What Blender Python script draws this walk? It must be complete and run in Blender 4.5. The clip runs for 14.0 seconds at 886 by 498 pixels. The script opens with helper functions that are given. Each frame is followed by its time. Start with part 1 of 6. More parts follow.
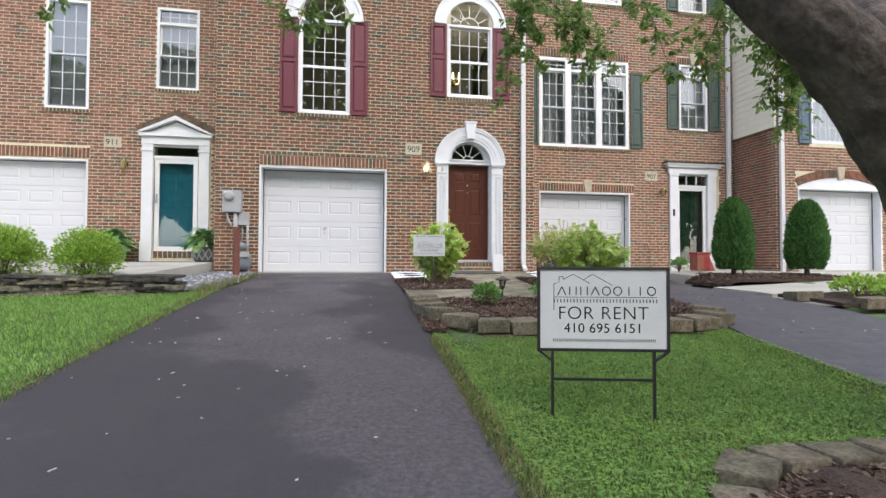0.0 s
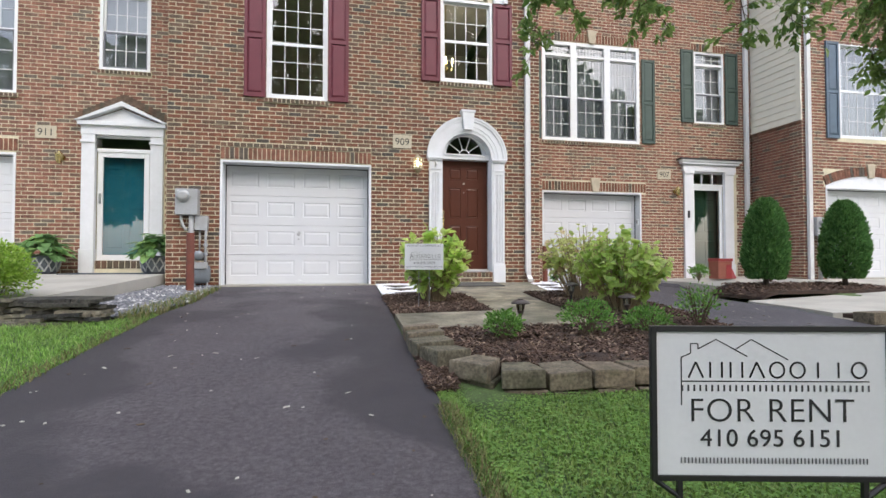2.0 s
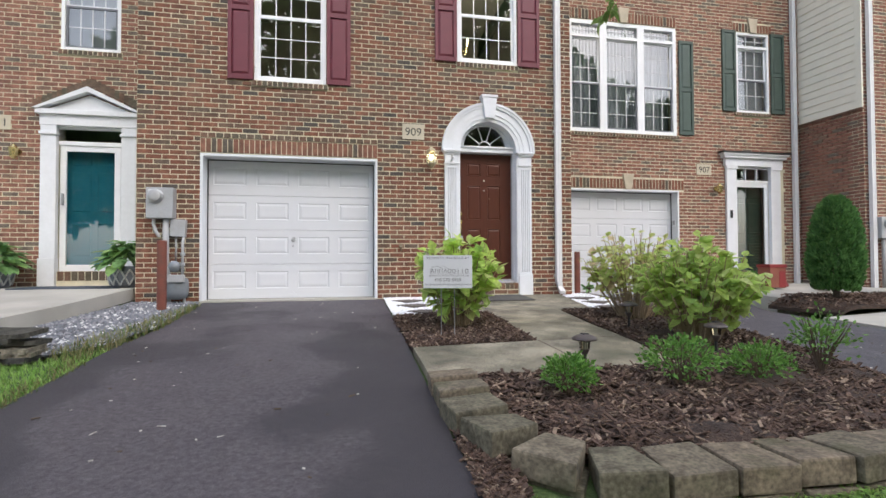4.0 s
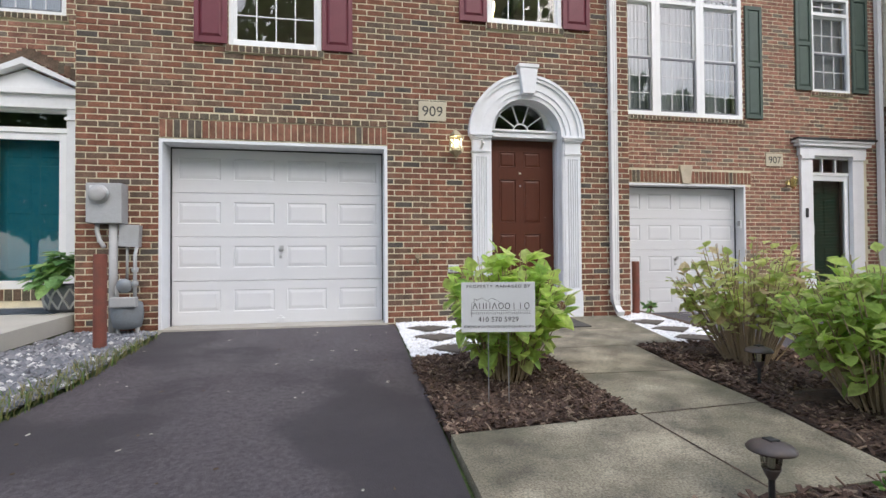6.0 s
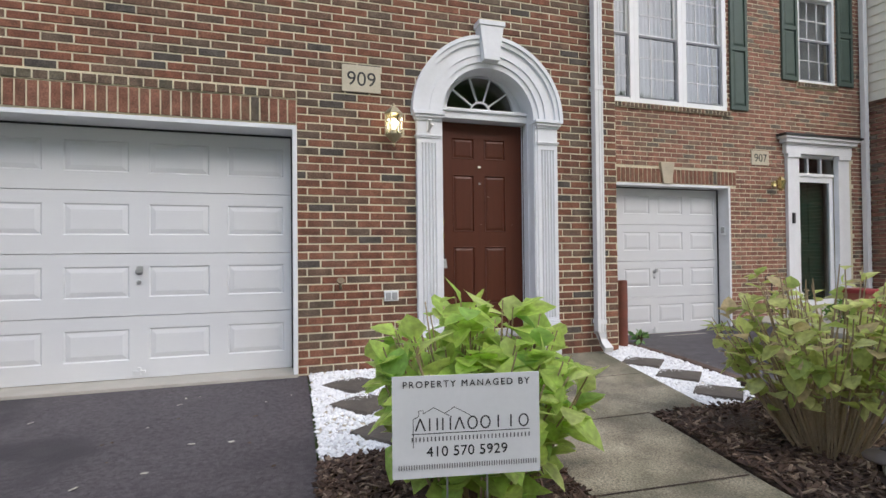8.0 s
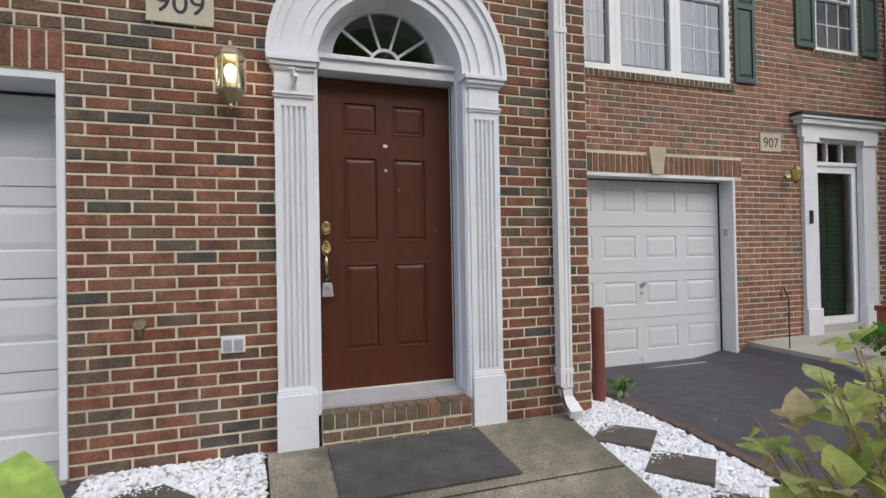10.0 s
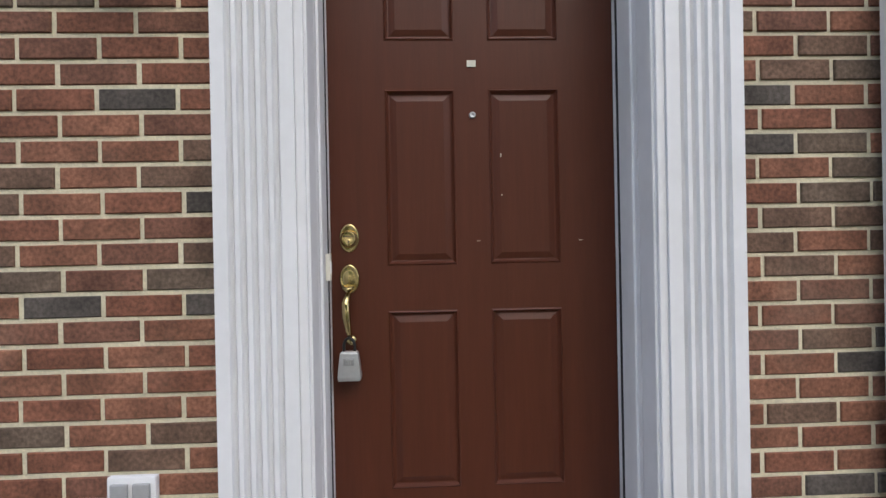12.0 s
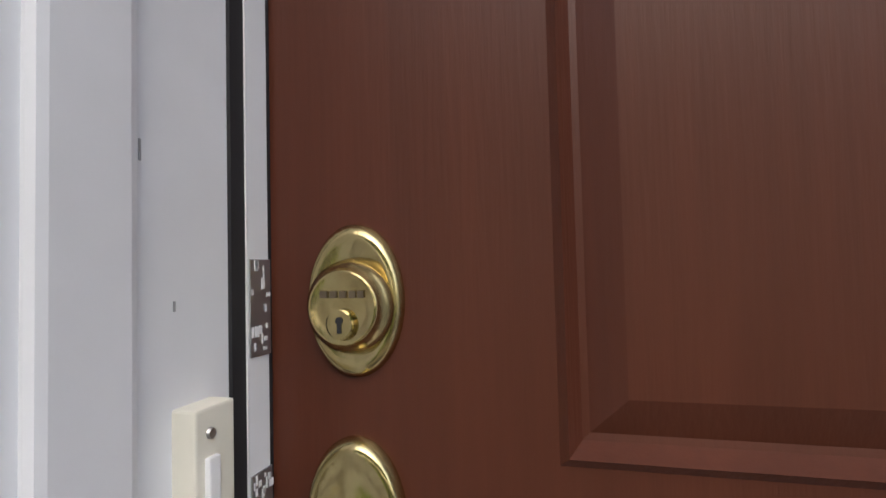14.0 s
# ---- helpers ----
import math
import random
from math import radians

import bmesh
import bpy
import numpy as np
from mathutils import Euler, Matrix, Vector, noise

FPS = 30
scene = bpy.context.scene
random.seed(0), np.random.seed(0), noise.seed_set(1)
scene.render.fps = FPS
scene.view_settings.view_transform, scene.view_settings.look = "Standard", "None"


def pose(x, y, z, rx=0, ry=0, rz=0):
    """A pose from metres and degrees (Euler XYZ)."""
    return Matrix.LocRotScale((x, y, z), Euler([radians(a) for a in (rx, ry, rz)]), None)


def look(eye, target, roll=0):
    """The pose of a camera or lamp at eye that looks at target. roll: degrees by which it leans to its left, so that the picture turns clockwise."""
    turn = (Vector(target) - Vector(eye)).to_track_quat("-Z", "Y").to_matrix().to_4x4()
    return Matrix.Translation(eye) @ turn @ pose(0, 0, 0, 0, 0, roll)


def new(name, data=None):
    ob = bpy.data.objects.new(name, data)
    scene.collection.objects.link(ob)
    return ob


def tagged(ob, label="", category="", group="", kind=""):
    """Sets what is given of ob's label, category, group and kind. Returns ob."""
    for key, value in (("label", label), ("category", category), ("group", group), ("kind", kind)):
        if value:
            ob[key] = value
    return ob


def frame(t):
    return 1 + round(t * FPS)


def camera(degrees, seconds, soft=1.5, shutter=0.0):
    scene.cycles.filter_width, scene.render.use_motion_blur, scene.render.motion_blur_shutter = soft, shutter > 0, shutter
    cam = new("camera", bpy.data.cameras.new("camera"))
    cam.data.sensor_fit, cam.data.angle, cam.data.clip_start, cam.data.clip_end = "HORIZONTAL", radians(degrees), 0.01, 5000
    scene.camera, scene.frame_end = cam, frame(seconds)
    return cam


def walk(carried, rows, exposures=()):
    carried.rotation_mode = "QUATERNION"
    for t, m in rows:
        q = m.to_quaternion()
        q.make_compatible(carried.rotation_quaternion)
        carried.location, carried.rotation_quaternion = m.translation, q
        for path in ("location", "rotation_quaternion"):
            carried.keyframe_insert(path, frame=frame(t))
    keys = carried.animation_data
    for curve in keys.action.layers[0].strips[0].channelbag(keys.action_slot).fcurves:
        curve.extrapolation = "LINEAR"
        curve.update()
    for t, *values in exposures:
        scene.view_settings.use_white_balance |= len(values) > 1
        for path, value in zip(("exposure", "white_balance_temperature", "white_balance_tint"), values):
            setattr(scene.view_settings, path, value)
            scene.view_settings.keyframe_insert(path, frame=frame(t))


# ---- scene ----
cam = camera(82.3, 14.0)
PATH = [
    (0, (-2.354, -10.137, 0.216), (-2.004, -8.168, 0.268), 0.2),
    (0.5, (-2.365, -9.76, 0.243), (-1.986, -7.797, 0.296), 0.1),
    (1, (-2.298, -9.423, 0.262), (-1.893, -7.465, 0.312), -0.0),
    (1.5, (-2.247, -9.118, 0.322), (-1.841, -7.16, 0.374), -0.1),
    (2, (-2.276, -8.759, 0.397), (-1.865, -6.802, 0.448), -0.0),
    (2.5, (-2.311, -8.479, 0.425), (-1.897, -6.523, 0.475), -0.1),
    (3, (-2.28, -8.112, 0.494), (-1.868, -6.155, 0.545), -0.2),
    (3.2, (-2.285, -7.997, 0.51), (-1.874, -6.04, 0.561), -0.2),
    (5.3, (-2.251, -6.48, 0.708), (-1.857, -4.52, 0.741), -0.3),
    (5.5, (-2.253, -6.306, 0.737), (-1.863, -4.345, 0.773), -0.3),
    (6, (-2.203, -5.876, 0.766), (-1.817, -3.914, 0.8), -0.4),
    (6.5, (-2.149, -5.485, 0.805), (-1.759, -3.524, 0.84), -0.4),
    (7, (-2.107, -5.048, 0.883), (-1.688, -3.093, 0.917), -0.5),
    (7.5, (-1.984, -4.703, 0.915), (-1.463, -2.772, 0.944), -0.7),
    (8, (-1.793, -4.335, 0.975), (-1.2, -2.425, 1.002), -0.6),
    (8.5, (-1.565, -3.981, 1.029), (-0.903, -2.094, 1.051), -0.7),
    (8.7, (-1.452, -3.869, 1.033), (-0.762, -1.992, 1.055), -0.7),
    (11, (-0.299, -2.245, 1.195), (0.127, -0.291, 1.201), -1.2),
    (11.5, (-0.199, -1.807, 1.227), (0.036, 0.179, 1.214), -0.9),
    (12, (-0.16, -1.351, 1.255), (-0.083, 0.648, 1.249), -1.1),
    (12.5, (-0.196, -0.917, 1.287), (-0.2, 1.082, 1.304), -1.1),
    (13, (-0.193, -0.545, 1.289), (-0.256, 1.454, 1.338), -1.0),
    (13.3, (-0.199, -0.355, 1.326), (-0.361, 1.637, 1.371), -0.8),
    (13.6, (-0.218, -0.201, 1.336), (-0.555, 1.771, 1.338), -1.0),
    (14, (-0.259, -0.049, 1.308), (-0.777, 1.882, 1.383), -1.4),
]
walk(cam, [(t, look(eye, target, roll)) for t, eye, target, roll in PATH],
     [(0, .88, 6070, 10), (3, .8, 6070, 10), (6.5, .63, 6070, 10), (8.5, .44, 6070, 10), (11, .34, 6020, 10), (12.5, .48, 5990, 10), (14, .64, 6080, 10)])
scene.render.film_transparent = False

# ---------- world, sun ----------
world = bpy.data.worlds.new("overcast_sky")
scene.world = world
world.use_nodes = True
wn, wl = world.node_tree.nodes, world.node_tree.links
sky = wn.new("ShaderNodeTexSky")
sky.sky_type, sky.sun_disc = "NISHITA", False
sky.sun_elevation, sky.sun_rotation = radians(44), radians(162)
sky.air_density, sky.dust_density, sky.ozone_density = 1.0, 4.0, 1.0
wn["Background"].inputs[1].default_value = 0.15
wl.new(sky.outputs[0], wn["Background"].inputs[0])
sun = new("sun", bpy.data.lights.new("sun", "SUN"))
sun.data.energy, sun.data.angle, sun.data.color = 1.5, radians(175), (0.98, 0.99, 1.0)
sun.matrix_world = look((9, -28, 28), (0, 0, 0))

# ---------- materials ----------
def mat(name, base, rough=0.6, metal=0.0, var=0.15, scale=6.0, fine=60.0, bump=0.2, bscale=None, spec=0.5, dark=None, dscale=1.5, damt=0.0, stretch=(1, 1, 1), dist=0.004, rvar=0.0, edge=(0.45, 0.66)):
    """Principled surface: colour varied by a coarse and a fine noise, stains, and fine relief."""
    m = bpy.data.materials.new(name)
    m.use_nodes = True
    n, l = m.node_tree.nodes, m.node_tree.links
    b = n["Principled BSDF"]
    b.inputs["Roughness"].default_value = rough
    b.inputs["Metallic"].default_value = metal
    b.inputs["Specular IOR Level"].default_value = spec
    tc = n.new("ShaderNodeTexCoord")
    mp = n.new("ShaderNodeMapping")
    mp.inputs["Scale"].default_value = stretch
    l.new(tc.outputs["Object"], mp.inputs[0])
    def noise_at(s, detail=4.0):
        t = n.new("ShaderNodeTexNoise")
        t.inputs["Scale"].default_value, t.inputs["Detail"].default_value = s, detail
        l.new(mp.outputs[0], t.inputs["Vector"])
        return t.outputs["Fac"]
    def mapped(v, a, b_, c, d):
        r = n.new("ShaderNodeMapRange")
        for i, x in enumerate((a, b_, c, d)):
            r.inputs[1 + i].default_value = x
        l.new(v, r.inputs[0])
        return r.outputs[0]
    def times(col, fac):
        x = n.new("ShaderNodeMix")
        x.data_type, x.blend_type = "RGBA", "MULTIPLY"
        x.inputs[0].default_value = 1.0
        if isinstance(col, tuple):
            x.inputs[6].default_value = (*col, 1)
        else:
            l.new(col, x.inputs[6])
        l.new(fac, x.inputs[7])
        return x.outputs[2]
    c = times(tuple(base), mapped(noise_at(scale), 0.3, 0.7, 1 - var, 1 + var))
    f = noise_at(fine, 6.0)
    c = times(c, mapped(f, 0.3, 0.7, 1 - var * 0.8, 1 + var * 0.8))
    if dark:
        x = n.new("ShaderNodeMix")
        x.data_type = "RGBA"
        l.new(mapped(noise_at(dscale, 12.0), edge[0], edge[1], 0.0, damt), x.inputs[0])
        l.new(c, x.inputs[6])
        x.inputs[7].default_value = (*dark, 1)
        c = x.outputs[2]
    l.new(c, b.inputs["Base Color"])
    if rvar:
        l.new(mapped(noise_at(dscale * 2, 4.0), 0.35, 0.65, rough - rvar, rough + rvar), b.inputs["Roughness"])
    if bump:
        bp = n.new("ShaderNodeBump")
        bp.inputs["Strength"].default_value, bp.inputs["Distance"].default_value = bump, dist
        l.new(noise_at(bscale or fine, 6.0), bp.inputs["Height"])
        l.new(bp.outputs[0], b.inputs["Normal"])
    return m

def pieces(name, colours, joined, rough=0.85, bump=0.5, fine=90.0, blotch=0.35, stain=None, spec=0.3):
    """Separate pieces (bricks, stones, leaves), each of its own shade: colours are (share, colour)."""
    m = bpy.data.materials.new(name)
    m.use_nodes = True
    n, l = m.node_tree.nodes, m.node_tree.links
    b = n["Principled BSDF"]
    b.inputs["Roughness"].default_value, b.inputs["Specular IOR Level"].default_value = rough, spec
    src = n.new("ShaderNodeNewGeometry").outputs["Random Per Island"] if joined else n.new("ShaderNodeObjectInfo").outputs["Random"]
    ramp = n.new("ShaderNodeValToRGB")
    ramp.color_ramp.interpolation = "CONSTANT"
    at = 0.0
    for i, (share, col) in enumerate(colours):
        e = ramp.color_ramp.elements[0] if i == 0 else ramp.color_ramp.elements.new(at)
        e.position, e.color = at, (*col, 1)
        at += share
    ramp.color_ramp.elements.remove(ramp.color_ramp.elements[-1]) if len(ramp.color_ramp.elements) > len(colours) else None
    l.new(src, ramp.inputs[0])
    tc = n.new("ShaderNodeTexCoord")
    geo = n.new("ShaderNodeNewGeometry")
    def noise_at(s, d=5.0):
        t = n.new("ShaderNodeTexNoise")
        t.inputs["Scale"].default_value, t.inputs["Detail"].default_value = s, d
        l.new(geo.outputs["Position"], t.inputs["Vector"])
        return t.outputs["Fac"]
    c = ramp.outputs[0]
    for s, a in ((9.0, blotch), (fine, blotch)):
        r = n.new("ShaderNodeMapRange")
        r.inputs[1].default_value, r.inputs[2].default_value, r.inputs[3].default_value, r.inputs[4].default_value = 0.3, 0.7, 1 - a, 1 + a
        l.new(noise_at(s), r.inputs[0])
        x = n.new("ShaderNodeMix")
        x.data_type, x.blend_type = "RGBA", "MULTIPLY"
        x.inputs[0].default_value = 1.0
        l.new(c, x.inputs[6])
        l.new(r.outputs[0], x.inputs[7])
        c = x.outputs[2]
    if stain:
        r = n.new("ShaderNodeMapRange")
        r.inputs[1].default_value, r.inputs[2].default_value, r.inputs[4].default_value = 0.55, 0.75, stain[1]
        l.new(noise_at(stain[2]), r.inputs[0])
        x = n.new("ShaderNodeMix")
        x.data_type = "RGBA"
        l.new(r.outputs[0], x.inputs[0])
        l.new(c, x.inputs[6])
        x.inputs[7].default_value = (*stain[0], 1)
        c = x.outputs[2]
    l.new(c, b.inputs["Base Color"])
    bp = n.new("ShaderNodeBump")
    bp.inputs["Strength"].default_value, bp.inputs["Distance"].default_value = bump, 0.003
    l.new(noise_at(fine, 6.0), bp.inputs["Height"])
    l.new(bp.outputs[0], b.inputs["Normal"])
    return m

def leafy(name, colours, joined=True, rough=0.55, through_light=0.4, stain=None):
    m = pieces(name, colours, joined, rough, 0.15, 40.0, 0.2, stain)
    b = m.node_tree.nodes["Principled BSDF"]
    n, l = m.node_tree.nodes, m.node_tree.links
    tr = n.new("ShaderNodeBsdfTranslucent")
    mix = n.new("ShaderNodeMixShader")
    mix.inputs[0].default_value = through_light
    l.new(b.inputs["Base Color"].links[0].from_socket, tr.inputs[0])
    l.new(b.outputs[0], mix.inputs[1])
    l.new(tr.outputs[0], mix.inputs[2])
    l.new(mix.outputs[0], n["Material Output"].inputs[0])
    return m

def glass(name, tint=(0.9, 0.95, 0.95)):
    m = bpy.data.materials.new(name)
    m.use_nodes = True
    n, l = m.node_tree.nodes, m.node_tree.links
    n.remove(n["Principled BSDF"])
    g, t, mix, fr = n.new("ShaderNodeBsdfGlossy"), n.new("ShaderNodeBsdfTransparent"), n.new("ShaderNodeMixShader"), n.new("ShaderNodeFresnel")
    g.inputs["Roughness"].default_value = 0.02
    t.inputs[0].default_value = (*tint, 1)
    fr.inputs[0].default_value = 2.3
    l.new(fr.outputs[0], mix.inputs[0])
    l.new(t.outputs[0], mix.inputs[1])
    l.new(g.outputs[0], mix.inputs[2])
    l.new(mix.outputs[0], n["Material Output"].inputs[0])
    return m

def glow(name, col, strength):
    m = bpy.data.materials.new(name)
    m.use_nodes = True
    b = m.node_tree.nodes["Principled BSDF"]
    b.inputs["Base Color"].default_value = (*col, 1)
    b.inputs["Emission Color"].default_value = (*col, 1)
    b.inputs["Emission Strength"].default_value = strength
    return m

RED = [(0.25, (0.178, 0.075, 0.046)), (0.2, (0.2, 0.09, 0.055)), (0.2, (0.152, 0.071, 0.047)), (0.16, (0.138, 0.085, 0.058)), (0.13, (0.115, 0.083, 0.06)), (0.06, (0.078, 0.067, 0.058))]
PALE = [(0.3, (0.235, 0.112, 0.078)), (0.25, (0.265, 0.135, 0.095)), (0.25, (0.205, 0.1, 0.072)), (0.12, (0.19, 0.12, 0.087)), (0.08, (0.15, 0.12, 0.095))]
M_BRICK = pieces("brick_red", RED, True, stain=((0.33, 0.27, 0.2), 0.25, 2.5))
M_BRICK1 = pieces("brick_red_single", RED, False, stain=((0.33, 0.27, 0.2), 0.25, 2.5))
M_BRICK7 = pieces("brick_pale", PALE, True, stain=((0.1, 0.07, 0.055), 0.3, 1.2))
M_SOLDIER = pieces("brick_soldier", [(0.4, (0.19, 0.085, 0.055)), (0.3, (0.21, 0.1, 0.066)), (0.2, (0.16, 0.08, 0.052)), (0.1, (0.09, 0.075, 0.06))], True, stain=((0.12, 0.1, 0.06), 0.5, 4.0))
M_SILL = pieces("brick_sill", [(0.5, (0.12, 0.085, 0.06)), (0.3, (0.15, 0.09, 0.06)), (0.2, (0.1, 0.085, 0.06))], True, stain=((0.07, 0.065, 0.04), 0.5, 5.0))
M_STEP = pieces("brick_step", [(0.5, (0.17, 0.12, 0.08)), (0.3, (0.2, 0.11, 0.07)), (0.2, (0.13, 0.11, 0.075))], False, stain=((0.09, 0.085, 0.05), 0.6, 6.0))
M_MORTAR = mat("mortar", (0.64, 0.59, 0.43), 0.95, var=0.15, fine=120, bump=0.6, dark=(0.45, 0.4, 0.3), damt=0.4)
M_WHITE = mat("white_paint", (0.72, 0.73, 0.75), 0.42, var=0.03, scale=3, fine=25, bump=0.12, dark=(0.55, 0.55, 0.54), dscale=5, damt=0.18, dist=0.002)
M_WHITE2 = mat("white_vinyl", (0.76, 0.77, 0.78), 0.4, var=0.02, bump=0.03)
M_GARAGE = mat("garage_white", (0.62, 0.63, 0.65), 0.45, var=0.025, scale=2, fine=200, bump=0.08, dist=0.001, dark=(0.6, 0.6, 0.58), dscale=2, damt=0.2)
M_DOOR = mat("maroon_door", (0.08, 0.0235, 0.0122), 0.4, var=0.07, scale=3, fine=14, bump=0.3, bscale=34, stretch=(9, 9, 0.55), dist=0.0012, spec=0.3)
M_SHUT = mat("maroon_shutter", (0.13, 0.022, 0.035), 0.5, var=0.08, bump=0.1)
M_GREENSH = mat("green_shutter", (0.052, 0.08, 0.065), 0.55, var=0.1, bump=0.1)
M_BLUESH = mat("blue_shutter", (0.085, 0.125, 0.17), 0.55, var=0.1, bump=0.1)
M_TEAL = mat("teal_door", (0.03, 0.26, 0.37), 0.4, var=0.06, bump=0.05)
M_GREEN = mat("green_door", (0.02, 0.062, 0.042), 0.4, var=0.06, bump=0.05)
M_STONE = mat("cast_stone", (0.46, 0.4, 0.3), 0.85, var=0.1, bump=0.3)
M_SIGNST = mat("number_stone", (0.50, 0.45, 0.34), 0.8, var=0.08, bump=0.2)
M_BLACK = mat("black_paint", (0.012, 0.012, 0.013), 0.4, var=0.1, bump=0.1)
M_INK = mat("ink", (0.02, 0.02, 0.022), 0.6, var=0.02, bump=0)
M_INK2 = mat("grey_ink", (0.09, 0.09, 0.095), 0.6, var=0.02, bump=0)
M_SIGNW = mat("sign_board", (0.62, 0.63, 0.64), 0.5, var=0.02, bump=0.03)
M_BRASS = mat("brass", (0.56, 0.46, 0.22), 0.2, 1.0, var=0.12, scale=20, fine=120, bump=0.08, dark=(0.25, 0.16, 0.05), dscale=25, damt=0.5, rvar=0.06)
M_STEEL = mat("steel", (0.42, 0.43, 0.44), 0.4, 0.9, var=0.08, bump=0.1)
M_GASGREY = mat("gas_meter_grey", (0.2, 0.22, 0.24), 0.5, 0.2, var=0.08, bump=0.1, dark=(0.15, 0.14, 0.13), dscale=8, damt=0.4)
M_GREY = mat("grey_box", (0.4, 0.41, 0.42), 0.5, 0.2, var=0.06, bump=0.1, dark=(0.25, 0.24, 0.22), dscale=6, damt=0.4)
M_GREYP = mat("grey_pvc", (0.36, 0.36, 0.355), 0.55, var=0.06, bump=0.05)
M_RUST = mat("bollard_paint", (0.17, 0.05, 0.032), 0.65, var=0.12, bump=0.2, dark=(0.1, 0.05, 0.035), dscale=8, damt=0.5)
M_SPOUT = mat("downspout_white", (0.7, 0.69, 0.68), 0.5, var=0.04, bump=0.05)
M_ASPH = mat("asphalt", (0.078, 0.067, 0.073), 0.62, var=0.4, scale=34, fine=110, bump=1.0, bscale=140, dark=(0.039, 0.034, 0.039), dscale=0.62, damt=0.85, dist=0.008, rvar=0.06, spec=0.5, edge=(0.495, 0.54))
M_ASPH7 = mat("asphalt_old", (0.075, 0.069, 0.076), 0.7, var=0.25, scale=9, fine=160, bump=0.8, bscale=220, dist=0.004, dark=(0.05, 0.046, 0.052), dscale=0.8, damt=0.6)
M_CONC = mat("concrete", (0.42, 0.40, 0.35), 0.9, var=0.08, scale=2, fine=150, bump=0.3, dark=(0.3, 0.28, 0.24), dscale=1.5, damt=0.5)
M_AGG = mat("aggregate", (0.25, 0.22, 0.16), 0.9, var=0.62, scale=3, fine=105, bump=1.0, bscale=120, dark=(0.1, 0.095, 0.058), dscale=1.4, damt=0.75, dist=0.006)
M_MULCH = mat("mulch_soil", (0.055, 0.034, 0.024), 0.95, var=0.4, scale=8, fine=60, bump=1.0, dist=0.02)
M_CHIP = pieces("mulch_chips", [(0.4, (0.08, 0.05, 0.037)), (0.35, (0.115, 0.074, 0.053)), (0.13, (0.055, 0.035, 0.027)), (0.12, (0.24, 0.175, 0.125))], True)
M_BRONZE = mat("bronze_plastic", (0.075, 0.058, 0.052), 0.45, var=0.1, bump=0.05)
M_TIMBER = mat("old_timber", (0.11, 0.075, 0.055), 0.9, var=0.25, scale=8, fine=60, bump=0.5)
M_SOIL = mat("lawn_soil", (0.075, 0.115, 0.033), 0.95, var=0.4, scale=5, fine=80, bump=0.8, dist=0.01)
M_GRASS = leafy("grass", [(0.3, (0.25, 0.38, 0.085)), (0.3, (0.3, 0.43, 0.11)), (0.25, (0.19, 0.31, 0.065)), (0.15, (0.37, 0.45, 0.17))], stain=((0.25, 0.25, 0.085), 0.5, 1.6))
M_CLOVER = leafy("clover", [(0.5, (0.21, 0.36, 0.08)), (0.3, (0.26, 0.42, 0.11)), (0.2, (0.16, 0.29, 0.065))], rough=0.5)
M_GRASSB = leafy("bright_grass", [(0.3, (0.25, 0.43, 0.085)), (0.3, (0.3, 0.48, 0.11)), (0.25, (0.19, 0.35, 0.07)), (0.15, (0.38, 0.5, 0.17))], stain=((0.24, 0.3, 0.09), 0.5, 1.4))
M_DRYGRASS = leafy("dry_grass", [(0.5, (0.192, 0.204, 0.072)), (0.3, (0.264, 0.228, 0.108)), (0.2, (0.108, 0.180, 0.042))])
M_EDGING = pieces("edging_stone", [(0.4, (0.15, 0.125, 0.088)), (0.35, (0.125, 0.11, 0.075)), (0.25, (0.17, 0.135, 0.095))], False, 0.95, 1.0, 45, 0.4, stain=((0.05, 0.055, 0.024), 0.9, 4.5))
M_SLATE = pieces("slate", [(0.28, (0.06, 0.056, 0.045)), (0.27, (0.12, 0.11, 0.08)), (0.2, (0.04, 0.038, 0.033)), (0.25, (0.17, 0.15, 0.11))], False, 0.85, 0.9, 40, 0.4)
M_WHITEG = pieces("marble_chips", [(0.6, (0.78, 0.78, 0.78)), (0.3, (0.66, 0.66, 0.67)), (0.1, (0.5, 0.49, 0.5))], True, 0.7, 0.2, 60, 0.08)
M_GREYG = pieces("river_stones", [(0.4, (0.16, 0.165, 0.18)), (0.3, (0.24, 0.24, 0.25)), (0.2, (0.11, 0.11, 0.12)), (0.1, (0.55, 0.54, 0.52))], True, 0.75, 0.3, 60, 0.15)
M_PAVER = mat("dark_paver", (0.10, 0.085, 0.07), 0.9, var=0.2, bump=0.5)
M_BARK = mat("bark", (0.1, 0.078, 0.062), 0.95, var=0.35, scale=5, fine=30, bump=1.0, bscale=14, dist=0.03, dark=(0.035, 0.027, 0.022), dscale=6, damt=0.8)
M_TWIG = mat("twig", (0.11, 0.075, 0.05), 0.9, var=0.2, bump=0.3)
M_STEM = mat("stem", (0.32, 0.24, 0.15), 0.85, var=0.2, bump=0.3)
M_LEAF = leafy("tree_leaf", [(0.35, (0.19, 0.29, 0.075)), (0.35, (0.245, 0.35, 0.1)), (0.2, (0.13, 0.225, 0.058)), (0.1, (0.32, 0.41, 0.15))], rough=0.5, through_light=0.5)
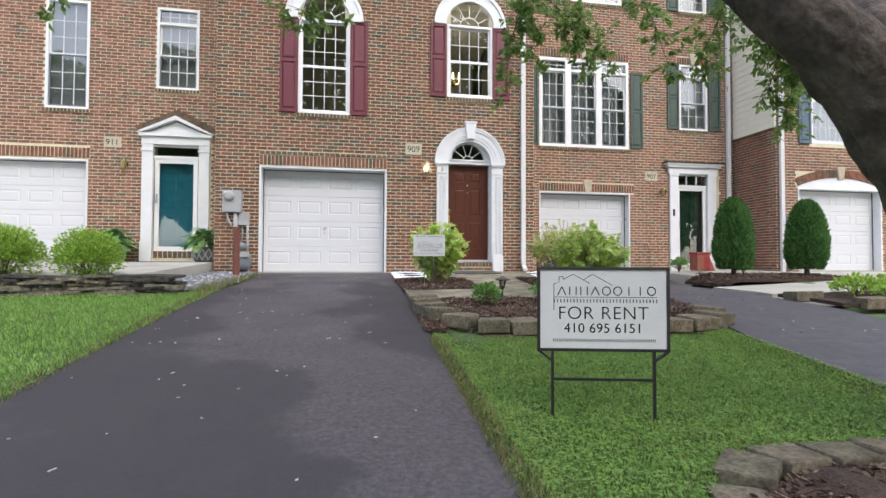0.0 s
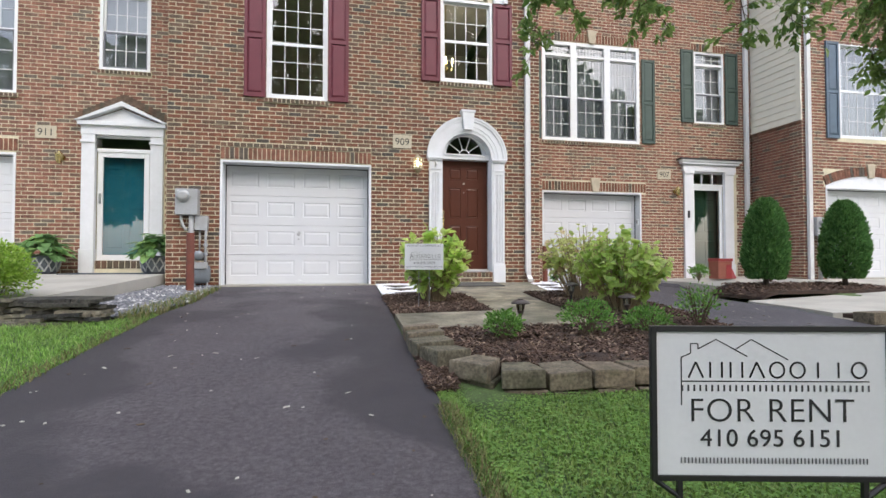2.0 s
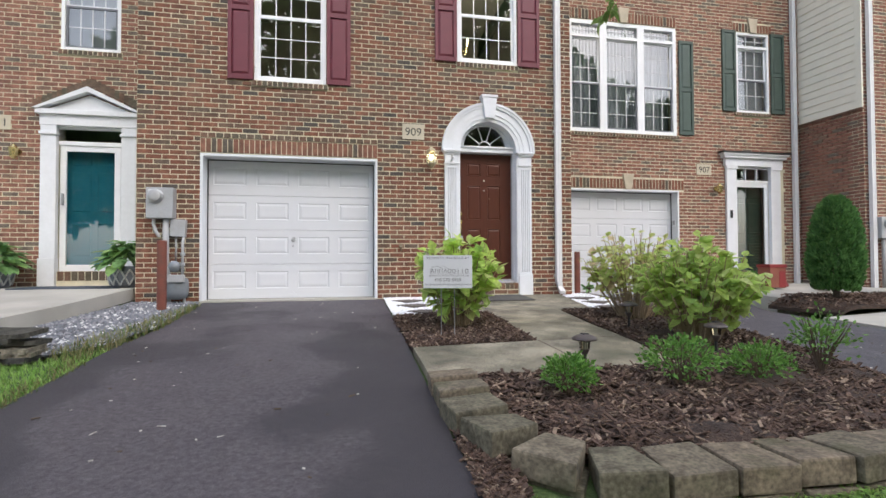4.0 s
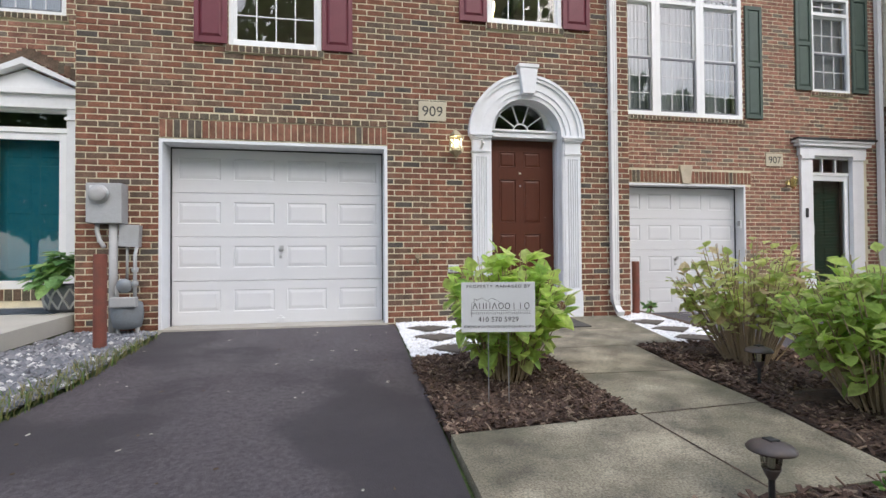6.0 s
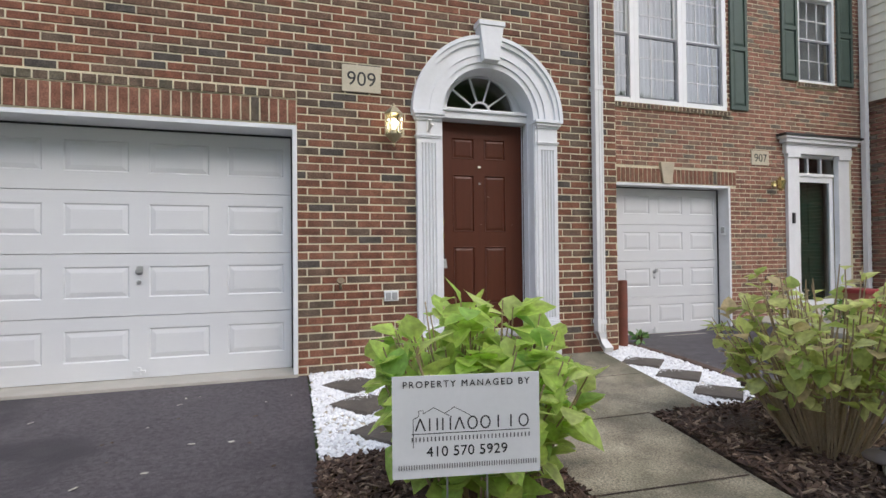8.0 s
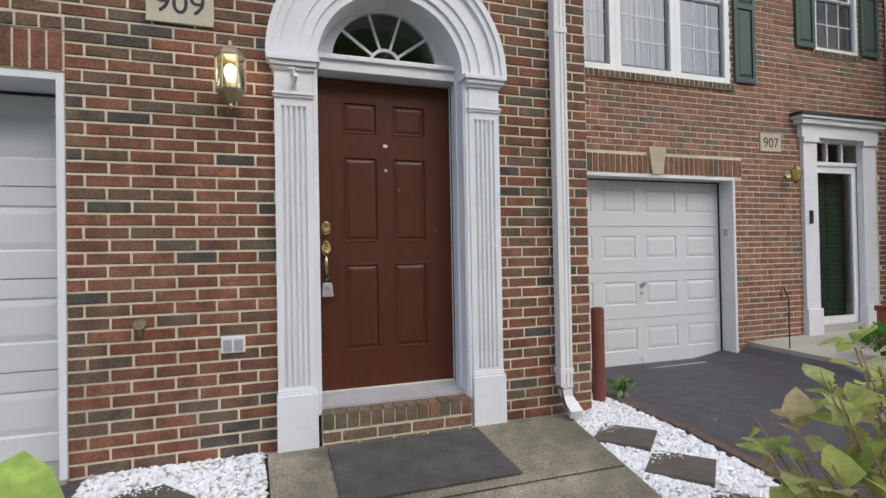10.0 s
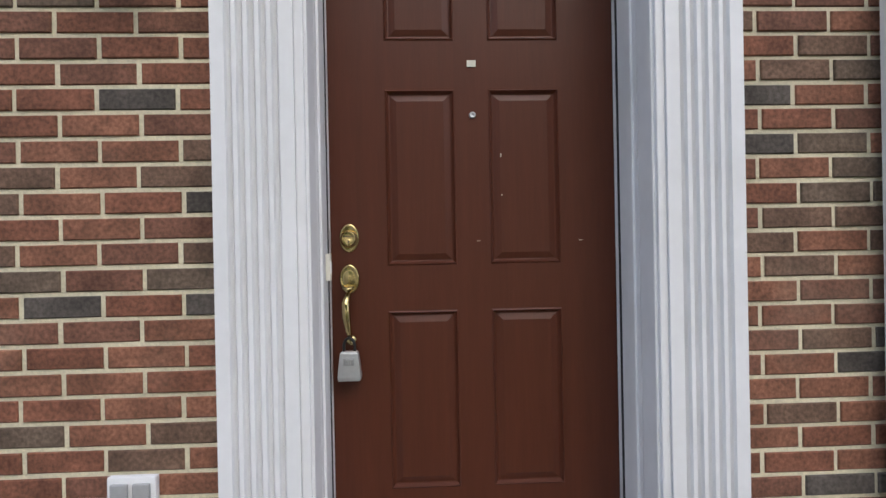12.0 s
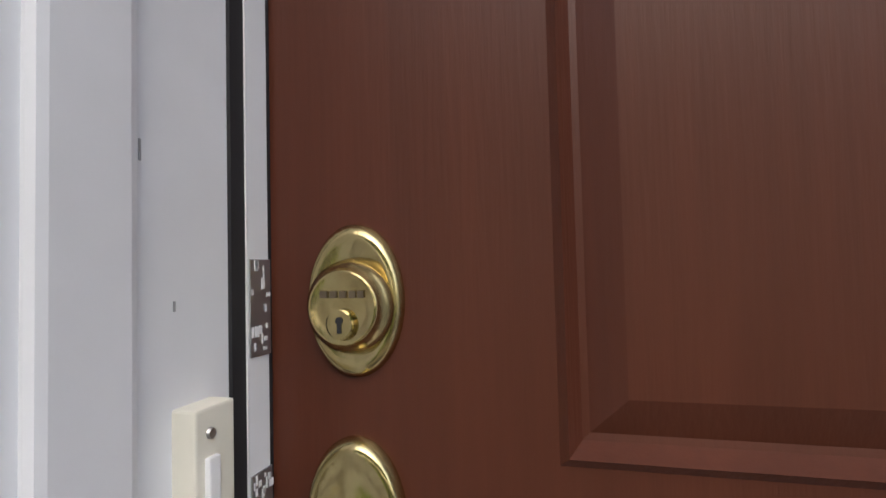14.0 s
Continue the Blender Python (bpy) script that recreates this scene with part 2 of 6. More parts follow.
M_HYD = leafy("hydrangea_leaf", [(0.35, (0.56, 0.7, 0.18)), (0.35, (0.47, 0.64, 0.15)), (0.2, (0.66, 0.74, 0.28)), (0.1, (0.34, 0.52, 0.13))], rough=0.45, through_light=0.55)
M_HYD2 = leafy("hydrangea_leaf_dull", [(0.3, (0.54, 0.6, 0.2)), (0.3, (0.62, 0.66, 0.28)), (0.22, (0.42, 0.52, 0.15)), (0.18, (0.6, 0.5, 0.3))], rough=0.5, through_light=0.6)
M_HYD3 = leafy("hydrangea_leaf_fresh", [(0.35, (0.5, 0.62, 0.17)), (0.35, (0.42, 0.56, 0.14)), (0.2, (0.6, 0.66, 0.28)), (0.1, (0.32, 0.46, 0.13))], rough=0.5, through_light=0.55)
M_BOX = leafy("small_shrub_leaf", [(0.4, (0.140, 0.280, 0.056)), (0.4, (0.182, 0.350, 0.070)), (0.2, (0.098, 0.210, 0.042))], rough=0.4)
M_SPIREA = leafy("gold_shrub_leaf", [(0.4, (0.32, 0.48, 0.07)), (0.4, (0.26, 0.42, 0.06)), (0.2, (0.4, 0.54, 0.12))], rough=0.5)
M_HOSTA = leafy("hosta_leaf", [(0.5, (0.207, 0.356, 0.138)), (0.3, (0.287, 0.448, 0.149)), (0.2, (0.138, 0.276, 0.103))], rough=0.4)
M_ARB = leafy("arborvitae_leaf", [(0.4, (0.094, 0.210, 0.055)), (0.35, (0.131, 0.261, 0.072)), (0.25, (0.065, 0.152, 0.041))], rough=0.6)
M_SIDING = mat("vinyl_siding", (0.78, 0.74, 0.63), 0.55, var=0.03, bump=0.05)
M_ROOF = mat("roof_shingles", (0.09, 0.085, 0.08), 0.9, var=0.2, bump=0.5)
M_ROOM = mat("room_wall", (0.32, 0.29, 0.25), 0.9, var=0.05, bump=0.05)
M_CURTAIN = mat("sheer_curtain", (0.46, 0.49, 0.53), 0.9, var=0.05, scale=3, fine=20, bump=0.15, bscale=12, stretch=(6, 1, 0.3), dist=0.015)
M_BLIND = mat("window_blind", (0.34, 0.37, 0.4), 0.8, var=0.05, bump=0.05)
M_SCREEN = mat("screen_frame", (0.16, 0.17, 0.19), 0.6, var=0.05, bump=0.05)
M_GLASS = glass("window_glass")
M_RUBBER = mat("rubber", (0.012, 0.012, 0.014), 0.7, var=0.1, bump=0.1)
M_RED = mat("red_lid", (0.25, 0.028, 0.03), 0.45, var=0.08, bump=0.05)
M_CARD = mat("cardboard", (0.25, 0.085, 0.055), 0.8, var=0.1, bump=0.1)
M_POT = mat("pot_pattern", (0.4, 0.41, 0.42), 0.5, var=0.1, bump=0.1)
M_POTD = mat("pot_dark", (0.13, 0.14, 0.17), 0.5, var=0.1, bump=0.1)
M_MAT = mat("door_mat", (0.05, 0.065, 0.085), 0.95, var=0.2, bump=0.5)
M_MAT2 = mat("entry_mat", (0.075, 0.07, 0.062), 0.95, var=0.25, fine=120, bump=0.8)
M_LOCKBOX = mat("lock_box", (0.45, 0.46, 0.47), 0.42, 0.6, var=0.06, bump=0.1)
M_CREAM = mat("cream_plastic", (0.72, 0.70, 0.6), 0.45, var=0.04, bump=0.05)
M_LITTER = pieces("fallen_bits", [(0.6, (0.5, 0.48, 0.42)), (0.4, (0.12, 0.09, 0.06))], True)
M_LANTERN = mat("lantern_metal", (0.42, 0.37, 0.25), 0.4, 0.8, var=0.1, bump=0.1)
M_AGED = mat("aged_brass", (0.13, 0.1, 0.065), 0.55, 0.6, var=0.2, bump=0.2)
M_THRESH = mat("worn_threshold", (0.42, 0.41, 0.42), 0.6, var=0.08, bump=0.1, dark=(0.3, 0.29, 0.28), dscale=4, damt=0.5)
M_BULB = glow("bulb", (1.0, 0.82, 0.5), 5.0)
M_GLOBE = glow("bulb_globe", (1.0, 0.93, 0.74), 3.0)
M_LAMPGLASS = glass("lamp_glass", (0.95, 0.9, 0.75))

# ---------- mesh building ----------
class Mb:
    """Collects vertices and faces of one mesh."""
    def __init__(self):
        self.v, self.f = [], []
    def box(self, x0, x1, y0, y1, z0, z1, m=None):
        k = len(self.v)
        p = [Vector((x, y, z)) for x in (x0, x1) for y in (y0, y1) for z in (z0, z1)]
        self.v += [tuple(m @ q) if m else tuple(q) for q in p]
        self.f += [tuple(k + i for i in q) for q in ((0, 1, 3, 2), (4, 6, 7, 5), (0, 4, 5, 1), (2, 3, 7, 6), (0, 2, 6, 4), (1, 5, 7, 3))]
        return self
    def tablet(self, x0, x1, y0, y1, z0, z1, c=0.003):
        """Box whose front face (towards -y) has chamfered edges."""
        k = len(self.v)
        self.v += [(x0, y1, z0), (x1, y1, z0), (x1, y1, z1), (x0, y1, z1), (x0, y0 + c, z0), (x1, y0 + c, z0), (x1, y0 + c, z1), (x0, y0 + c, z1),
                   (x0 + c, y0, z0 + c), (x1 - c, y0, z0 + c), (x1 - c, y0, z1 - c), (x0 + c, y0, z1 - c)]
        self.f += [(k + 8, k + 9, k + 10, k + 11)]
        for i in range(4):
            j = (i + 1) % 4
            self.f += [(k + i, k + j, k + 4 + j, k + 4 + i), (k + 4 + i, k + 4 + j, k + 8 + j, k + 8 + i)]
        return self
    def pane(self, x0, x1, y, z0, z1):
        k = len(self.v)
        self.v += [(x0, y, z0), (x1, y, z0), (x1, y, z1), (x0, y, z1)]
        self.f.append((k, k + 1, k + 2, k + 3))
        return self
    def fan(self, cx, cz, r, y, steps=30):
        """Half disc of glass facing -y."""
        k = len(self.v)
        self.v += [(cx + r * math.cos(math.pi * i / steps), y, cz + r * math.sin(math.pi * i / steps)) for i in range(steps + 1)]
        self.f.append(tuple(range(k, k + steps + 1)))
        return self
    def prism(self, pts, y0, y1, axis="y"):
        """Outline of (a, b) points pushed along an axis."""
        k, n = len(self.v), len(pts)
        put = {"y": lambda a, b, c: (a, c, b), "z": lambda a, b, c: (a, b, c), "x": lambda a, b, c: (c, a, b)}[axis]
        self.v += [put(a, b, y0) for a, b in pts] + [put(a, b, y1) for a, b in pts]
        self.f += [tuple(range(k, k + n)), tuple(range(k + 2 * n - 1, k + n - 1, -1))]
        self.f += [(k + i, k + n + i, k + n + (i + 1) % n, k + (i + 1) % n) for i in range(n)]
        return self
    def ring(self, cx, cz, r0, r1, y0, y1, a0=0.0, a1=180.0, steps=28):
        """Arched band in the xz plane."""
        k = len(self.v)
        for i in range(steps + 1):
            a = radians(a0 + (a1 - a0) * i / steps)
            for r, y in ((r0, y0), (r1, y0), (r1, y1), (r0, y1)):
                self.v.append((cx + r * math.cos(a), y, cz + r * math.sin(a)))
        for i in range(steps):
            for j in range(4):
                self.f.append((k + 4 * i + j, k + 4 * i + (j + 1) % 4, k + 4 * i + 4 + (j + 1) % 4, k + 4 * i + 4 + j))
        self.f += [(k, k + 1, k + 2, k + 3), tuple(k + 4 * steps + j for j in (3, 2, 1, 0))]
        return self
    def tube(self, path, radii, sides=8, wobble=0.0):
        k = len(self.v)
        path = [Vector(p) for p in path]
        for i, p in enumerate(path):
            d = (path[min(i + 1, len(path) - 1)] - path[max(i - 1, 0)]).normalized()
            u = d.orthogonal().normalized() if i == 0 else (u - d * u.dot(d)).normalized()
            w = d.cross(u)
            r = radii[i] if isinstance(radii, (list, tuple)) else radii
            for s in range(sides):
                a = 2 * math.pi * s / sides
                rr = r * (1 + wobble * noise.noise(p * 4 + Vector((math.cos(a), math.sin(a), i)) * 1.3))
                self.v.append(tuple(p + (u * math.cos(a) + w * math.sin(a)) * rr))
        for i in range(len(path) - 1):
            for s in range(sides):
                t = (s + 1) % sides
                self.f.append((k + i * sides + s, k + i * sides + t, k + (i + 1) * sides + t, k + (i + 1) * sides + s))
        self.f += [tuple(k + s for s in reversed(range(sides))), tuple(k + (len(path) - 1) * sides + s for s in range(sides))]
        return self
    def bark(self, path, radii, sides, rings):
        """Tapered limb along a rounded path, furrowed lengthwise like old bark."""
        pts = [Vector(p) for p in path]
        fine_path, fine_r = [], []
        for i in range(rings + 1):
            u = i * (len(pts) - 1) / rings
            k = min(int(u), len(pts) - 2)
            t = u - k
            a, b, c, d = pts[max(k - 1, 0)], pts[k], pts[k + 1], pts[min(k + 2, len(pts) - 1)]
            fine_path.append(.5 * (2 * b + (c - a) * t + (2 * a - 5 * b + 4 * c - d) * t * t + (3 * b - a - 3 * c + d) * t ** 3))
            fine_r.append(radii[k] * (1 - t) + radii[k + 1] * t)
        k, run = len(self.v), 0.0
        self.tube(fine_path, fine_r, sides)
        for i, p in enumerate(fine_path):
            run += (p - fine_path[i - 1]).length if i else 0
            for s in range(sides):
                a = 2 * math.pi * s / sides
                q = Vector((math.cos(a) * 3.2, math.sin(a) * 3.2, run * 3.0))
                f = abs(noise.noise(q + Vector((0, 0, 5)))) * .9 + .5 * abs(noise.noise(q * 2.3)) + .5 * noise.noise(q * .5)
                v = Vector(self.v[k + i * sides + s])
                self.v[k + i * sides + s] = tuple(p + (v - p) * (.9 + .22 * f))
        return self
    def lathe(self, prof, m=None, sides=24):
        """Profile of (radius, height), turned about z, moved by m."""
        k = len(self.v)
        for r, h in prof:
            for s in range(sides):
                a = 2 * math.pi * s / sides
                p = Vector((r * math.cos(a), r * math.sin(a), h))
                self.v.append(tuple(m @ p) if m else tuple(p))
        for i in range(len(prof) - 1):
            for s in range(sides):
                t = (s + 1) % sides
                self.f.append((k + i * sides + s, k + i * sides + t, k + (i + 1) * sides + t, k + (i + 1) * sides + s))
        self.f += [tuple(k + s for s in reversed(range(sides))), tuple(k + (len(prof) - 1) * sides + s for s in range(sides))]
        return self
    def leaf(self, p, d, up, length, width, fold=0.15):
        """One leaf: a folded, pointed blade from p along d."""
        d = Vector(d).normalized()
        s = d.cross(Vector(up))
        s = s.normalized() if s.length > 1e-4 else d.orthogonal().normalized()
        nn = s.cross(d)
        p = Vector(p)
        k = len(self.v)
        self.v += [tuple(p), tuple(p + d * length * 0.4 + s * width * 0.5 + nn * width * fold), tuple(p + d * length * 0.42 - nn * 0.0),
                   tuple(p + d * length * 0.4 - s * width * 0.5 + nn * width * fold), tuple(p + d * length * 0.75 + s * width * 0.32 - nn * length * 0.04),
                   tuple(p + d * length * 0.75 - s * width * 0.32 - nn * length * 0.04), tuple(p + d * length - nn * length * 0.16)]
        self.f += [(k, k + 2, k + 1), (k, k + 3, k + 2), (k + 2, k + 6, k + 4, k + 1), (k + 2, k + 3, k + 5, k + 6)]
        return self
    def pebble(self, c, r, rng, flat=0.7):
        k = len(self.v)
        rx, ry, rz = r * rng.uniform(0.8, 1.3), r * rng.uniform(0.8, 1.3), r * flat * rng.uniform(0.8, 1.2)
        a = rng.uniform(0, 6.28)
        ca, sa = math.cos(a), math.sin(a)
        for x, y, z in ((1, 0, 0), (0.3, 0.9, 0.1), (-0.8, 0.5, 0), (-0.7, -0.6, 0.1), (0.4, -0.9, 0), (0.1, 0.1, 1), (0, 0, -1)):
            x, y = x * rx, y * ry
            self.v.append((c[0] + x * ca - y * sa, c[1] + x * sa + y * ca, c[2] + z * rz))
        for i in range(5):
            j = (i + 1) % 5
            self.f += [(k + i, k + j, k + 5), (k + j, k + i, k + 6)]
        return self
    def mesh(self, name, material, smooth=False):
        me = bpy.data.meshes.new(name)
        me.from_pydata(self.v, [], self.f)
        if smooth:
            me.polygons.foreach_set("use_smooth", [True] * len(me.polygons))
        me.materials.append(material)
        me.update()
        return me

def fix(me):
    bm = bmesh.new()
    bm.from_mesh(me)
    bmesh.ops.recalc_face_normals(bm, faces=bm.faces)
    bm.to_mesh(me)
    bm.free()
    return me

def part(name, mb, material, parent=None, label="", smooth=False, bevel=0.0, m=None):
    """One mesh object out of mb, under parent if given."""
    me = mb.mesh(name, material, smooth)
    if material.name.startswith("window_glass"):
        pass
    elif len(me.polygons) < 20000:
        bm = bmesh.new()
        bm.from_mesh(me)
        bmesh.ops.recalc_face_normals(bm, faces=bm.faces)
        if bevel:
            sharp = [e for e in bm.edges if len(e.link_faces) == 2 and e.calc_face_angle(0) > 0.7]
            bmesh.ops.bevel(bm, geom=sharp, offset=bevel, segments=2, affect="EDGES", profile=0.6, clamp_overlap=True)
        bm.to_mesh(me)
        bm.free()
    ob = new(name, me)
    if material.name.endswith("_glass"):
        ob.visible_shadow = False
    if parent:
        ob.parent = parent
    if m:
        ob.matrix_basis = m
    if label:
        tagged(ob, label)
    return ob

def thing(name, label, category, at=(0, 0, 0), group="", kind="", rz=0.0):
    ob = new(name)
    ob.empty_display_size = 0.1
    ob.matrix_basis = pose(*at, 0, 0, rz)
    return tagged(ob, label, category, group, kind)

def words(text, size, material, parent, at, name="lettering", rx=90, rz=0, align="CENTER", spacing=1.0, thick=0.0):
    cu = bpy.data.curves.new(name, "FONT")
    cu.body, cu.size, cu.align_x, cu.space_character, cu.extrude = text, size, align, spacing, 0.001
    cu.offset = thick
    cu.materials.append(material)
    ob = new(name, cu)
    ob.parent = parent
    ob.matrix_basis = pose(*at, rx, 0, rz)
    return ob

GY = [-60, -14, -12, -10, -8, -7, -6, -5, -4, -3, -1.5, 0, 3]
GZ = [-1.15, -1.15, -1.12, -0.93, -0.70, -0.585, -0.47, -0.36, -0.26, -0.18, -0.09, 0, 0.05]
def gz(y):
    return float(np.interp(y, GY, GZ))
def soft(v):
    v = min(1.0, max(0.0, v))
    return v * v * (3 - 2 * v)
def ground_z(x, y):
    """Height of the ground: the slope, the dip before the set-back garage, and the sunk lawn."""
    dip = .2 * soft((x - 1.74) / .4) * (1 - soft((x - 4.3) / .5)) * soft((y + 5) / 5)
    lawn = .055 * soft((x + 1.66) / .3) * (1 - soft((x - .9) / .4)) * soft((-5.2 - y) / .4) * soft((y + 11) / 1.5)
    return gz(y) - dip - lawn
# ---------- walls ----------
COURSE, LONG, JOINT = 0.0672, 0.207, 0.0125
rb = random.Random(4)

def shell(name, x0, x1, z0, z1, y, thick, holes, label, material=None):
    """A wall with rectangular openings that go right through it."""
    xs = sorted({x0, x1, *[v for h in holes for v in h[:2] if x0 < v < x1]})
    zs = sorted({z0, z1, *[v for h in holes for v in h[2:4] if z0 < v < z1]})
    solid = lambda a, b: not any(h[0] < a < h[1] and h[2] < b < h[3] for h in holes)
    mb = Mb()
    nx, nz = len(xs) - 1, len(zs) - 1
    full = [[solid((xs[i] + xs[i + 1]) / 2, (zs[j] + zs[j + 1]) / 2) for j in range(nz)] for i in range(nx)]
    ok = lambda i, j: 0 <= i < nx and 0 <= j < nz and full[i][j]
    def quad(*p):
        k = len(mb.v)
        mb.v += list(p)
        mb.f.append((k, k + 1, k + 2, k + 3))
    for i in range(nx):
        for j in range(nz):
            if not full[i][j]:
                continue
            a, b, c, d = xs[i], xs[i + 1], zs[j], zs[j + 1]
            quad((a, y, c), (b, y, c), (b, y, d), (a, y, d))
            quad((a, y + thick, c), (a, y + thick, d), (b, y + thick, d), (b, y + thick, c))
            if not ok(i - 1, j):
                quad((a, y, c), (a, y, d), (a, y + thick, d), (a, y + thick, c))
            if not ok(i + 1, j):
                quad((b, y, c), (b, y + thick, c), (b, y + thick, d), (b, y, d))
            if not ok(i, j - 1):
                quad((a, y, c), (a, y + thick, c), (b, y + thick, c), (b, y, c))
            if not ok(i, j + 1):
                quad((a, y, d), (b, y, d), (b, y + thick, d), (a, y + thick, d))
    ob = new(name, mb.mesh(name, material or M_MORTAR))
    return tagged(ob, label, "wall", kind="structure")

def courses(x0, x1, z0, z1, holes, arcs=(), skip=0.035):
    """The bricks of a running bond as (x0, x1, z0, z1), cut at the openings."""
    out = []
    for r in range(int((z1 - z0) / COURSE) + 1):
        a, b = z0 + r * COURSE + JOINT / 2, min(z0 + (r + 1) * COURSE - JOINT / 2, z1)
        if b - a < 0.02:
            continue
        zc = (a + b) / 2
        gaps = [(h[0], h[1]) for h in holes if h[2] < zc < h[3]]
        for cx, cz, rad in arcs:
            if cz <= zc < cz + rad:
                w = math.sqrt(rad * rad - (zc - cz) ** 2)
                gaps.append((cx - w, cx + w))
        spans, at = [], x0
        for g0, g1 in sorted(gaps):
            if g0 > at:
                spans.append((at, g0))
            at = max(at, g1)
        if at < x1:
            spans.append((at, x1))
        off = (0.5 * LONG if r % 2 else 0.0) + 0.006 * math.sin(r * 2.1)
        for s0, s1 in spans:
            k = math.floor((s0 - x0 - off) / LONG)
            x = x0 + off + k * LONG
            while x < s1:
                p, q = max(x + JOINT / 2, s0 + 0.003), min(x + LONG - JOINT / 2, s1 - 0.003)
                if q - p > skip:
                    out.append((p, q, a, b))
                x += LONG
    return out

brick_meshes = {}
def single_brick(parent, x0, x1, z0, z1, y, material, deep=0.06, name="brick"):
    """A brick as an object of its own; alike bricks share their mesh."""
    key = (round(x1 - x0, 3), round(z1 - z0, 3), material.name, deep)
    if key not in brick_meshes:
        w, h = key[0] / 2, key[1] / 2
        brick_meshes[key] = fix(Mb().tablet(-w, w, 0, deep, -h, h, 0.003).mesh("brick", material))
    ob = new(name, brick_meshes[key])
    ob.parent = parent
    ob.matrix_basis = pose((x0 + x1) / 2 + rb.uniform(-.001, .001), y - rb.uniform(0, .003), (z0 + z1) / 2 + rb.uniform(-.001, .001), rb.uniform(-.6, .6), rb.uniform(-.25, .25), rb.uniform(-.4, .4))
    return ob

def joined_bricks(parent, rects, y, material, deep=0.05, name="brickwork"):
    mb = Mb()
    for x0, x1, z0, z1 in rects:
        o = rb.uniform(-.004, .0)
        mb.tablet(x0, x1, y + o, y + deep, z0, z1, 0.003)
    ob = new(name, mb.mesh(name, material))
    ob.parent = parent
    return tagged(ob, kind="stuff")

def soldiers(parent, x0, x1, z0, z1, y, material, width=0.072, name="soldier_course"):
    n = max(1, round((x1 - x0) / width))
    part("mortar_bed", Mb().box(x0, x1, y + .005, y + .05, z0 - .003, z1 + .003), M_MORTAR, parent)
    w = (x1 - x0) / n
    return joined_bricks(parent, [(x0 + i * w + .006, x0 + (i + 1) * w - .006, z0 + rb.uniform(0, .003), z1 - rb.uniform(0, .003)) for i in range(n)], y, material, 0.07, name)

Y7, Y5, Y1 = 1.57, 0.21, 1.15
TOP = 9.2
# openings: x0, x1, z0, z1
GAR = (-4.13, -1.70, -0.05, 2.06)
ENT = (-0.47, 0.47, -0.05, 2.76)
W1 = (-3.43, -2.44, 3.12, 5.0)
W2 = (-0.48, 0.48, 3.61, 5.12)
H9 = [GAR, ENT, W1, W2, (-3.33, -2.54, 4.9, 5.42), (-0.4, 0.4, 5.0, 5.55)]
W7A = (2.11, 4.48, 3.07, 5.28)
W7B = (5.90, 6.71, 3.64, 5.34)
G7 = (2.1, 4.5, -0.3, 1.96)
D7 = (5.80, 6.70, -0.1, 2.52)
U7A, U7B = (2.3, 4.3, 6.72, 8.3), (5.9, 6.71, 6.72, 8.3)
H7 = [W7A, W7B, G7, D7, U7A, U7B]
W1A = (-8.45, -7.65, 3.28, 5.5)
W1B = (-6.39, -5.57, 3.79, 5.5)
G1 = (-10.05, -7.63, -0.1, 2.26)
D1 = (-6.42, -5.55, -0.1, 2.66)
H1 = [W1A, W1B, G1, D1]
W5 = (8.45, 9.95, 3.1, 5.2)
G5 = (8.04, 10.42, -0.1, 2.02)
H5 = [W5, G5]

wall9 = shell("wall_1", -4.93, 1.385, -0.6, TOP, 0.004, 0.25, H9, "red brick front wall of the middle townhouse")
wall7 = shell("wall_2", 1.385, 7.46, -0.6, TOP, Y7 + 0.004, 0.25, H7, "paler brick front wall of the set-back townhouse")
wall1 = shell("wall_3", -12.0, -4.93, -0.6, TOP, Y1 + 0.004, 0.25, H1, "red brick front wall of the neighbouring townhouse")
wall5 = shell("wall_4", 7.46, 14.0, -0.6, TOP, Y5 + 0.004, 0.25, H5, "brick front wall of the far townhouse")

ARCS = [(0, 2.25, 0.66)]
ARCW = [(-2.935, 4.98, 0.72), (0, 5.10, 0.72)]
cut9 = H9 + [(-4.13, -1.70, 2.05, 2.345), (-0.62, 0.62, -0.1, 2.26), (-3.46, -2.41, 3.04, 3.12), (-0.5, 0.5, 3.53, 3.61)]
all9 = courses(-4.93, 1.385, -0.1248, 6.0, cut9, ARCS + ARCW)
near = sorted(all9, key=lambda b: math.hypot((b[0] + b[1]) / 2 + 0.2, (b[2] + b[3]) / 2 - 1.2))[:298]
keep = set(near)
joined_bricks(wall9, [b for b in all9 if b not in keep], 0.0, M_BRICK)
soldiers(wall9, -4.13, -1.70, 2.075, 2.27, -0.012, M_SOLDIER)
soldiers(wall9, -4.13, -1.70, 2.28, 2.345, -0.018, M_SILL, 0.1, "header_course")
soldiers(wall9, -3.46, -2.41, 3.04, 3.112, -0.03, M_SILL, 0.068, "brick_sill")
soldiers(wall9, -0.5, 0.5, 3.53, 3.602, -0.03, M_SILL, 0.068, "brick_sill")

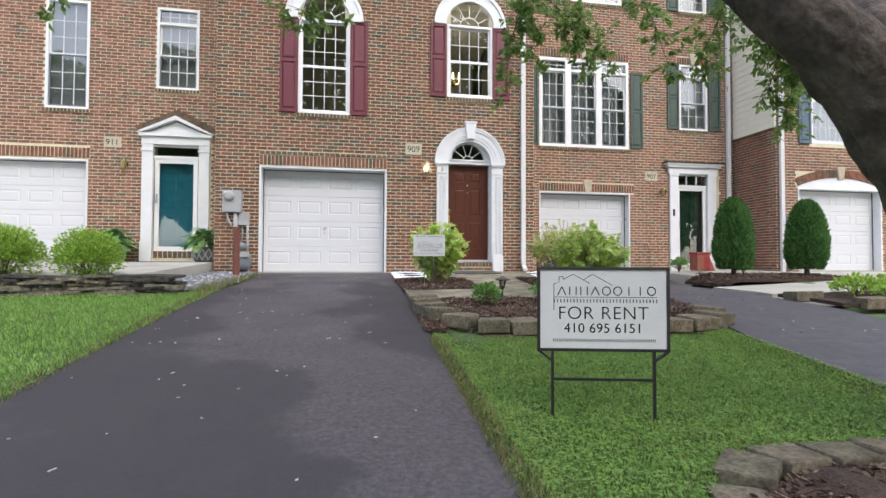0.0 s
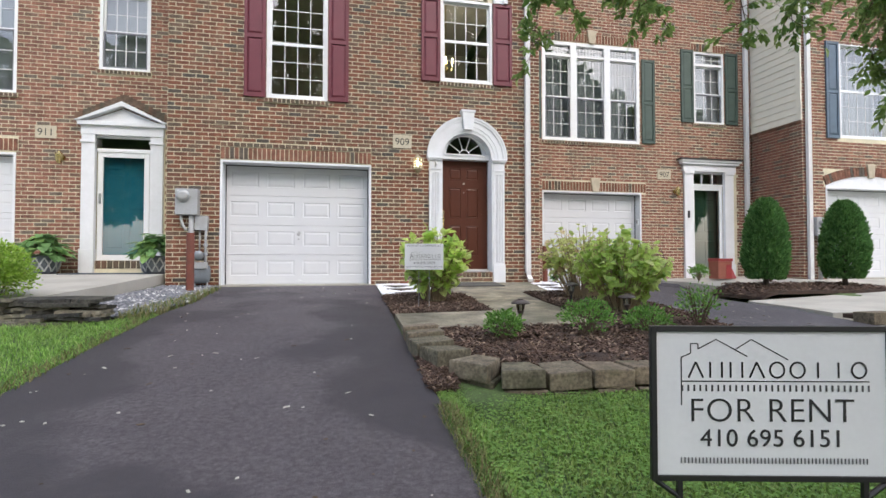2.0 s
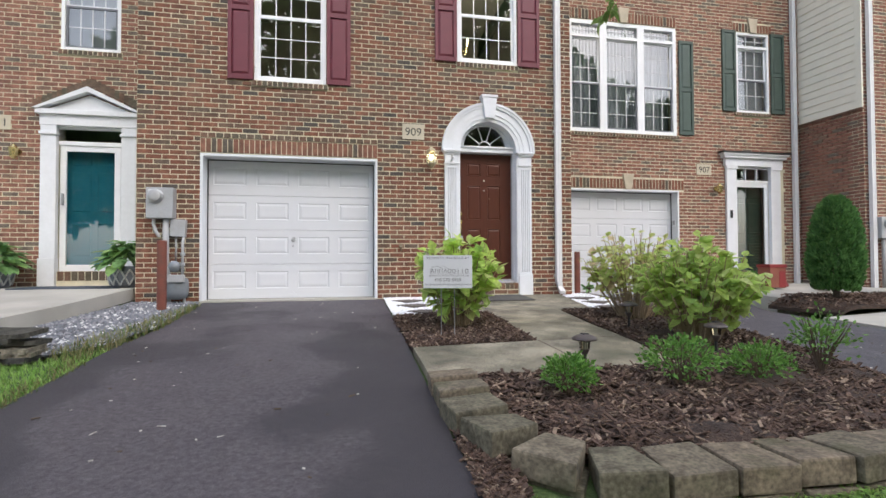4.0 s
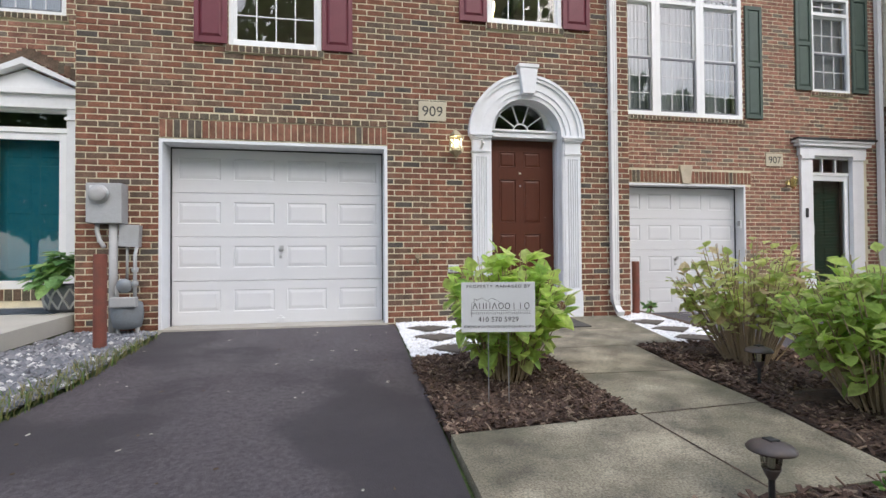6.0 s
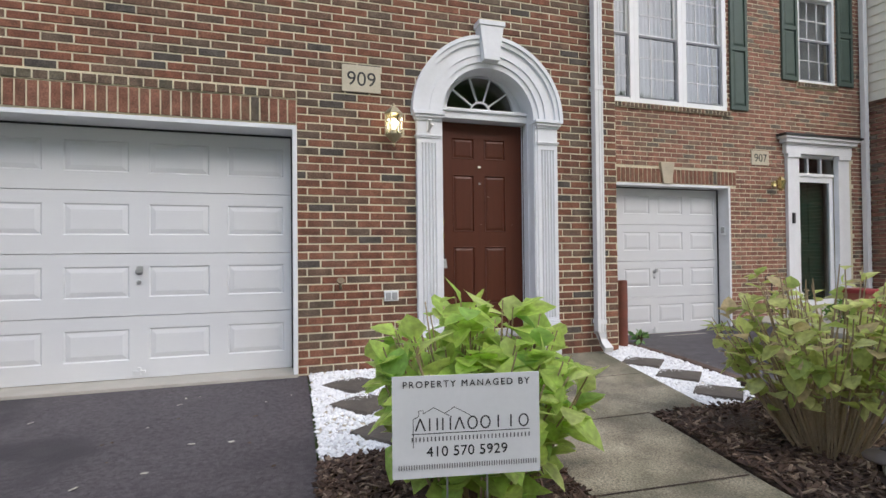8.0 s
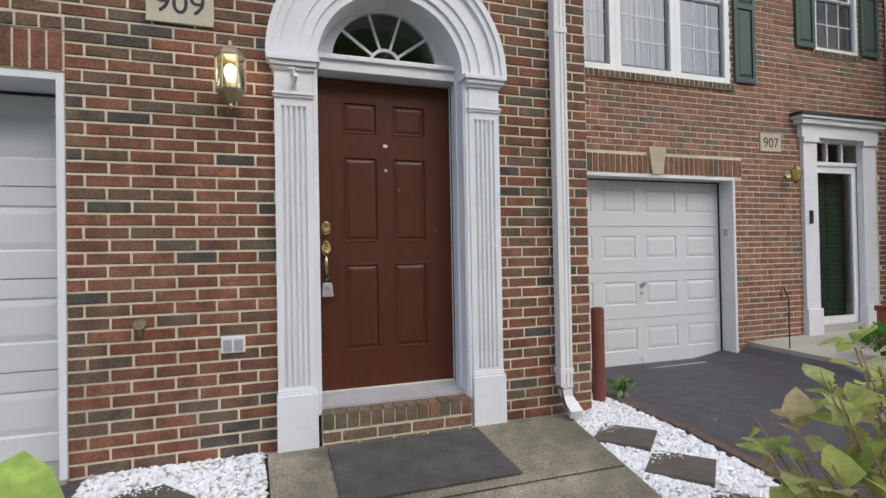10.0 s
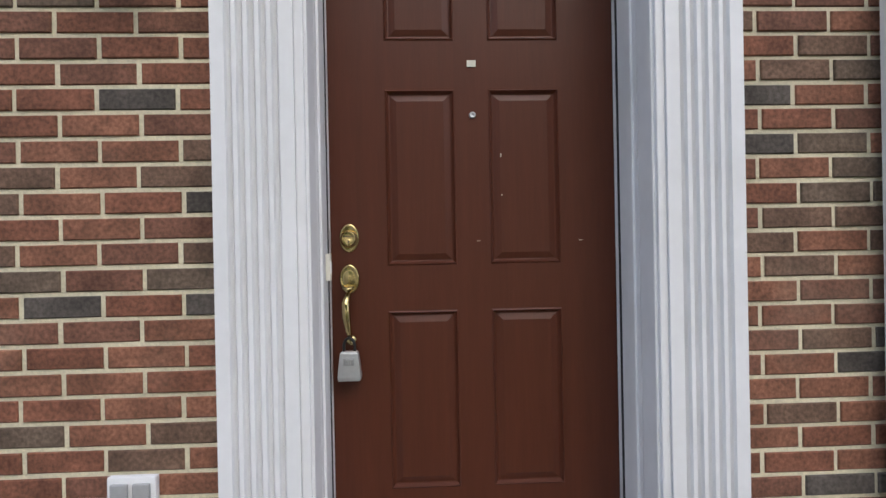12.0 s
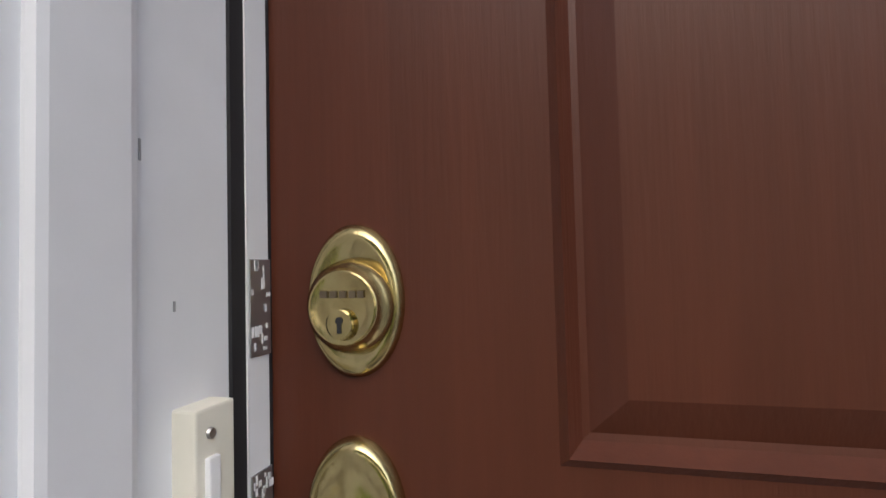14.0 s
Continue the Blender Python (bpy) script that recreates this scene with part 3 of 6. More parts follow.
cut7 = H7 + [(2.1, 4.62, 1.95, 2.2), (2.11, 4.48, 5.27, 5.52), (5.83, 6.78, 5.33, 5.55), (2.08, 4.52, 3.0, 3.07), (5.87, 6.74, 3.57, 3.64), (5.6, 7.03, -0.1, 2.7)]
joined_bricks(wall7, courses(1.385, 7.46, -0.35, 7.2, cut7), Y7, M_BRICK7)
for a, b, z, kz in ((2.1, 4.62, 1.97, 0.2), (2.11, 4.48, 5.29, 0.2), (5.83, 6.78, 5.35, 0.18)):
    soldiers(wall7, a, b, z, z + kz, Y7 - 0.01, M_SOLDIER)
    c = (a + b) / 2
    part("keystone", Mb().prism([(c - .07, z - .01), (c + .07, z - .01), (c + .12, z + .29), (c - .12, z + .29)], Y7 - .04, Y7 + .05), M_STONE, wall7, "cream cast stone keystone", bevel=.006)
for a, b, z in ((2.08, 4.52, 3.0), (5.87, 6.74, 3.57), (2.25, 4.35, 6.65), (5.87, 6.74, 6.65)):
    soldiers(wall7, a, b, z, z + .068, Y7 - .03, M_SILL, .068, "brick_sill")

cut1 = H1 + [(-10.1, -7.6, 2.26, 2.52), (-8.48, -7.62, 3.2, 3.28), (-6.42, -5.54, 3.71, 3.79), (-6.64, -5.3, -0.1, 2.9)]
joined_bricks(wall1, courses(-12.0, -4.93, -0.14, 6.4, cut1, ()), Y1, M_BRICK7)
soldiers(wall1, -10.1, -7.6, 2.29, 2.5, Y1 - .012, M_SOLDIER)
for a, b, z in ((-8.48, -7.62, 3.21), (-6.42, -5.54, 3.72)):
    soldiers(wall1, a, b, z, z + .068, Y1 - .03, M_SILL, .068, "brick_sill")
for s in (-1, 1):
    mb = Mb()
    for i in range(12):
        t = i / 12 + .04
        x, z = -5.97 + s * (0.78 - 0.78 * t), 2.87 + 0.37 * t
        mb.box(-.033, .033, Y1 - .02, Y1 + .05, 0, .13, Matrix.Translation((x, 0, z)))
    ob = new("gable_bricks", mb.mesh("gable_bricks", M_SILL)); ob.parent = wall1; tagged(ob, kind="stuff")

cut5 = H5 + [(8.0, 10.46, 2.02, 2.42), (8.42, 9.98, 3.02, 3.1)]
joined_bricks(wall5, courses(7.46, 12.0, -0.14, 6.4, cut5), Y5, M_BRICK7)
mb = Mb()
for i in range(34):
    a0 = -1.24 * i / 33 + .62
    x, z = 9.23 + 2.05 * math.sin(a0) * 1.0, 2.02 + 0.36 - 2.05 * (1 - math.cos(a0)) * .58
    mb.box(-.032, .032, Y5 - .015, Y5 + .05, -.1, .1, pose(x, 0, z, 0, math.degrees(a0) * .6))
ob = new("brick_arch", mb.mesh("brick_arch", M_SOLDIER)); ob.parent = wall5; tagged(ob, kind="stuff")
part("keystone", Mb().prism([(9.16, 2.24), (9.3, 2.24), (9.34, 2.53), (9.12, 2.53)], Y5 - .05, Y5 + .05), M_STONE, wall5, bevel=.006)
part("arch_panel", Mb().prism([(8.04, 2.0), (10.42, 2.0), (10.42, 2.12), (9.9, 2.24), (9.23, 2.29), (8.5, 2.24), (8.04, 2.12)], Y5 + .0, Y5 + .06), M_WHITE, wall5, "white painted arched panel above the garage door")

# side walls of the row, and what closes it above and behind
def side_wall(name, x, y0, y1, z0, z1, material, label, thick=0.2):
    return tagged(part(name, Mb().box(min(x, x + thick), max(x, x + thick), y0, y1, z0, z1), material), label, "wall", kind="structure")
side_wall("wall_5", 1.375, 0.26, Y7, -0.6, TOP, M_MORTAR, "brick return wall beside the set-back house", -0.2)
side_wall("wall_6", -4.92, 0.26, Y1, -0.6, TOP, M_MORTAR, "brick return wall beside the neighbouring entry")
w5s = side_wall("wall_7", 7.47, Y5 + .26, Y7, -0.6, TOP, M_MORTAR, "brick and vinyl side wall of the far townhouse", 0.2)
mb = Mb()
for p, q, a, b in courses(Y5 + .0, Y7, -0.14, 3.42, []):
    k = len(mb.v)
    mb.tablet(p, q, 0, .05, a, b, .003)
    mb.v[k:] = [(7.452 + v[1], v[0], v[2]) for v in mb.v[k:]]
ob = new("side_brickwork", mb.mesh("side_brickwork", M_BRICK7)); ob.parent = w5s; tagged(ob, kind="stuff")
for i in range(30):
    z = 3.45 + i * .155
    part("siding_board", Mb().prism([(7.47, z), (7.44, z), (7.455, z + .155), (7.47, z + .155)], Y5 + .12, Y7), M_SIDING, w5s)
part("corner_trim", Mb().box(7.43, 7.47, Y5 - .0, Y5 + .12, 3.42, 8.2), M_SIDING, w5s)
part("siding_ledge", Mb().box(7.42, 7.47, Y5, Y7, 3.40, 3.44), M_SILL, w5s)
for nm, x0, x1, y in (("roof_1", -4.93, 1.385, 0), ("roof_2", 1.385, 7.46, Y7), ("roof_3", -12, -4.93, Y1), ("roof_4", 7.46, 14, Y5)):
    tagged(part(nm, Mb().prism([(y - .35, TOP), (y - .35, TOP + .2), (y + 5, TOP + 3), (y + 10, TOP + .2), (y + 10, TOP)], x0, x1, "x"), M_ROOF), "dark shingled pitched roof of a townhouse", "roof", kind="structure")
tagged(part("wall_8", Mb().box(-12, 14, 9.5, 9.7, -.6, TOP), M_MORTAR), "plain rear wall of the row", "wall", kind="structure")
for i, x in enumerate((-12.2, 14.0)):
    tagged(part("wall_%d" % (9 + i), Mb().box(x, x + .2, .5, 9.5, -.6, TOP), M_MORTAR), "plain end wall of the row", "wall", kind="structure")
for i, (x0, x1, y) in enumerate(((-4.7, 1.1, .27), (1.4, 7.3, Y7 + .27), (-11.9, -5, Y1 + .27), (7.7, 13.9, Y5 + .27))):
    mb = Mb().box(x0, x1, y, 9.4, 2.72 if i == 0 else 2.8, 2.85).box(x0, x1, y, 9.4, 5.95, 6.05).box(x0, x1, 4.4, 4.5, -.2, TOP)
    tagged(part("interior_%d" % (i + 1), mb, M_ROOM), "plain painted rooms behind the windows", "interior", kind="structure")

# ---------- windows, shutters ----------
def window(name, x0, x1, z0, z1, y, cols, rows, label, sashes=2, fr=0.05, arch=None, transom=0.0, curtain=False, dark_frame=False, muntin=0.012, blind=False):
    w = thing(name, label, "window", ((x0 + x1) / 2, y, z0), kind="structure")
    hx, hz = (x1 - x0) / 2, z1 - z0
    f = Mb().box(-hx, -hx + fr, .0, .1, 0, hz).box(hx - fr, hx, .0, .1, 0, hz).box(-hx + fr, hx - fr, .0, .1, 0, fr).box(-hx + fr, hx - fr, .0, .1, hz - fr, hz)
    part("window_frame", f, M_WHITE2, w, "white frame", bevel=.004)
    top = hz - fr
    if transom:
        t0 = hz - transom
        part("transom_bar", Mb().box(-hx + fr, hx - fr, .005, .09, t0 - .03, t0 + .03), M_WHITE2, w)
        part("pane", Mb().pane(-hx + fr, hx - fr, .055, t0 + .03, hz - fr), M_GLASS, w)
        mu = Mb()
        for i in range(1, cols):
            x = -hx + fr + (2 * hx - 2 * fr) * i / cols
            mu.box(x - muntin / 2, x + muntin / 2, .045, .07, t0 + .03, hz - fr)
        zz = (t0 + .03 + hz - fr) / 2
        mu.box(-hx + fr, hx - fr, .044, .071, zz - muntin / 2, zz + muntin / 2)
        part("muntins", mu, M_WHITE2, w)
        top = t0 - .03
    lo, inx = fr, hx - fr
    for s in range(sashes):
        a, b = lo + (top - lo) * s / sashes, lo + (top - lo) * (s + 1) / sashes
        yy = .03 if s == 0 else .055
        st = .03
        sash = part("sash", Mb().box(-inx, -inx + st, yy, yy + .03, a, b).box(inx - st, inx, yy, yy + .03, a, b).box(-inx + st, inx - st, yy, yy + .03, a, a + st).box(-inx + st, inx - st, yy, yy + .03, b - st, b), M_SCREEN if dark_frame and s == 0 else M_WHITE2, w)
        mu = Mb()
        for i in range(1, cols):
            x = -inx + st + 2 * (inx - st) * i / cols
            mu.box(x - muntin / 2, x + muntin / 2, yy + .008, yy + .024, a + st, b - st)
        for j in range(1, rows):
            z = a + st + (b - a - 2 * st) * j / rows
            mu.box(-inx + st, inx - st, yy + .0075, yy + .0245, z - muntin / 2, z + muntin / 2)
        part("muntins", mu, M_WHITE2, sash)
        part("pane", Mb().pane(-inx + st, inx - st, yy + .014, a + st, b - st), M_GLASS, sash)
    if arch:
        r0, r1 = arch
        part("arch_trim", Mb().ring(0, hz - .02, r0, r1, -.05, .1).ring(0, hz - .02, r1 - .05, r1 + .015, -.075, .05), M_WHITE, w, "white arched trim")
        part("fan_pane", Mb().fan(0, hz - .02, r0, .052), M_GLASS, w)
        mu = Mb().ring(0, hz - .02, r0 * .4, r0 * .4 + .015, .04, .07)
        for k in range(1, 6):
            a = radians(30 * k)
            mu.box(r0 * .4, r0, .042, .068, -.007, .007, Matrix.Translation((0, 0, hz - .02)) @ Matrix.Rotation(-a, 4, "Y"))
        part("fan_muntins", mu, M_WHITE2, w)
    if curtain:
        mb = Mb()
        n = 60
        k = len(mb.v)
        for i in range(n + 1):
            x = -hx + 2 * hx * i / n
            dy = .3 + .015 * math.sin(i * 1.1) + .012 * math.sin(i * 2.7)
            mb.v += [(x, dy, .02), (x, dy, hz)]
        mb.f += [(k + 2 * i, k + 2 * i + 2, k + 2 * i + 3, k + 2 * i + 1) for i in range(n)]
        part("curtain", mb, M_CURTAIN, w, "pale sheer curtain behind the glass", smooth=True)
    if blind:
        mb = Mb()
        for i in range(int(hz / .05)):
            z = .03 + i * .05
            mb.box(-hx + .04, hx - .04, .15, .154, -.024, .024, Matrix.Translation((0, .0, z)) @ Matrix.Rotation(radians(8), 4, "X"))
        part("blind", mb, M_BLIND, w, "closed grey slatted blind behind the glass")
    return w

def shutter(x0, x1, z0, z1, y, material, label, group, split=0.48):
    s = thing("shutter", label, "shutter", ((x0 + x1) / 2, y, z0), group=group)
    hx, h = (x1 - x0) / 2, z1 - z0
    st, mid = .05, h * split
    f = Mb().box(-hx, -hx + st, -.035, 0, 0, h).box(hx - st, hx, -.035, 0, 0, h)
    for a, b in ((0, .07), (mid - .035, mid + .035), (h - .06, h)):
        f.box(-hx + st, hx - st, -.035, 0, a, b)
    part("shutter_frame", f, material, s, bevel=.003)
    for a, b in ((.07, mid - .035), (mid + .035, h - .06)):
        mb = Mb()
        x, c = hx - st, .035
        k = len(mb.v)
        mb.v += [(-x, -.012, a), (x, -.012, a), (x, -.012, b), (-x, -.012, b), (-x + c, -.03, a + c), (x - c, -.03, a + c), (x - c, -.03, b - c), (-x + c, -.03, b - c)]
        mb.f += [(k + 4, k + 5, k + 6, k + 7)] + [(k + i, k + (i + 1) % 4, k + 4 + (i + 1) % 4, k + 4 + i) for i in range(4)]
        part("panel", mb, material, s)
    return s

window("window_1", *W1, 0.0, 4, 3, "tall white double-hung window with an arched head and grilles", arch=(.5, .74))
window("window_2", *W2, 0.0, 4, 2, "white double-hung window with an arched head above the entry", arch=(.5, .74))
for a, b, z0, z1 in ((-3.78, -3.44, 3.12, 5.0), (-2.43, -2.09, 3.12, 5.0), (-.83, -.49, 3.6, 5.1), (.49, .85, 3.6, 5.1)):
    shutter(a, b, z0, z1, 0, M_SHUT, "maroon raised-panel shutter beside an arched window", "maroon shutters", .54)
for i, (a, b) in enumerate(((2.11, 2.86), (2.86, 3.68), (3.68, 4.48))):
    window("window_%d" % (3 + i), a, b, 3.07, 5.28, Y7, 3, 3, "one unit of a white triple window with sheer curtains", transom=.3, curtain=True, fr=.075, dark_frame=True)
window("window_6", *W7B, Y7, 3, 2, "narrow white window between green shutters", transom=.3, dark_frame=True, blind=True)
for a, b, z0, z1 in ((1.76, 2.08, 3.1, 5.03), (4.53, 4.86, 3.1, 5.03), (5.55, 5.88, 3.65, 5.36), (6.74, 7.08, 3.65, 5.36)):
    shutter(a, b, z0, z1, Y7, M_GREENSH, "dark green raised-panel shutter", "green shutters")
window("window_7", *W1A, Y1, 3, 3, "tall white window of the neighbouring house", dark_frame=True, blind=True)
window("window_8", *W1B, Y1, 4, 2, "white window with a closed blind", transom=.33, dark_frame=True, blind=True)
window("window_9", *W5, Y5, 6, 3, "wide white window of the far house with curtains", curtain=True)
window("window_10", *U7A, Y7, 6, 3, "upper window of the set-back house", curtain=True)
window("window_11", *U7B, Y7, 3, 3, "upper narrow window of the set-back house", curtain=True)
for a, b in ((8.08, 8.42), (9.98, 10.32)):
    shutter(a, b, 3.08, 5.2, Y5, M_BLUESH, "slate blue raised-panel shutter", "blue shutters")
for a, b in ((5.56, 5.88), (6.74, 7.06), (1.95, 2.27), (4.33, 4.65)):
    shutter(a, b, 6.72, 8.3, Y7, M_GREENSH, "dark green raised-panel shutter", "green shutters")

# ---------- garage doors ----------
def garage(name, hole, y, z0, recess, label, handle=True):
    x0, x1, _, z1 = hole
    g = thing(name, label, "garage door", ((x0 + x1) / 2, y, z0), kind="structure")
    hx, h = (x1 - x0) / 2, z1 - z0
    t = .035
    part("door_casing", Mb().box(-hx - .0, -hx + t, -.012, recess + .05, 0, h).box(hx - t, hx, -.012, recess + .05, 0, h).box(-hx + t, hx - t, -.0125, recess + .05, h - t, h), M_WHITE, g, "white painted jamb boards", bevel=.003)
    part("weather_seal", Mb().box(-hx + t, -hx + t + .012, recess - .015, recess, .02, h - t).box(hx - t - .012, hx - t, recess - .015, recess, .02, h - t).box(-hx + t, hx - t, recess - .015, recess, h - t - .014, h - t), M_RUBBER, g)
    part("sill", Mb().box(-hx, hx, -.03, recess + .05, -.12, .02), M_CONC, g, "pale concrete sill")
    n, in0, in1 = 4, -hx + t + .005, hx - t - .005
    sh = (h - t - .03) / n
    for s in range(n):
        a, b = .025 + s * sh, .025 + (s + 1) * sh - .006
        mb = Mb()
        pw, px = (in1 - in0) / 4, .07
        zs = [a, a + sh * .29, b - sh * .2, b]
        xs = [in0]
        for i in range(4):
            xs += [in0 + i * pw + px, in0 + (i + 1) * pw - px]
        xs.append(in1)
        for i in range(len(xs) - 1):
            for j in range(3):
                q = (xs[i], xs[i + 1], zs[j], zs[j + 1])
                if i % 2 == 1 and j == 1:
                    c, k = .022, len(mb.v)
                    for ins, yy in ((0, recess), (c * .5, recess + .009), (c * 2.2, recess + .001)):
                        mb.v += [(q[0] + ins, yy, q[2] + ins), (q[1] - ins, yy, q[2] + ins), (q[1] - ins, yy, q[3] - ins), (q[0] + ins, yy, q[3] - ins)]
                    for e in range(2):
                        for m_ in range(4):
                            mb.f.append((k + 4 * e + m_, k + 4 * e + (m_ + 1) % 4, k + 4 * e + 4 + (m_ + 1) % 4, k + 4 * e + 4 + m_))
                    mb.f.append((k + 8, k + 9, k + 10, k + 11))
                else:
                    k = len(mb.v)
                    mb.v += [(q[0], recess, q[2]), (q[1], recess, q[2]), (q[1], recess, q[3]), (q[0], recess, q[3])]
                    mb.f.append((k, k + 1, k + 2, k + 3))
        for zz, dz in ((a, -1), (b, 1)):
            k = len(mb.v)
            mb.v += [(in0, recess, zz), (in1, recess, zz), (in1, recess + .04, zz + dz * .003), (in0, recess + .04, zz + dz * .003)]
            mb.f.append((k, k + 1, k + 2, k + 3))
        part("door_section", mb, M_GARAGE, g)
    part("door_back", Mb().box(in0, in1, recess + .041, recess + .05, 0, h), M_GREY, g)
    if handle:
        z = .025 + sh * 1.62
        part("handle", Mb().lathe([(.028, 0), (.028, .006), (.012, .012), (.01, .03)], pose(0, recess, z + .04, 90), 14).box(-.01, .035, recess - .04, recess - .03, z + .035, z + .085, pose(0, 0, 0, 0, 0, 0)), M_STEEL, g, "small steel T handle")
        part("lock", Mb().lathe([(.018, 0), (.018, .008), (.006, .01)], pose(0, recess, z - .045, 90), 14), M_STEEL, g)
        part("bottom_latch", Mb().box(-.045, .045, recess - .02, recess, .07, .085).box(-.012, .012, recess - .018, recess, .05, .11), M_GARAGE, g)
    return g

garage("door_1", GAR, 0, 0.0, .27, "white four-section raised-panel garage door, closed")
garage("door_2", G7, Y7, -0.2, .2, "white raised-panel garage door of the set-back house, closed")
garage("door_3", G1, Y1, .25, .14, "white garage door of the neighbouring house, closed", False)
garage("door_4", G5, Y5, .03, .2, "white garage door of the far house, closed", False)
part("edge_sensor", Mb().box(-1.735, -1.722, .0, .03, 1.28, 1.42), M_BLACK, None)
tagged(bpy.data.objects["edge_sensor"], "small black latch on the garage jamb", "latch")
# ---------- main entry ----------
DY, DZ0, DZ1 = 0.232, 0.262, 2.245
entry = thing("door_5", "maroon six-panel front door with brass handle, closed", "door", (0, DY, DZ0), kind="structure")
H = DZ1 - DZ0
mb = Mb()
X = [-.462, -.2725, -.054, .05, .2725, .462]
Z = [0, .506 - DZ0, 1.06 - DZ0, 1.201 - DZ0, 1.748 - DZ0, 1.90 - DZ0, 2.10 - DZ0, H]
for i in range(5):
    for j in range(7):
        a, b, c, d = X[i], X[i + 1], Z[j], Z[j + 1]
        k = len(mb.v)
        if i in (1, 3) and j in (1, 3, 5):
            steps = ((0, 0), (.005, -.004), (.012, .007), (.016, .008), (.036, .001))
            for ins, yy in steps:
                mb.v += [(a + ins, yy, c + ins), (b - ins, yy, c + ins), (b - ins, yy, d - ins), (a + ins, yy, d - ins)]
            for e in range(len(steps) - 1):
                for q in range(4):
                    mb.f.append((k + 4 * e + q, k + 4 * e + (q + 1) % 4, k + 4 * e + 4 + (q + 1) % 4, k + 4 * e + 4 + q))
            t = k + 4 * (len(steps) - 1)
            mb.f.append((t, t + 1, t + 2, t + 3))
        else:
            mb.v += [(a, 0, c), (b, 0, c), (b, 0, d), (a, 0, d)]
            mb.f.append((k, k + 1, k + 2, k + 3))
k = len(mb.v)
mb.v += [(-.462, 0, 0), (.462, 0, 0), (.462, 0, H), (-.462, 0, H), (-.462, .045, 0), (.462, .045, 0), (.462, .045, H), (-.462, .045, H)]
mb.f += [(k, k + 1, k + 5, k + 4), (k + 1, k + 2, k + 6, k + 5), (k + 2, k + 3, k + 7, k + 6), (k + 3, k, k + 4, k + 7), (k + 7, k + 6, k + 5, k + 4)]
part("door_leaf", mb, M_DOOR, entry)
def oval(rx, rz, prof, sides=36):
    """Oval plate facing -y: profile of (share of radius, depth)."""
    mb = Mb()
    for s, d in prof:
        for i in range(sides):
            a = 2 * math.pi * i / sides
            mb.v.append((rx * s * math.cos(a), -d, rz * s * math.sin(a)))
    for e in range(len(prof) - 1):
        for i in range(sides):
            j = (i + 1) % sides
            mb.f.append((e * sides + i, e * sides + j, (e + 1) * sides + j, (e + 1) * sides + i))
    mb.f.append(tuple((len(prof) - 1) * sides + i for i in range(sides)))
    return mb
bolt = part("deadbolt", oval(.031, .0455, ((1, 0), (1, .002), (.93, .006), (.82, .008), (.76, .0065))), M_BRASS, entry, "polished brass deadbolt", smooth=True, m=pose(-.389, 0, 1.290 - DZ0))
part("cylinder", Mb().lathe([(.0272, .004), (.0268, .011), (.0245, .0125), (.0215, .0185), (.0205, .0205), (.0195, .020), (.012, .0195)], pose(0, 0, -.003, 90), 30), M_BRASS, bolt, smooth=True)
core = part("key_core", Mb().lathe([(.0085, .019), (.0085, .0225), (.0075, .023)], pose(0, 0, -.012, 90), 24), M_BRASS, bolt, "brass key core")
part("keyhole", Mb().box(-.0012, .0012, -.0237, -.0225, -.017, -.008).lathe([(.0022, .0228), (.0022, .0238)], pose(0, 0, -.010, 90), 10), M_RUBBER, bolt)
part("stamp", Mb().box(-.013, -.0085, -.0209, -.0195, .0025, .0065).box(-.007, -.003, -.0209, -.0195, .0025, .0065).box(-.001, .003, -.0209, -.0195, .0025, .0065).box(.005, .0085, -.0209, -.0195, .0025, .0065).box(.010, .0135, -.0209, -.0195, .0025, .0065), M_AGED, bolt, "worn stamped marks")
hz = 1.163
hs = part("handle_plate", oval(.031, .047, ((1, 0), (1, .003), (.94, .008), (.84, .011), (.8, .0095), (.5, .013))), M_BRASS, entry, "brass handle set", smooth=True, m=pose(-.390, 0, hz - DZ0))
part("thumb_latch", Mb().box(-.013, .013, -.05, -.008, -.026, -.020).lathe([(.0165, 0), (.0165, .004), (.012, .006)], pose(0, -.046, -.024, 25), 20), M_BRASS, hs, bevel=.0015)
path = [(0, -.012, -.032), (.0, -.04, -.045), (-.006, -.055, -.07), (-.004, -.058, -.11), (0, -.05, -.15), (.002, -.032, -.175), (.002, -.008, -.187)]
part("grip", Mb().tube(path, [.006, .0085, .012, .0125, .0095, .007, .0065], 12), M_BRASS, hs, smooth=True)
part("lower_foot", Mb().lathe([(.017, 0), (.016, .006), (.009, .01)], pose(.002, 0, -.19, 90), 18), M_BRASS, hs, smooth=True)
lb = thing("lock_box", "grey metal key lock box hanging from the brass handle", "lock box", (-.389, DY - .045, .975 - .115))
mb = Mb()
for z, w, d in ((0, .033, .016), (.012, .035, .018), (.05, .031, .017), (.082, .027, .015), (.088, .023, .011)):
    mb.v += [(-w, -d, z), (w, -d, z), (w, d, z), (-w, d, z)]
for e in range(4):
    for q in range(4):
        mb.f.append((4 * e + q, 4 * e + (q + 1) % 4, 4 * e + 4 + (q + 1) % 4, 4 * e + 4 + q))
mb.f += [(0, 1, 2, 3), (16, 17, 18, 19)]
part("body", mb, M_LOCKBOX, lb, bevel=.003)
dial = part("dial_window", Mb().box(-.016, .016, -.0205, -.015, .048, .071), M_GREY, lb, bevel=.002)
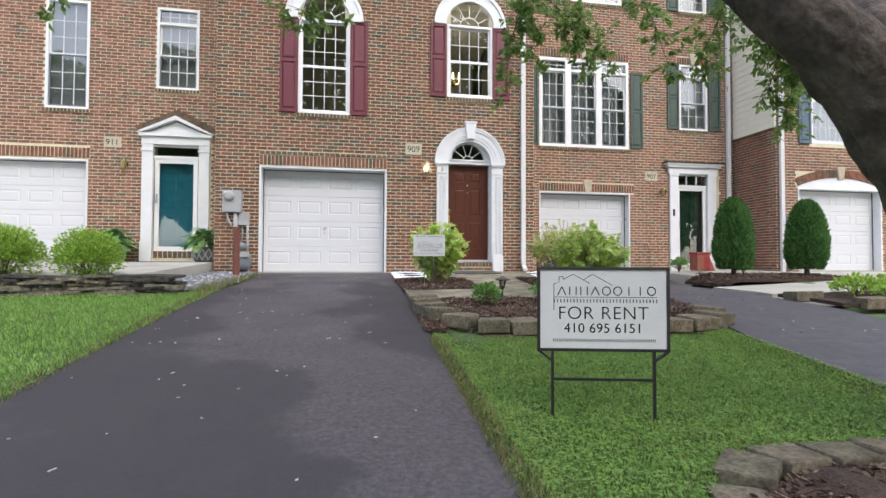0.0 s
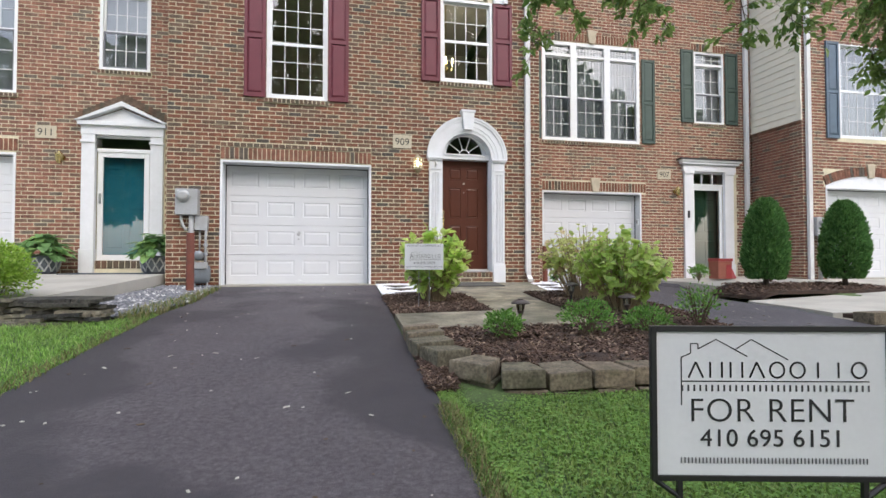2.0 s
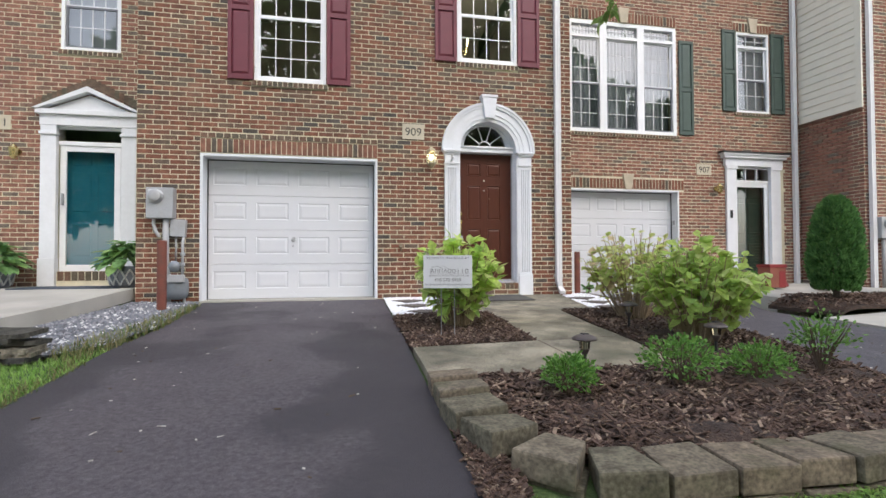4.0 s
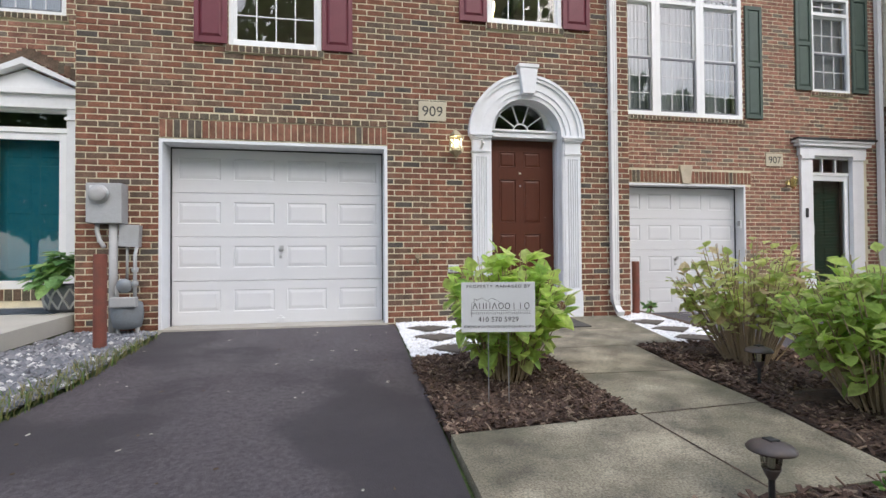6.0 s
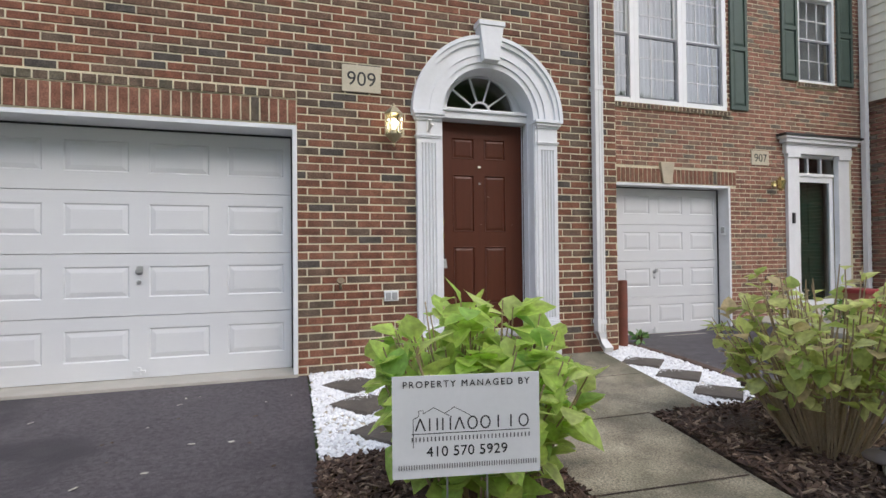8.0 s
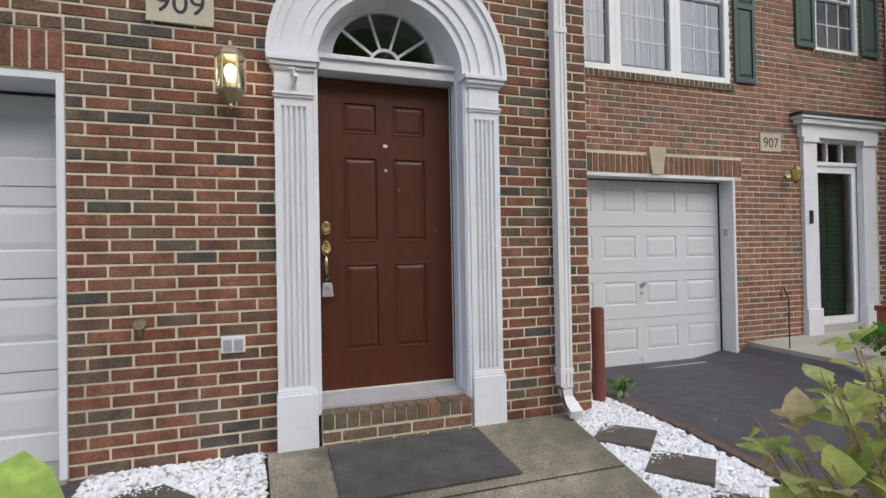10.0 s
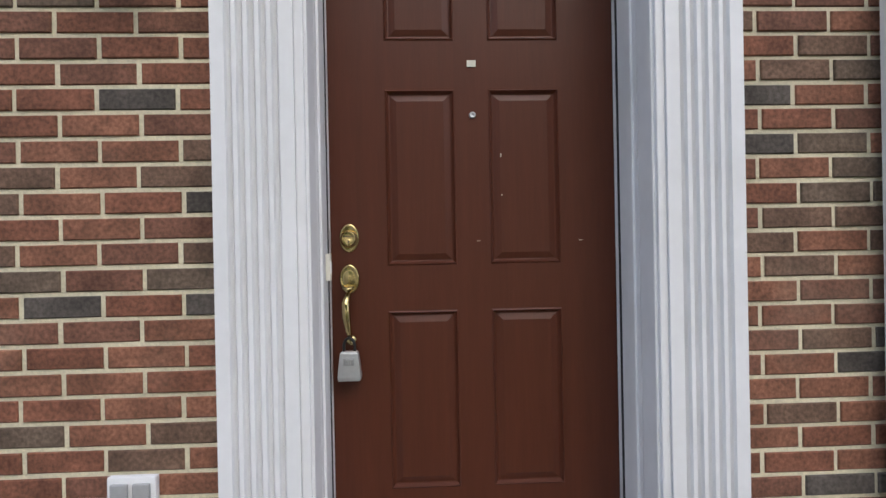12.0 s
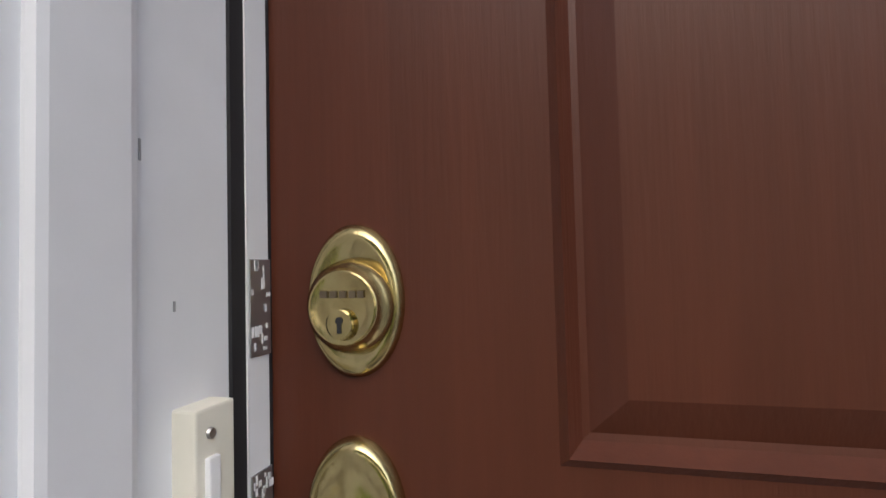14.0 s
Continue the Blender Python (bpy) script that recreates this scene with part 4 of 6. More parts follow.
for i in range(4):
    part("digit_wheel", Mb().box(-.0125 + i * .0065, -.0075 + i * .0065, -.0225, -.019, .052, .067), M_STEEL, lb, bevel=.001)
part("shackle", Mb().tube([(-.016, 0, .08), (-.016, 0, .108), (-.011, 0, .122), (0, 0, .128), (.011, 0, .122), (.016, 0, .108), (.016, 0, .08)], .0045, 10), M_BLACK, lb, smooth=True)
part("peephole", Mb().lathe([(.011, 0), (.011, .003), (.007, .005), (.004, .002)], pose(.001, 0, 1.667 - DZ0, 90), 20), M_STEEL, entry, smooth=True)
part("sticker", Mb().box(-.014, .014, -.003, .0, 1.818 - DZ0, 1.838 - DZ0), M_CREAM, entry, "small white sticker")
mb = Mb()
for x, z, w, h in ((.087, 1.535, .0025, .012), (.088, 1.415, .0025, .003), (.008, 1.273, .0025, .0025), (.016, 1.273, .0025, .0025), (.33, 1.27, .012, .002)):
    mb.box(x, x + w, -.0015, .001, z - DZ0, z - DZ0 + h)
part("paint_chips", mb, M_CREAM, entry, "small paint chips")

sur = thing("door_surround", "white painted fluted pilasters and keystoned arch around the entry", "door surround", (0, 0, 0), kind="structure")
for s in (-1, 1):
    mb = Mb()
    a, b = sorted((s * .482, s * .69))
    flutes = [a + .045 + i * (.118 / 4) for i in range(5)]
    pts = [(a, .02), (a, -.05)]
    for c in flutes:
        pts += [(c - .0095, -.05), (c - .007, -.038), (c, -.032), (c + .007, -.038), (c + .0095, -.05)]
    pts += [(b, -.05), (b, .02)]
    k = len(pts)
    mb.prism(pts, .38, 1.97, "z")
    mb.box(a, b, -.05, .02, 1.97, 2.06)
    mb.box(a, b, -.05, .02, .36, .38)
    part("pilaster", mb, M_WHITE, sur)
    part("pilaster_base", Mb().box(a - .008, b + .008, -.075, .02, -.1, .335).box(a - .003, b + .003, -.066, .02, .335, .352).box(a, b, -.058, .02, .352, .366), M_WHITE, sur, bevel=.004)
    part("necking", Mb().box(a - .012, b + .012, -.068, .02, 2.03, 2.045).box(a - .006, b + .006, -.06, .02, 2.015, 2.03), M_WHITE, sur, bevel=.003)
    part("capital", Mb().box(a, b, -.052, .02, 2.045, 2.17), M_WHITE, sur)
    part("impost", Mb().box(a - .012, b + .012, -.068, .02, 2.17, 2.19).box(a - .024, b + .024, -.085, .02, 2.19, 2.215).box(a - .04, b + .04, -.1, .02, 2.215, 2.245), M_WHITE, sur, bevel=.004)
    j0, j1 = sorted((s * .45, s * .482))
    part("casing", Mb().box(j0, j1, -.03, .06, .2, 2.25).box(min(s * .458, s * .482), max(s * .458, s * .482), -.042, .05, .2, 2.25), M_WHITE, sur, bevel=.004)
    k0, k1 = sorted((s * .45, s * .48))
    part("jamb", Mb().box(k0, k1, .06, .195, .24, 2.35), M_WHITE, sur)
    s0, s1 = sorted((s * .446, s * .451))
    part("jamb_bead", Mb().box(*sorted((s * .443, s * .46)), .085, .13, .24, 2.25), M_WHITE, sur, bevel=.005)
    part("weatherstrip", Mb().box(*sorted((s * .4475, s * .462)), .195, .207, .262, 2.25), M_RUBBER, sur, "black rubber weatherstrip")
    part("jamb_rebate", Mb().box(*sorted((s * .4462, s * .462)), .207, .2275, .262, 2.25), M_WHITE, sur)
    part("rear_seal", Mb().box(*sorted((s * .4465, s * .462)), .2275, .2315, .262, 2.25), M_RUBBER, sur)
arch = Mb()
for r0, r1, y in ((.45, .50, -.035), (.50, .56, -.05), (.56, .575, -.062), (.575, .66, -.055), (.66, .70, -.075), (.70, .735, -.09)):
    arch.ring(0, 2.245, r0, r1, y, .02, steps=40)
part("arch", arch, M_WHITE, sur)
part("arch_soffit", Mb().ring(0, 2.245, .45, .48, .02, .215, steps=40), M_WHITE, sur, smooth=False)
part("keystone", Mb().prism([(-.075, 2.74), (.075, 2.74), (.115, 3.05), (-.115, 3.05)], -.125, .02), M_WHITE, sur, bevel=.006)
part("keystone_cap", Mb().box(-.13, .13, -.135, .02, 3.05, 3.095), M_WHITE, sur, bevel=.006)
part("transom_bar", Mb().box(-.45, .45, .10, .30, 2.25, 2.335).box(-.45, .45, .08, .30, 2.315, 2.345), M_WHITE, sur, bevel=.004)
part("fan_pane", Mb().fan(0, 2.345, .36, .20), M_GLASS, sur)
fm = Mb().ring(0, 2.345, .34, .455, .18, .216, steps=36).ring(0, 2.345, .09, .108, .185, .21, steps=24)
for k in range(1, 5):
    fm.box(.1, .35, .186, .209, -.008, .008, Matrix.Translation((0, 0, 2.345)) @ Matrix.Rotation(-radians(36 * k), 4, "Y"))
part("fan_muntins", fm, M_WHITE, sur, "white fanlight bars")
part("threshold", Mb().prism([(.02, .20), (.02, .232), (.215, .258), (.25, .262), (.25, .2)], -.45, .45, "x"), M_THRESH, sur, "worn white threshold")
part("threshold_strip", Mb().box(-.45, .45, .205, .24, .2585, .2665), M_CREAM, sur, "tan sill strip")
strike = part("strike_plate", Mb().box(-.4495, -.4452, .2085, .2285, 1.258, 1.316), M_STEEL, sur, "steel strike plate spattered with white paint", bevel=.0005)
part("strike_plate", Mb().box(-.4495, -.4452, .2085, .2285, 1.132, 1.19), M_STEEL, sur, "steel strike plate spattered with white paint", bevel=.0005)
rp = random.Random(5)
mb = Mb()
for z0 in (1.258, 1.132):
    for i in range(16):
        y, z = .209 + rp.random() * .016, z0 + rp.random() * .054
        mb.box(-.4453, -.4449, y, y + rp.uniform(.001, .004), z, z + rp.uniform(.002, .007))
part("paint_spatter", mb, M_WHITE, sur, "white paint spattered on the strike plates")
mb = Mb()
for y, z, dz in ((.10, 1.40, .012), (.135, 1.36, .02), (.12, 1.33, .008), (.155, 1.29, .01), (.07, 1.47, .015), (.08, 1.22, .01)):
    mb.box(-.4502, -.4492, y, y + .001, z, z + dz * .5)
part("paint_nicks", mb, M_GREY, sur, "small scuffs in the white paint")
bell = thing("doorbell", "small cream plastic doorbell button on the white jamb", "doorbell", (-.4525, .168, 1.203))
part("body", Mb().box(0, .016, -.014, .014, -.04, .04), M_CREAM, bell, bevel=.0015)
part("button", Mb().box(.0155, .019, -.008, .0, -.018, .016), M_WHITE2, bell, bevel=.001)
for z in (-.027, .027):
    part("screw", Mb().lathe([(.003, 0), (.0025, .0015)], pose(.016, -.004, z, 0, 90), 10), M_STEEL, bell)
fh = thing("flag_bracket", "white metal flagpole bracket on the pilaster", "flag bracket", (-.585, -.055, 2.1))
part("plate", Mb().box(-.022, .022, -.004, .0, -.055, .055), M_SPOUT, fh, bevel=.002)
part("socket", Mb().tube([(0, -.005, -.03), (0, -.04, .0), (-.012, -.085, .055)], .015, 12), M_SPOUT, fh)
part("socket", Mb().tube([(.0, -.03, -.012), (.012, -.075, .02)], .014, 12), M_SPOUT, fh)

step = thing("door_step", "brick rowlock step under the entry, mossy and worn", "step", (0, 0, 0), kind="structure")
n = 13
for i in range(n):
    a, b = -.455 + .91 * i / n + .004, -.455 + .91 * (i + 1) / n - .004
    single_brick(step, a, b, .125, .215, -.085 + .0, M_STEP, .19)
part("step_core", Mb().box(-.455, .455, -.078, .2, -.2, .2), M_MORTAR, step)
for b in courses(-.455, .455, -.02, .115, []):
    single_brick(step, *b, -.082, M_STEP, .05)

# ---------- wall things by the entry ----------
lamp = thing("wall_lantern", "lit brass six-sided glass wall lantern on brick", "wall lamp", (-.91, 0, 2.06))
part("back_plate", Mb().lathe([(.055, 0), (.055, .012), (.04, .022)], pose(0, 0, .02, 90), 20), M_LANTERN, lamp, smooth=True)
part("arm", Mb().tube([(0, -.01, .02), (0, -.03, -.03), (0, -.05, -.07), (0, -.07, -.085)], .009, 8), M_LANTERN, lamp, smooth=True)
part("bottom_cup", Mb().lathe([(.004, -.155), (.013, -.14), (.008, -.125), (.035, -.105), (.068, -.07), (.075, -.055)], pose(0, -.125, 0), 6), M_LANTERN, lamp)
part("roof", Mb().lathe([(.078, .115), (.08, .125), (.06, .15), (.035, .175), (.014, .185), (.012, .2), (.004, .215)], pose(0, -.125, 0), 6), M_LANTERN, lamp)
for i in range(6):
    a = i * math.pi / 3
    part("bar", Mb().box(-.004, .004, -.004, .004, -.058, .118, pose(.074 * math.cos(a), -.125 + .074 * math.sin(a), 0, 0, 0, math.degrees(a))), M_LANTERN, lamp)
part("glass", Mb().lathe([(.07, -.055), (.07, .115)], pose(0, -.125, 0), 6), M_LAMPGLASS, lamp)
part("socket", Mb().lathe([(.02, -.055), (.02, -.015), (.014, -.01)], pose(0, -.125, 0), 14), M_CREAM, lamp)
part("bulb", Mb().lathe([(.012, -.012), (.022, .01), (.032, .035), (.031, .06), (.018, .08), (.003, .086)], pose(0, -.125, 0), 18), M_GLOBE, lamp, "glowing bulb", smooth=True)
bl = new("bulb_light", bpy.data.lights.new("bulb_light", "POINT"))
bl.data.energy, bl.data.color, bl.data.shadow_soft_size = 0.5, (1, .85, .6), .03
bl.parent = lamp
bl.matrix_basis = pose(0, -.125, .1)

for x0, x1, z0, z1, y, n in ((-1.33, -1.0, 2.38, 2.61, 0, "909"), (4.92, 5.26, 2.3, 2.52, Y7, "907"), (-7.35, -7.03, 2.53, 2.75, Y1, "911")):
    s = thing("house_number", "tan stone house number plaque reading " + n + " set in brick", "house number", ((x0 + x1) / 2, y, (z0 + z1) / 2))
    part("plaque", Mb().box(-(x1 - x0) / 2, (x1 - x0) / 2, -.015, .03, -(z1 - z0) / 2, (z1 - z0) / 2), M_SIGNST, s, bevel=.004)
    words(n, .17, M_INK, s, (0, -.0165, -.06), "numerals", spacing=1.0)

out = thing("outdoor_outlet", "grey twin outlet cover on brick", "outlet", (-.922, 0, .635))
part("cover", Mb().box(-.062, .062, -.02, 0, -.045, .045), M_WHITE2, out, bevel=.004)
for s in (-1, 1):
    part("flap", Mb().box(s * .028 - .022, s * .028 + .022, -.03, -.0205, -.034, .03), M_GREY, out, bevel=.004)
bib = thing("hose_bib", "weathered brass garden tap on brick", "tap", (-1.36, 0, .76))
part("pipe", Mb().tube([(0, .02, 0), (0, -.05, 0), (.0, -.075, -.02), (0, -.085, -.055)], .013, 12), M_AGED, bib, smooth=True)
part("wheel", Mb().lathe([(.03, 0), (.033, .006), (.03, .012)], pose(-.0, -.075, .015, 60), 16), M_AGED, bib)
sp = thing("downspout", "white ribbed rectangular downspout on the brick corner", "downspout", (1.13, -.06, 0))
mb = Mb()
pts = [(-.045, .035), (-.045, -.035), (-.02, -.035), (-.015, -.028), (-.005, -.028), (0, -.035), (.012, -.035), (.017, -.028), (.025, -.028), (.03, -.035), (.045, -.035), (.045, .035)]
part("pipe", mb.prism(pts, .2, TOP, "z"), M_SPOUT, sp)
part("elbow", Mb().prism([(.03, .22), (-.035, .22), (-.035, .15), (-.06, .1), (-.13, .04), (-.15, .09), (-.03, .16)][::1], -.045, .045, "x"), M_SPOUT, sp, bevel=.004)
for z in (.32, 2.6, 5.2):
    part("strap", Mb().box(-.05, .05, -.04, .05, z - .02, z + .02), M_SPOUT, sp)
for x, y in ((7.27, Y7 - .06), (7.56, Y5 - .06)):
    s2 = thing("downspout", "white rectangular downspout between townhouses", "downspout", (x, y, 0))
    part("pipe", Mb().prism(pts, -.0, TOP, "z"), M_SPOUT, s2)
def bollard(x, y, top, r, label):
    b = thing("bollard", label, "bollard", (x, y, gz(y)), group="pipe bollards")
    h = top - gz(y)
    part("post", Mb().lathe([(r, -.1), (r, h - .01), (r - .004, h), (r - .01, h - .001), (r - .012, h - .03)], None, 24), M_RUST, b, smooth=False)
bollard(-4.36, -.78, .82, .055, "rust-red steel pipe bollard in gravel beside the meters")
bollard(1.55, .15, .70, .047, "dark red steel pipe bollard beside the downspout")

em = thing("electric_meter", "grey electric meter box with glass dial on brick", "meter", (-4.59, 0, 1.345))
part("box", Mb().box(-.165, .165, -.17, 0, -.205, .205), M_GREY, em, bevel=.008)
part("collar", Mb().lathe([(.095, 0), (.095, .02), (.085, .025)], pose(-.045, -.17, .09, 90), 28), M_STEEL, em, smooth=True)
part("dial", Mb().lathe([(.08, .02), (.078, .05), (.07, .062), (.03, .066)], pose(-.045, -.17, .09, 90), 28), M_GREYP, em, "clear domed dial", smooth=True)
part("label", Mb().box(-.13, -.07, -.172, -.168, .15, .18), M_SIGNW, em)
part("conduit", Mb().tube([(.06, -.09, -.2), (.06, -.09, -1.32)], .04, 14), M_GREYP, em, smooth=True)
part("cable_pipe", Mb().tube([(-.09, -.09, -.2), (-.088, -.1, -.28), (-.05, -.13, -.38), (.0, -.15, -.45)], .022, 10), M_GREYP, em, smooth=True)
bx = thing("utility_box", "tilted grey utility box on brick", "utility box", (-4.385, 0, 1.015))
part("cover", Mb().box(-.095, .095, -.1, 0, -.115, .115), M_GREY, bx, bevel=.006, m=pose(0, 0, 0, 0, 3))
part("pipe", Mb().tube([(-.03, -.05, -.11), (-.03, -.05, -.45)], .014, 8), M_GREYP, bx, smooth=True)
gm = thing("gas_meter", "grey gas meter with valve and pipes against brick", "gas meter", (-4.37, -.16, .22))
part("body", Mb().lathe([(.06, -.16), (.13, -.14), (.15, -.05), (.15, .05), (.14, .11), (.1, .13)], Matrix.Diagonal((1, .72, 1, 1)), 20), M_GASGREY, gm, smooth=True)
part("index", Mb().box(-.12, .12, -.13, -.05, .07, .17), M_GREYP, gm, bevel=.01)
part("regulator", Mb().lathe([(.07, -.02), (.075, 0), (.07, .02)], pose(-.03, 0, .28, 90), 18), M_GASGREY, gm, smooth=True)
part("riser", Mb().tube([(.07, 0, .12), (.07, .0, .6), (.06, .08, .68)], .018, 10), M_GREYP, gm, smooth=True)
for z in (.28, .42):
    part("union", Mb().lathe([(.03, 0), (.033, .02), (.03, .045)], pose(.07, 0, z), 12), M_STEEL, gm)
part("inlet", Mb().tube([(-.09, 0, .1), (-.1, 0, .26), (-.06, 0, .34), (0, 0, .33)], .017, 10), M_GREYP, gm, smooth=True)
part("ground_pipe", Mb().tube([(.1, -.02, -.1), (.1, -.02, -.27)], .018, 8), M_GREYP, gm)
part("ground_pipe", Mb().tube([(-.08, -.02, -.1), (-.08, -.02, -.27)], .018, 8), M_GREYP, gm)

# ---------- neighbours' entries ----------
def storm(name, x0, x1, z0, z1, y, leaf_mat, label, handle_side):
    d = thing(name, label, "door", ((x0 + x1) / 2, y, z0), kind="structure")
    hx, h = (x1 - x0) / 2, z1 - z0
    part("storm_frame", Mb().box(-hx, -hx + .085, .02, .06, 0, h).box(hx - .085, hx, .02, .06, 0, h).box(-hx + .085, hx - .085, .02, .06, 0, .1).box(-hx + .085, hx - .085, .02, .06, h - .09, h), M_WHITE2, d, "white storm door frame", bevel=.004)
    part("storm_glass", Mb().pane(-hx + .085, hx - .085, .04, .1, h - .09), M_GLASS, d)
    part("handle", Mb().box(handle_side * (hx - .05) - .012, handle_side * (hx - .05) + .012, -.03, .02, 1.0, 1.18), M_STEEL, d, bevel=.004)
    leaf = Mb().box(-hx + .02, hx - .02, .17, .21, 0, h)
    part("inner_door", leaf, leaf_mat, d)
    for px in (-.5, .5):
        for a, b in ((.12, .38), (.48, .8), (.85, .96)):
            cx, w = px * hx * .86, hx * .32
            part("panel", Mb().tablet(cx - w, cx + w, .158, .171, a * h, b * h, .012), leaf_mat, d)
    return d
storm("door_6", -6.40, -5.57, .42, 2.34, Y1 + .02, M_TEAL, "teal panelled door behind a white glass storm door", -1)
s1 = thing("door_surround", "white pilasters and triangular pediment around the teal door", "door surround", (-5.97, Y1, 0), kind="structure")
for s in (-1, 1):
    a, b = sorted((s * .44, s * .65))
    part("pilaster", Mb().box(a, b, -.06, .03, .62, 2.55), M_WHITE, s1, bevel=.006)
    part("pilaster_base", Mb().box(a - .01, b + .01, -.085, .03, .2, .62), M_WHITE, s1, bevel=.006)
    part("capital", Mb().box(a - .015, b + .015, -.085, .03, 2.48, 2.52).box(a, b, -.06, .03, 2.55, 2.62), M_WHITE, s1, bevel=.004)
part("entablature", Mb().box(-.66, .66, -.07, .03, 2.62, 2.78).box(-.7, .7, -.12, .03, 2.78, 2.85), M_WHITE, s1, bevel=.006)
part("tympanum", Mb().prism([(-.6, 2.85), (.6, 2.85), (0, 3.1)], -.04, .03), M_WHITE, s1)
for s in (-1, 1):
    part("raking_cornice", Mb().prism([(s * .74, 2.85), (s * .66, 2.85), (0, 3.13), (0, 3.21)], -.14, .03), M_WHITE, s1)
part("transom_frame", Mb().box(-.44, .44, .02, .08, 2.34, 2.40).box(-.44, .44, .02, .08, 2.58, 2.62), M_WHITE2, s1)
part("transom_pane", Mb().pane(-.44, .44, .045, 2.40, 2.58), M_GLASS, s1)
part("step_core", Mb().box(-.45, .45, -.02, .2, .1, .41), M_MORTAR, s1)
soldiers(s1, -.42, .42, .28, .42, -.03, M_SILL, .09, "brick_step")
storm("door_7", 5.83, 6.67, .12, 2.17, Y7 + .02, M_GREEN, "dark green door behind a white glass storm door", -1)
s7 = thing("door_surround", "white pilasters and flat entablature around the green door", "door surround", (6.25, Y7, 0), kind="structure")
for s in (-1, 1):
    a, b = sorted((s * .42, s * .66))
    part("pilaster", Mb().box(a, b, -.05, .03, .35, 2.5), M_WHITE, s7, bevel=.005)
    part("pilaster_base", Mb().box(a - .01, b + .01, -.075, .03, -.05, .35), M_WHITE, s7, bevel=.005)
    part("capital", Mb().box(a - .012, b + .012, -.075, .03, 2.44, 2.5), M_WHITE, s7)
part("entablature", Mb().box(-.7, .7, -.07, .03, 2.5, 2.66).box(-.76, .76, -.12, .03, 2.66, 2.72).box(-.8, .8, -.15, .03, 2.72, 2.76), M_WHITE, s7, bevel=.005)
part("cornice_cap", Mb().box(-.83, .83, -.17, .03, 2.76, 2.79), M_BLACK, s7)
part("transom_frame", Mb().box(-.42, .42, .02, .08, 2.17, 2.22).box(-.42, .42, .02, .08, 2.46, 2.5).box(-.15, -.13, .02, .08, 2.22, 2.46).box(.13, .15, .02, .08, 2.22, 2.46), M_WHITE2, s7)
part("transom_pane", Mb().pane(-.42, .42, .045, 2.22, 2.46), M_GLASS, s7)
part("smart_bell", Mb().box(-.585, -.545, -.075, -.05, 1.42, 1.58), M_BLACK, s7, "black doorbell")
part("step_core", Mb().box(-.42, .42, -.03, .2, -.1, .115), M_CONC, s7)
for x, z, y in ((5.36, 2.02, Y7), (-6.93, 2.2, Y1)):
    L = thing("wall_lantern", "unlit aged brass wall lantern on brick", "wall lamp", (x, y, z))
    part("back_plate", Mb().lathe([(.05, 0), (.04, .02)], pose(0, 0, 0, 90), 14), M_BRASS, L)
    part("arm", Mb().tube([(0, 0, 0), (0, -.08, .06), (0, -.12, .08)], .008, 8), M_BRASS, L)
    part("body", Mb().lathe([(.02, -.12), (.05, -.08), (.065, .04), (.03, .08), (.005, .11)], pose(0, -.12, .0), 8), M_BRASS, L)
# ---------- ground ----------
rg = random.Random(11)
def inside(p, poly):
    c = False
    for i in range(len(poly)):
        (x0, y0), (x1, y1) = poly[i], poly[i - 1]
        if (y0 > p[1]) != (y1 > p[1]) and p[0] < (x1 - x0) * (p[1] - y0) / (y1 - y0) + x0:
            c = not c
    return c

def sheet(name, poly, up, material, label, category, step=0.5, skirt=0.0, rough=0.0, z=None):
    """A piece of ground that follows the slope: the outline cut into strips along y, with an edge going down by skirt."""
    bm = bmesh.new()
    f = bm.faces.new([bm.verts.new((x, y, 0)) for x, y in poly])
    ys = [p[1] for p in poly]
    y = math.floor(min(ys) / step) * step
    while y < max(ys):
        g = bm.verts[:] + bm.edges[:] + bm.faces[:]
        bmesh.ops.bisect_plane(bm, geom=g, plane_co=(0, y, 0), plane_no=(0, 1, 0))
        y += step
    if rough:
        xs = [p[0] for p in poly]
        x = math.floor(min(xs) / step) * step
        while x < max(xs):
            bmesh.ops.bisect_plane(bm, geom=bm.verts[:] + bm.edges[:] + bm.faces[:], plane_co=(x, 0, 0), plane_no=(1, 0, 0))
            x += step
    for v in bm.verts:
        v.co.z = (ground_z(v.co.x, v.co.y) if z is None else z) + up + (rough * noise.noise(v.co * 3.0) if rough and not v.is_boundary else 0)
    if skirt:
        r = bmesh.ops.extrude_edge_only(bm, edges=[e for e in bm.edges if e.is_boundary])
        for v in r["geom"]:
            if isinstance(v, bmesh.types.BMVert):
                v.co.z -= skirt
    bmesh.ops.recalc_face_normals(bm, faces=bm.faces)
    me = bpy.data.meshes.new(name)
    bm.to_mesh(me)
    bm.free()
    me.materials.append(material)
    return tagged(new(name, me), label, category, kind="structure")

base = sheet("ground", [(-60, -60), (60, -60), (60, 12), (-60, 12)], -.03, M_SOIL, "grassy sloping ground in front of the houses", "ground", 1.0, 0, .004)
for v in base.data.vertices:
    if .5 < v.co.x < 5.5 and v.co.y > -5:
        v.co.z -= .25
DRIVE = [(-4.1, .12), (-4.05, -.4), (-4.03, -1.9), (-4.12, -2.6), (-4.15, -3.7), (-4.2, -5), (-4.29, -6.2), (-4.32, -7), (-4.6, -11.8), (-1.5, -11.8), (-1.66, -8.2), (-1.68, -7), (-1.66, -5.7), (-1.69, -4.9), (-1.68, -3.8), (-1.65, -2.1), (-1.63, -.5), (-1.63, .12)]
